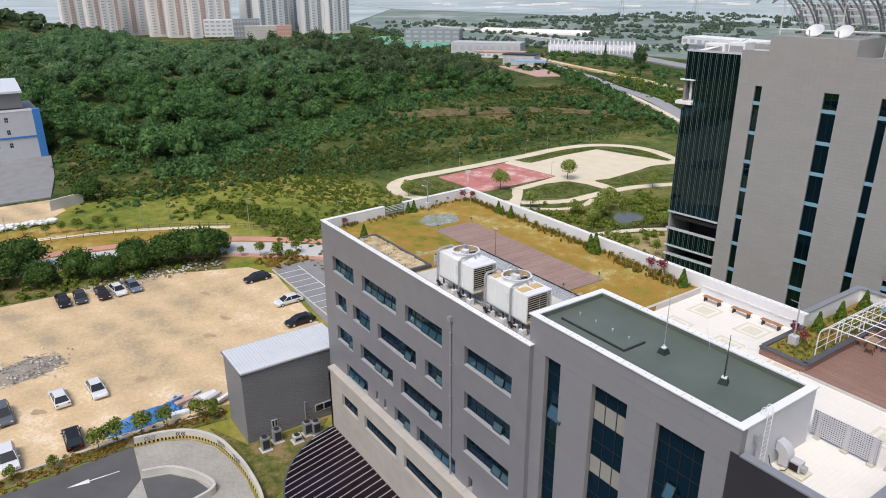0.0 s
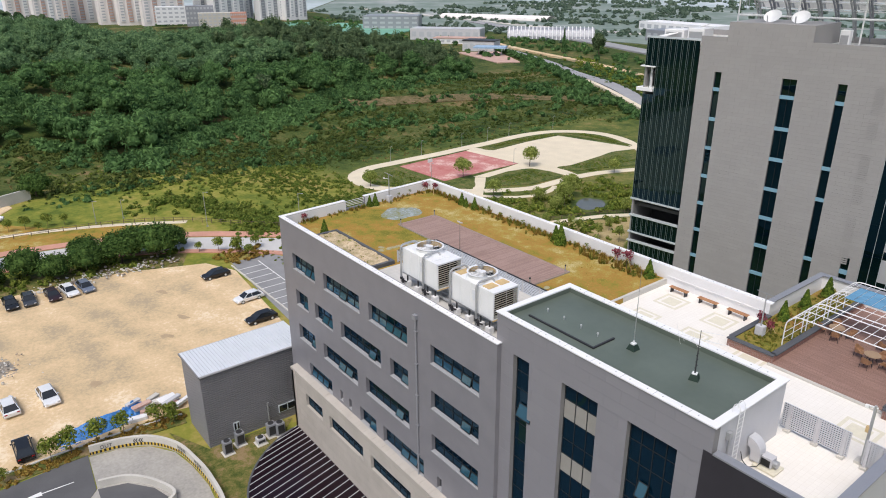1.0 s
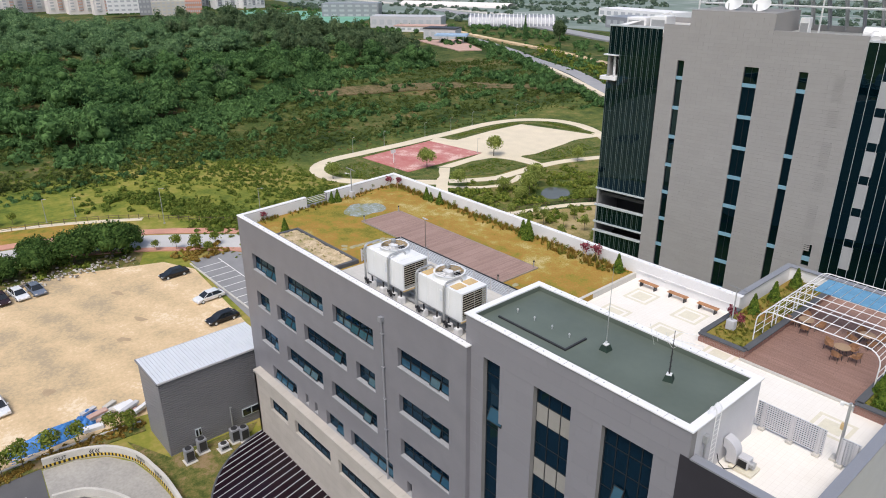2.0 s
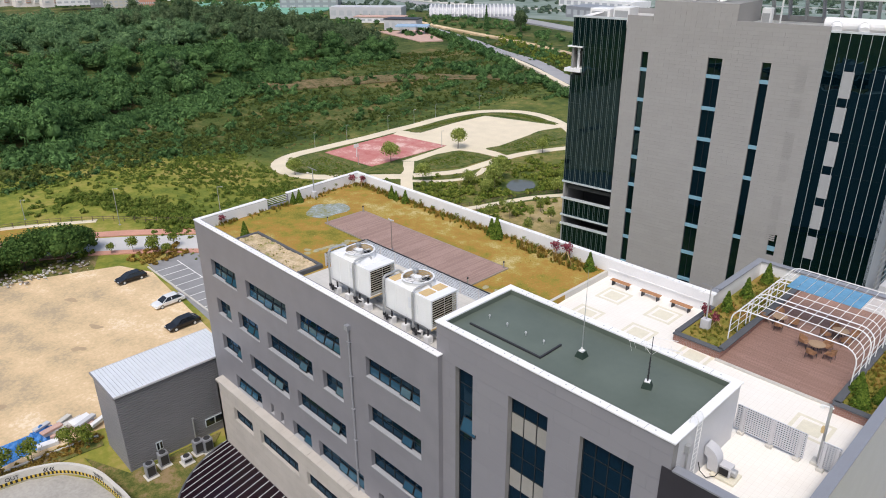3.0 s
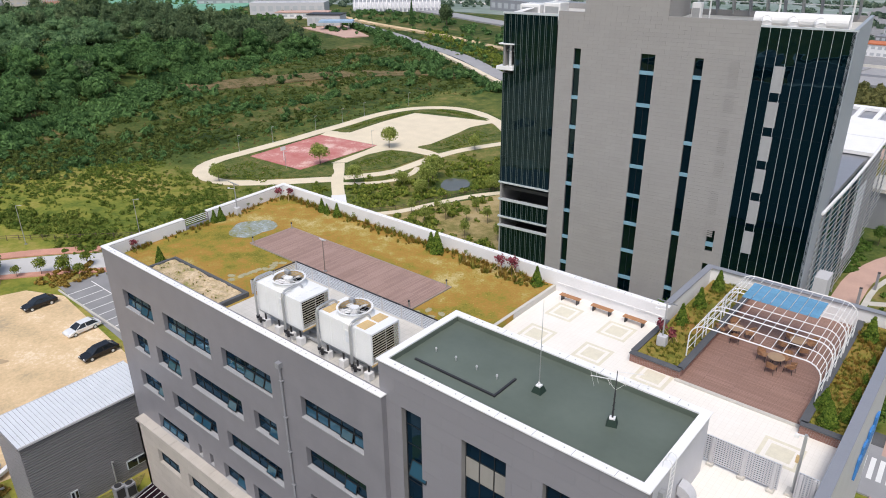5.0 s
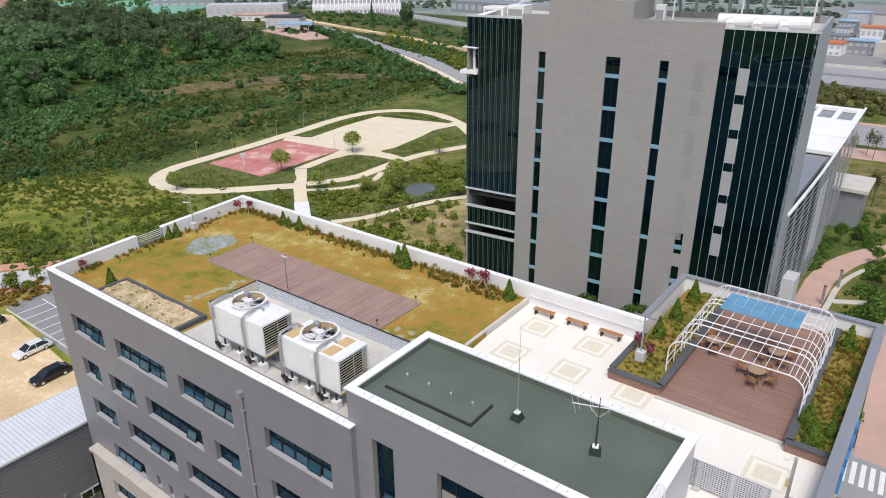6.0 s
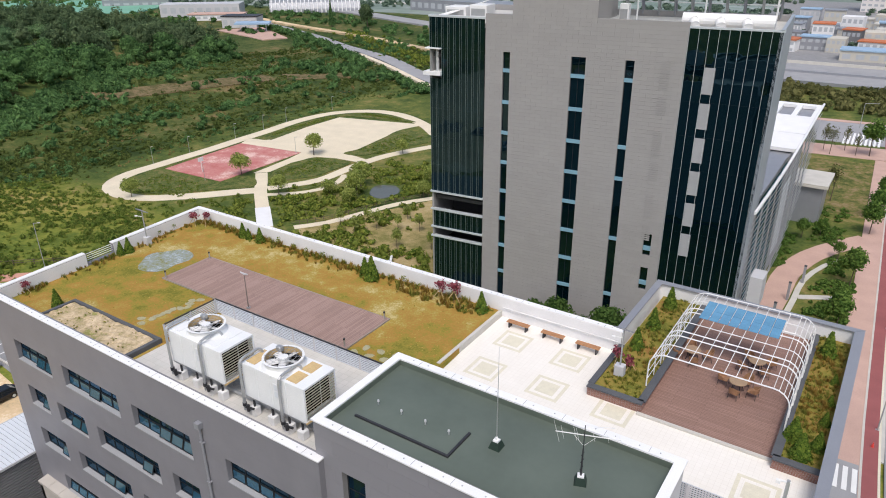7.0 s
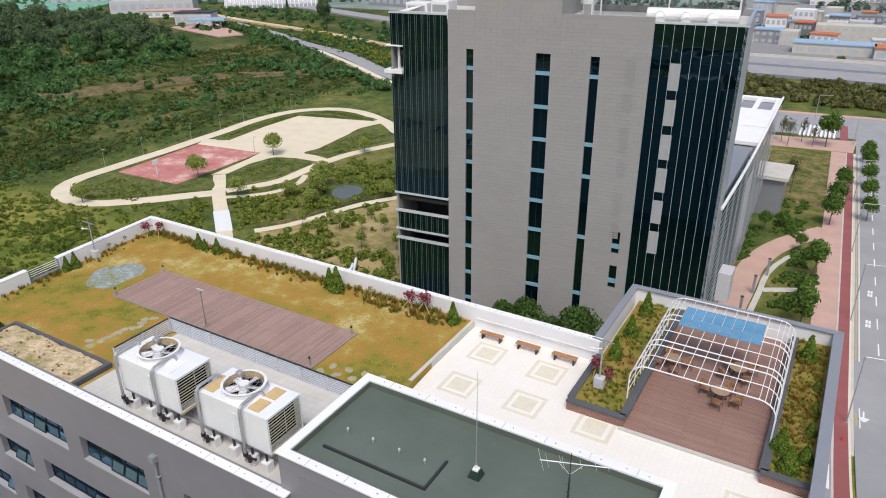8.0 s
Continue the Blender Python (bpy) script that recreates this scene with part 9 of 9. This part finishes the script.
for k in range(54):
    x, y = -8 + (k % 11) * 14 + rng.uniform(-4, 4), 384 + (k // 11) * 30 + rng.uniform(-7, 7)
    if not (28 < x < 64 and 388 < y < 412):
        block("town_house", x, y, rng.uniform(7, 13), rng.uniform(8, 12), rng.uniform(4, 11), (M_WALLW, M_LIGHTGREY, M_COPING, M_CREAM, M_SHED)[int(rng.integers(0, 5))], "small town house beyond the highway", rng.uniform(-8, 8), 2, 4, (None, M_ORANGE, M_BLUEROOF, M_CONC, M_COPING, None)[int(rng.integers(0, 6))], group="town houses")
for k in range(7):
    x, y = 20 + k * 26, 620 + (k % 2) * 40
    block("apartment_block", x, y, 20, 14, 44, M_APT, "pale apartment tower in the town", rng.uniform(-15, 15), 12, 5, group="town apartments")
# petrol station and neighbours
block("petrol_station", -332, 314, 24, 14, 7, M_LIGHTGREY, "petrol station office with dark glazing", 30, 1, 5, M_DSTEEL)
t = thing("station_canopy", "blue and red canopy of the petrol station", "canopy", at=(-304, 298, ground_z(-304, 298)), turn=40)
bm = bmesh.new()
box(bm, -11, 11, -6, 6, 5, 6)
part("roof", bm, M_BLUEROOF, t)
for k in range(4):
    bm = bmesh.new()
    rod(bm, (-8 + 5.3 * k, 0, 0), (-8 + 5.3 * k, 0, 5), 0.3, seg=8)
    part("column", bm, M_WSTEEL, t)
bm = bmesh.new()
slab(bm, [(-330, 290), (-268, 272), (-262, 286), (-316, 316)], 0.5, 1)
structure("forecourt", bm, M_PINKPAVE, "pinkish paved forecourt", "forecourt")
block("factory", -420, 352, 60, 22, 9, M_LIGHTGREY, "grey factory with ribbed walls", 38, 1, 9)
block("factory", -384, 336, 40, 14, 4, M_WALLW, "low white sheds with red fittings", 38, 1, 8, M_PINKPAVE)
block("factory", -545, 380, 56, 24, 13, M_COPING, "grey factory block behind the wood", 45, 3, 7)
block("factory", -250, 470, 100, 26, 9, M_COPING, "long grey factory by the highway", -8, 1, 14)
block("factory", -330, 560, 90, 26, 8, M_WALLW, "white sheds on the plain", -8, 1, 10)
# noise barrier tunnel with ribs
t = thing("barrier_tunnel", "white ribbed noise barrier over the highway", "tunnel")
for k in range(22):
    bm = bmesh.new()
    x, y = -386 + k * 2.4, 392 + k * 2.2
    tube(bm, [(x - 6 * math.cos(a), y + 6 * math.cos(a), -9.5 + 10 * math.sin(a)) for a in (math.pi * j / 8 for j in range(9))], 0.5, 5)
    part("rib", bm, M_WALLW, t)
bm = bmesh.new()
rows = []
for k in (-0.5, 21.5):
    x, y = -386 + k * 2.4, 392 + k * 2.2
    rows.append([bm.verts.new((x - 5.6 * math.cos(a), y + 5.6 * math.cos(a), -9.5 + 9.6 * math.sin(a))) for a in (math.pi * j / 10 for j in range(11))])
for q in range(10):
    bm.faces.new((rows[0][q], rows[0][q + 1], rows[1][q + 1], rows[1][q]))
part("shell", bm, M_COPING, t)
t = thing("barrier_tunnel", "long white roof of the highway tunnel", "tunnel")
bm = bmesh.new()
rows = []
for x, y in [(-640 + k * 10, 520 + k * 4) for k in range(14)]:
    rows.append([bm.verts.new((x + 2 * math.cos(a), y + 7 * math.cos(a), -9 + 5.5 * math.sin(a))) for a in (math.pi * q / 8 for q in range(9))])
for a, b in zip(rows, rows[1:]):
    for q in range(8):
        bm.faces.new((a[q], a[q + 1], b[q + 1], b[q]))
part("shell", bm, M_APT, t)
# apartment estate
for k, (px, d, w, h, dark) in enumerate((( -0.990, 980, 40, 62, 0), (-0.986, 900, 34, 58, 0), (-0.978, 940, 46, 64, 0), (-0.971, 900, 40, 66, 0), (-0.9655, 880, 40, 66, 0), (-0.957, 860, 44, 66, 0),
                                        (-0.938, 900, 36, 60, 1), (-0.9315, 880, 38, 68, 1), (-0.925, 920, 26, 60, 1), (-0.9085, 900, 40, 70, 1), (-0.902, 960, 24, 48, 1), (-0.897, 900, 28, 58, 1))):
    a = math.acos(px)
    x, y = 65.8 + d * px, -29.3 + d * math.sin(a)
    turn = math.degrees(math.atan2(px, -math.sin(a))) + 90 + 12
    t = thing("apartment_tower", "tall pale apartment tower with ribbed balconies" if not dark else "white apartment tower with dark end stripes", "apartment block", "apartment towers", at=(x, y, -6), turn=math.degrees(math.atan2(math.sin(a), px)) - 90 + (12 if not dark else 28))
    bm = bmesh.new()
    box(bm, -w / 2, w / 2, -8, 8, -4, h)
    part("wall", bm, M_APT if not dark else M_WALLW, t)
    n = 5
    for c in range(n):
        cx = -w / 2 + w * (c + 0.5) / n
        bm = bmesh.new()
        box(bm, cx - w / n * 0.28, cx + w / n * 0.28, -8.5, -7.9, 0, h - 3 + (c % 2) * 2)
        bay = part("window_bay", bm, (M_APT, M_PINKPAVE, M_WALLW)[c % 3] if not dark else (M_COPING, M_WALLW)[c % 2], t)
        for r in range(int(h / 3.1)):
            bm = bmesh.new()
            box(bm, cx - w / n * 0.22, cx + w / n * 0.22, -8.62, -8.48, r * 3.05 + 1.0, r * 3.05 + 2.3)
            part("window", bm, M_FARWIN, bay)
    bm = bmesh.new()
    box(bm, -w / 4, w / 4, -5, 5, h, h + 4)
    part("roof_house", bm, M_LIGHTGREY, t)
for px, d, w, h, m, rf in ((-0.951, 800, 46, 16, M_WALLW, None), (-0.943, 760, 26, 18, M_COPING, None), (-0.936, 740, 34, 12, M_CREAM, None), (-0.926, 700, 14, 14, M_REDPAVE, None)):
    a = math.acos(px)
    block("estate_building", 65.8 + d * px, -29.3 + d * math.sin(a), w, 14, h, m, "low building at the foot of the estate", math.degrees(math.atan2(math.sin(a), px)) - 90, 4, 8, rf, z=-4)
bm = bmesh.new()
slab(bm, [(-640, 380), (-700, 330), (-560, 270), (-480, 330), (-520, 400)], 0.9, 1)
structure("netted_site", bm, mat("green_netting", (0.16, 0.36, 0.26), 0.8, var=0.2, scale=0.05), "building site under green netting", "building site")
# greenhouses and pylons on the plain
rnd = random.Random(44)
for k in range(40):
    x, y = rnd.uniform(-1900, 300), rnd.uniform(1100, 2300)
    bm = bmesh.new()
    w, L = rnd.uniform(8, 20), rnd.uniform(30, 80)
    prism(bm, [(x, y), (x + L, y + rnd.uniform(-20, 20)), (x + L, y + w + 20), (x, y + w)], -9, -5.5)
    piece("greenhouse", bm, M_APT, "white plastic greenhouse on the plain", "greenhouse", "greenhouses")
for k in range(7):
    x, y = -900 + k * 190, 1050 - k * 30
    t = thing("power_pylon", "lattice power pylon on the plain", "pylon", "pylons", at=(x, y, -9))
    bm = bmesh.new()
    for sx, sy in ((-1, -1), (1, -1), (1, 1), (-1, 1)):
        rod(bm, (sx * 4, sy * 4, 0), (sx * 0.6, sy * 0.6, 46), 0.4, 0.25, 4)
    part("mast", bm, M_STEEL, t)
    for z in (30, 37, 44):
        bm = bmesh.new()
        rod(bm, (-7, 0, z), (7, 0, z), 0.35, seg=4)
        part("cross_arm", bm, M_STEEL, t)
# roof plant on the tower
for x, y, w, d, h in ((2.2, 5, 3.2, 3, 1.3), (5.6, 5.2, 2.6, 3, 1.6), (25, 7, 1.2, 1.2, 2.2)):
    t = thing("roof_plant", "pale grey ventilation unit on the tower roof", "ventilation unit", "roof plant", at=(-2.5, 62.6, 35.0), turn=5.805)
    bm = bmesh.new()
    box(bm, x - w / 2, x + w / 2, y - d / 2, y + d / 2, -0.4, h)
    part("casing", bevelled(bm, 0.08), M_WSTEEL, t)
    bm = bmesh.new()
    box(bm, x - w * 0.4, x + w * 0.4, y - d / 2 - 0.02, y - d / 2, 0.2, h * 0.7)
    part("grille", bm, M_STEEL, t)
t = thing("roof_duct", "large white ventilation duct on the tower roof", "duct", at=(-2.5, 62.6, 35.0), turn=5.805)
bm = bmesh.new()
rod(bm, (33, 3.2, 0.9), (43.2, 3.2, 0.9), 0.85, seg=16)
part("duct", bm, M_WSTEEL, t)
for x in (34.5, 37.4, 40.3):
    bm = bmesh.new()
    tube(bm, [(x, 3.2, 0.9), (x, 1.9, 0.9), (x + 0.2, 1.4, 0.5), (x + 0.2, 1.3, -0.3)], 0.6, 14)
    part("branch", bm, M_WSTEEL, t)
for x in (16.5, 20.2):
    t = thing("satellite_dish", "white satellite dish on the tower core", "satellite dish", "dishes", at=(-2.5, 62.6, 38.0), turn=5.805)
    bm = bmesh.new()
    bmesh.ops.create_uvsphere(bm, u_segments=24, v_segments=24, radius=1.9)
    bmesh.ops.delete(bm, geom=[v for v in bm.verts if v.co.z > -1.5], context="VERTS")
    bmesh.ops.solidify(bm, geom=bm.faces[:], thickness=0.04)
    bmesh.ops.transform(bm, matrix=Matrix.Translation((x, 2.4, 1.9)) @ Matrix.Rotation(radians(42), 4, "X"), verts=bm.verts)
    part("dish", bm, M_WSTEEL, t)
    bm = bmesh.new()
    rod(bm, (x, 1.9, 0), (x, 1.7, 0.9), 0.08, seg=6)
    part("stand", bm, M_STEEL, t)
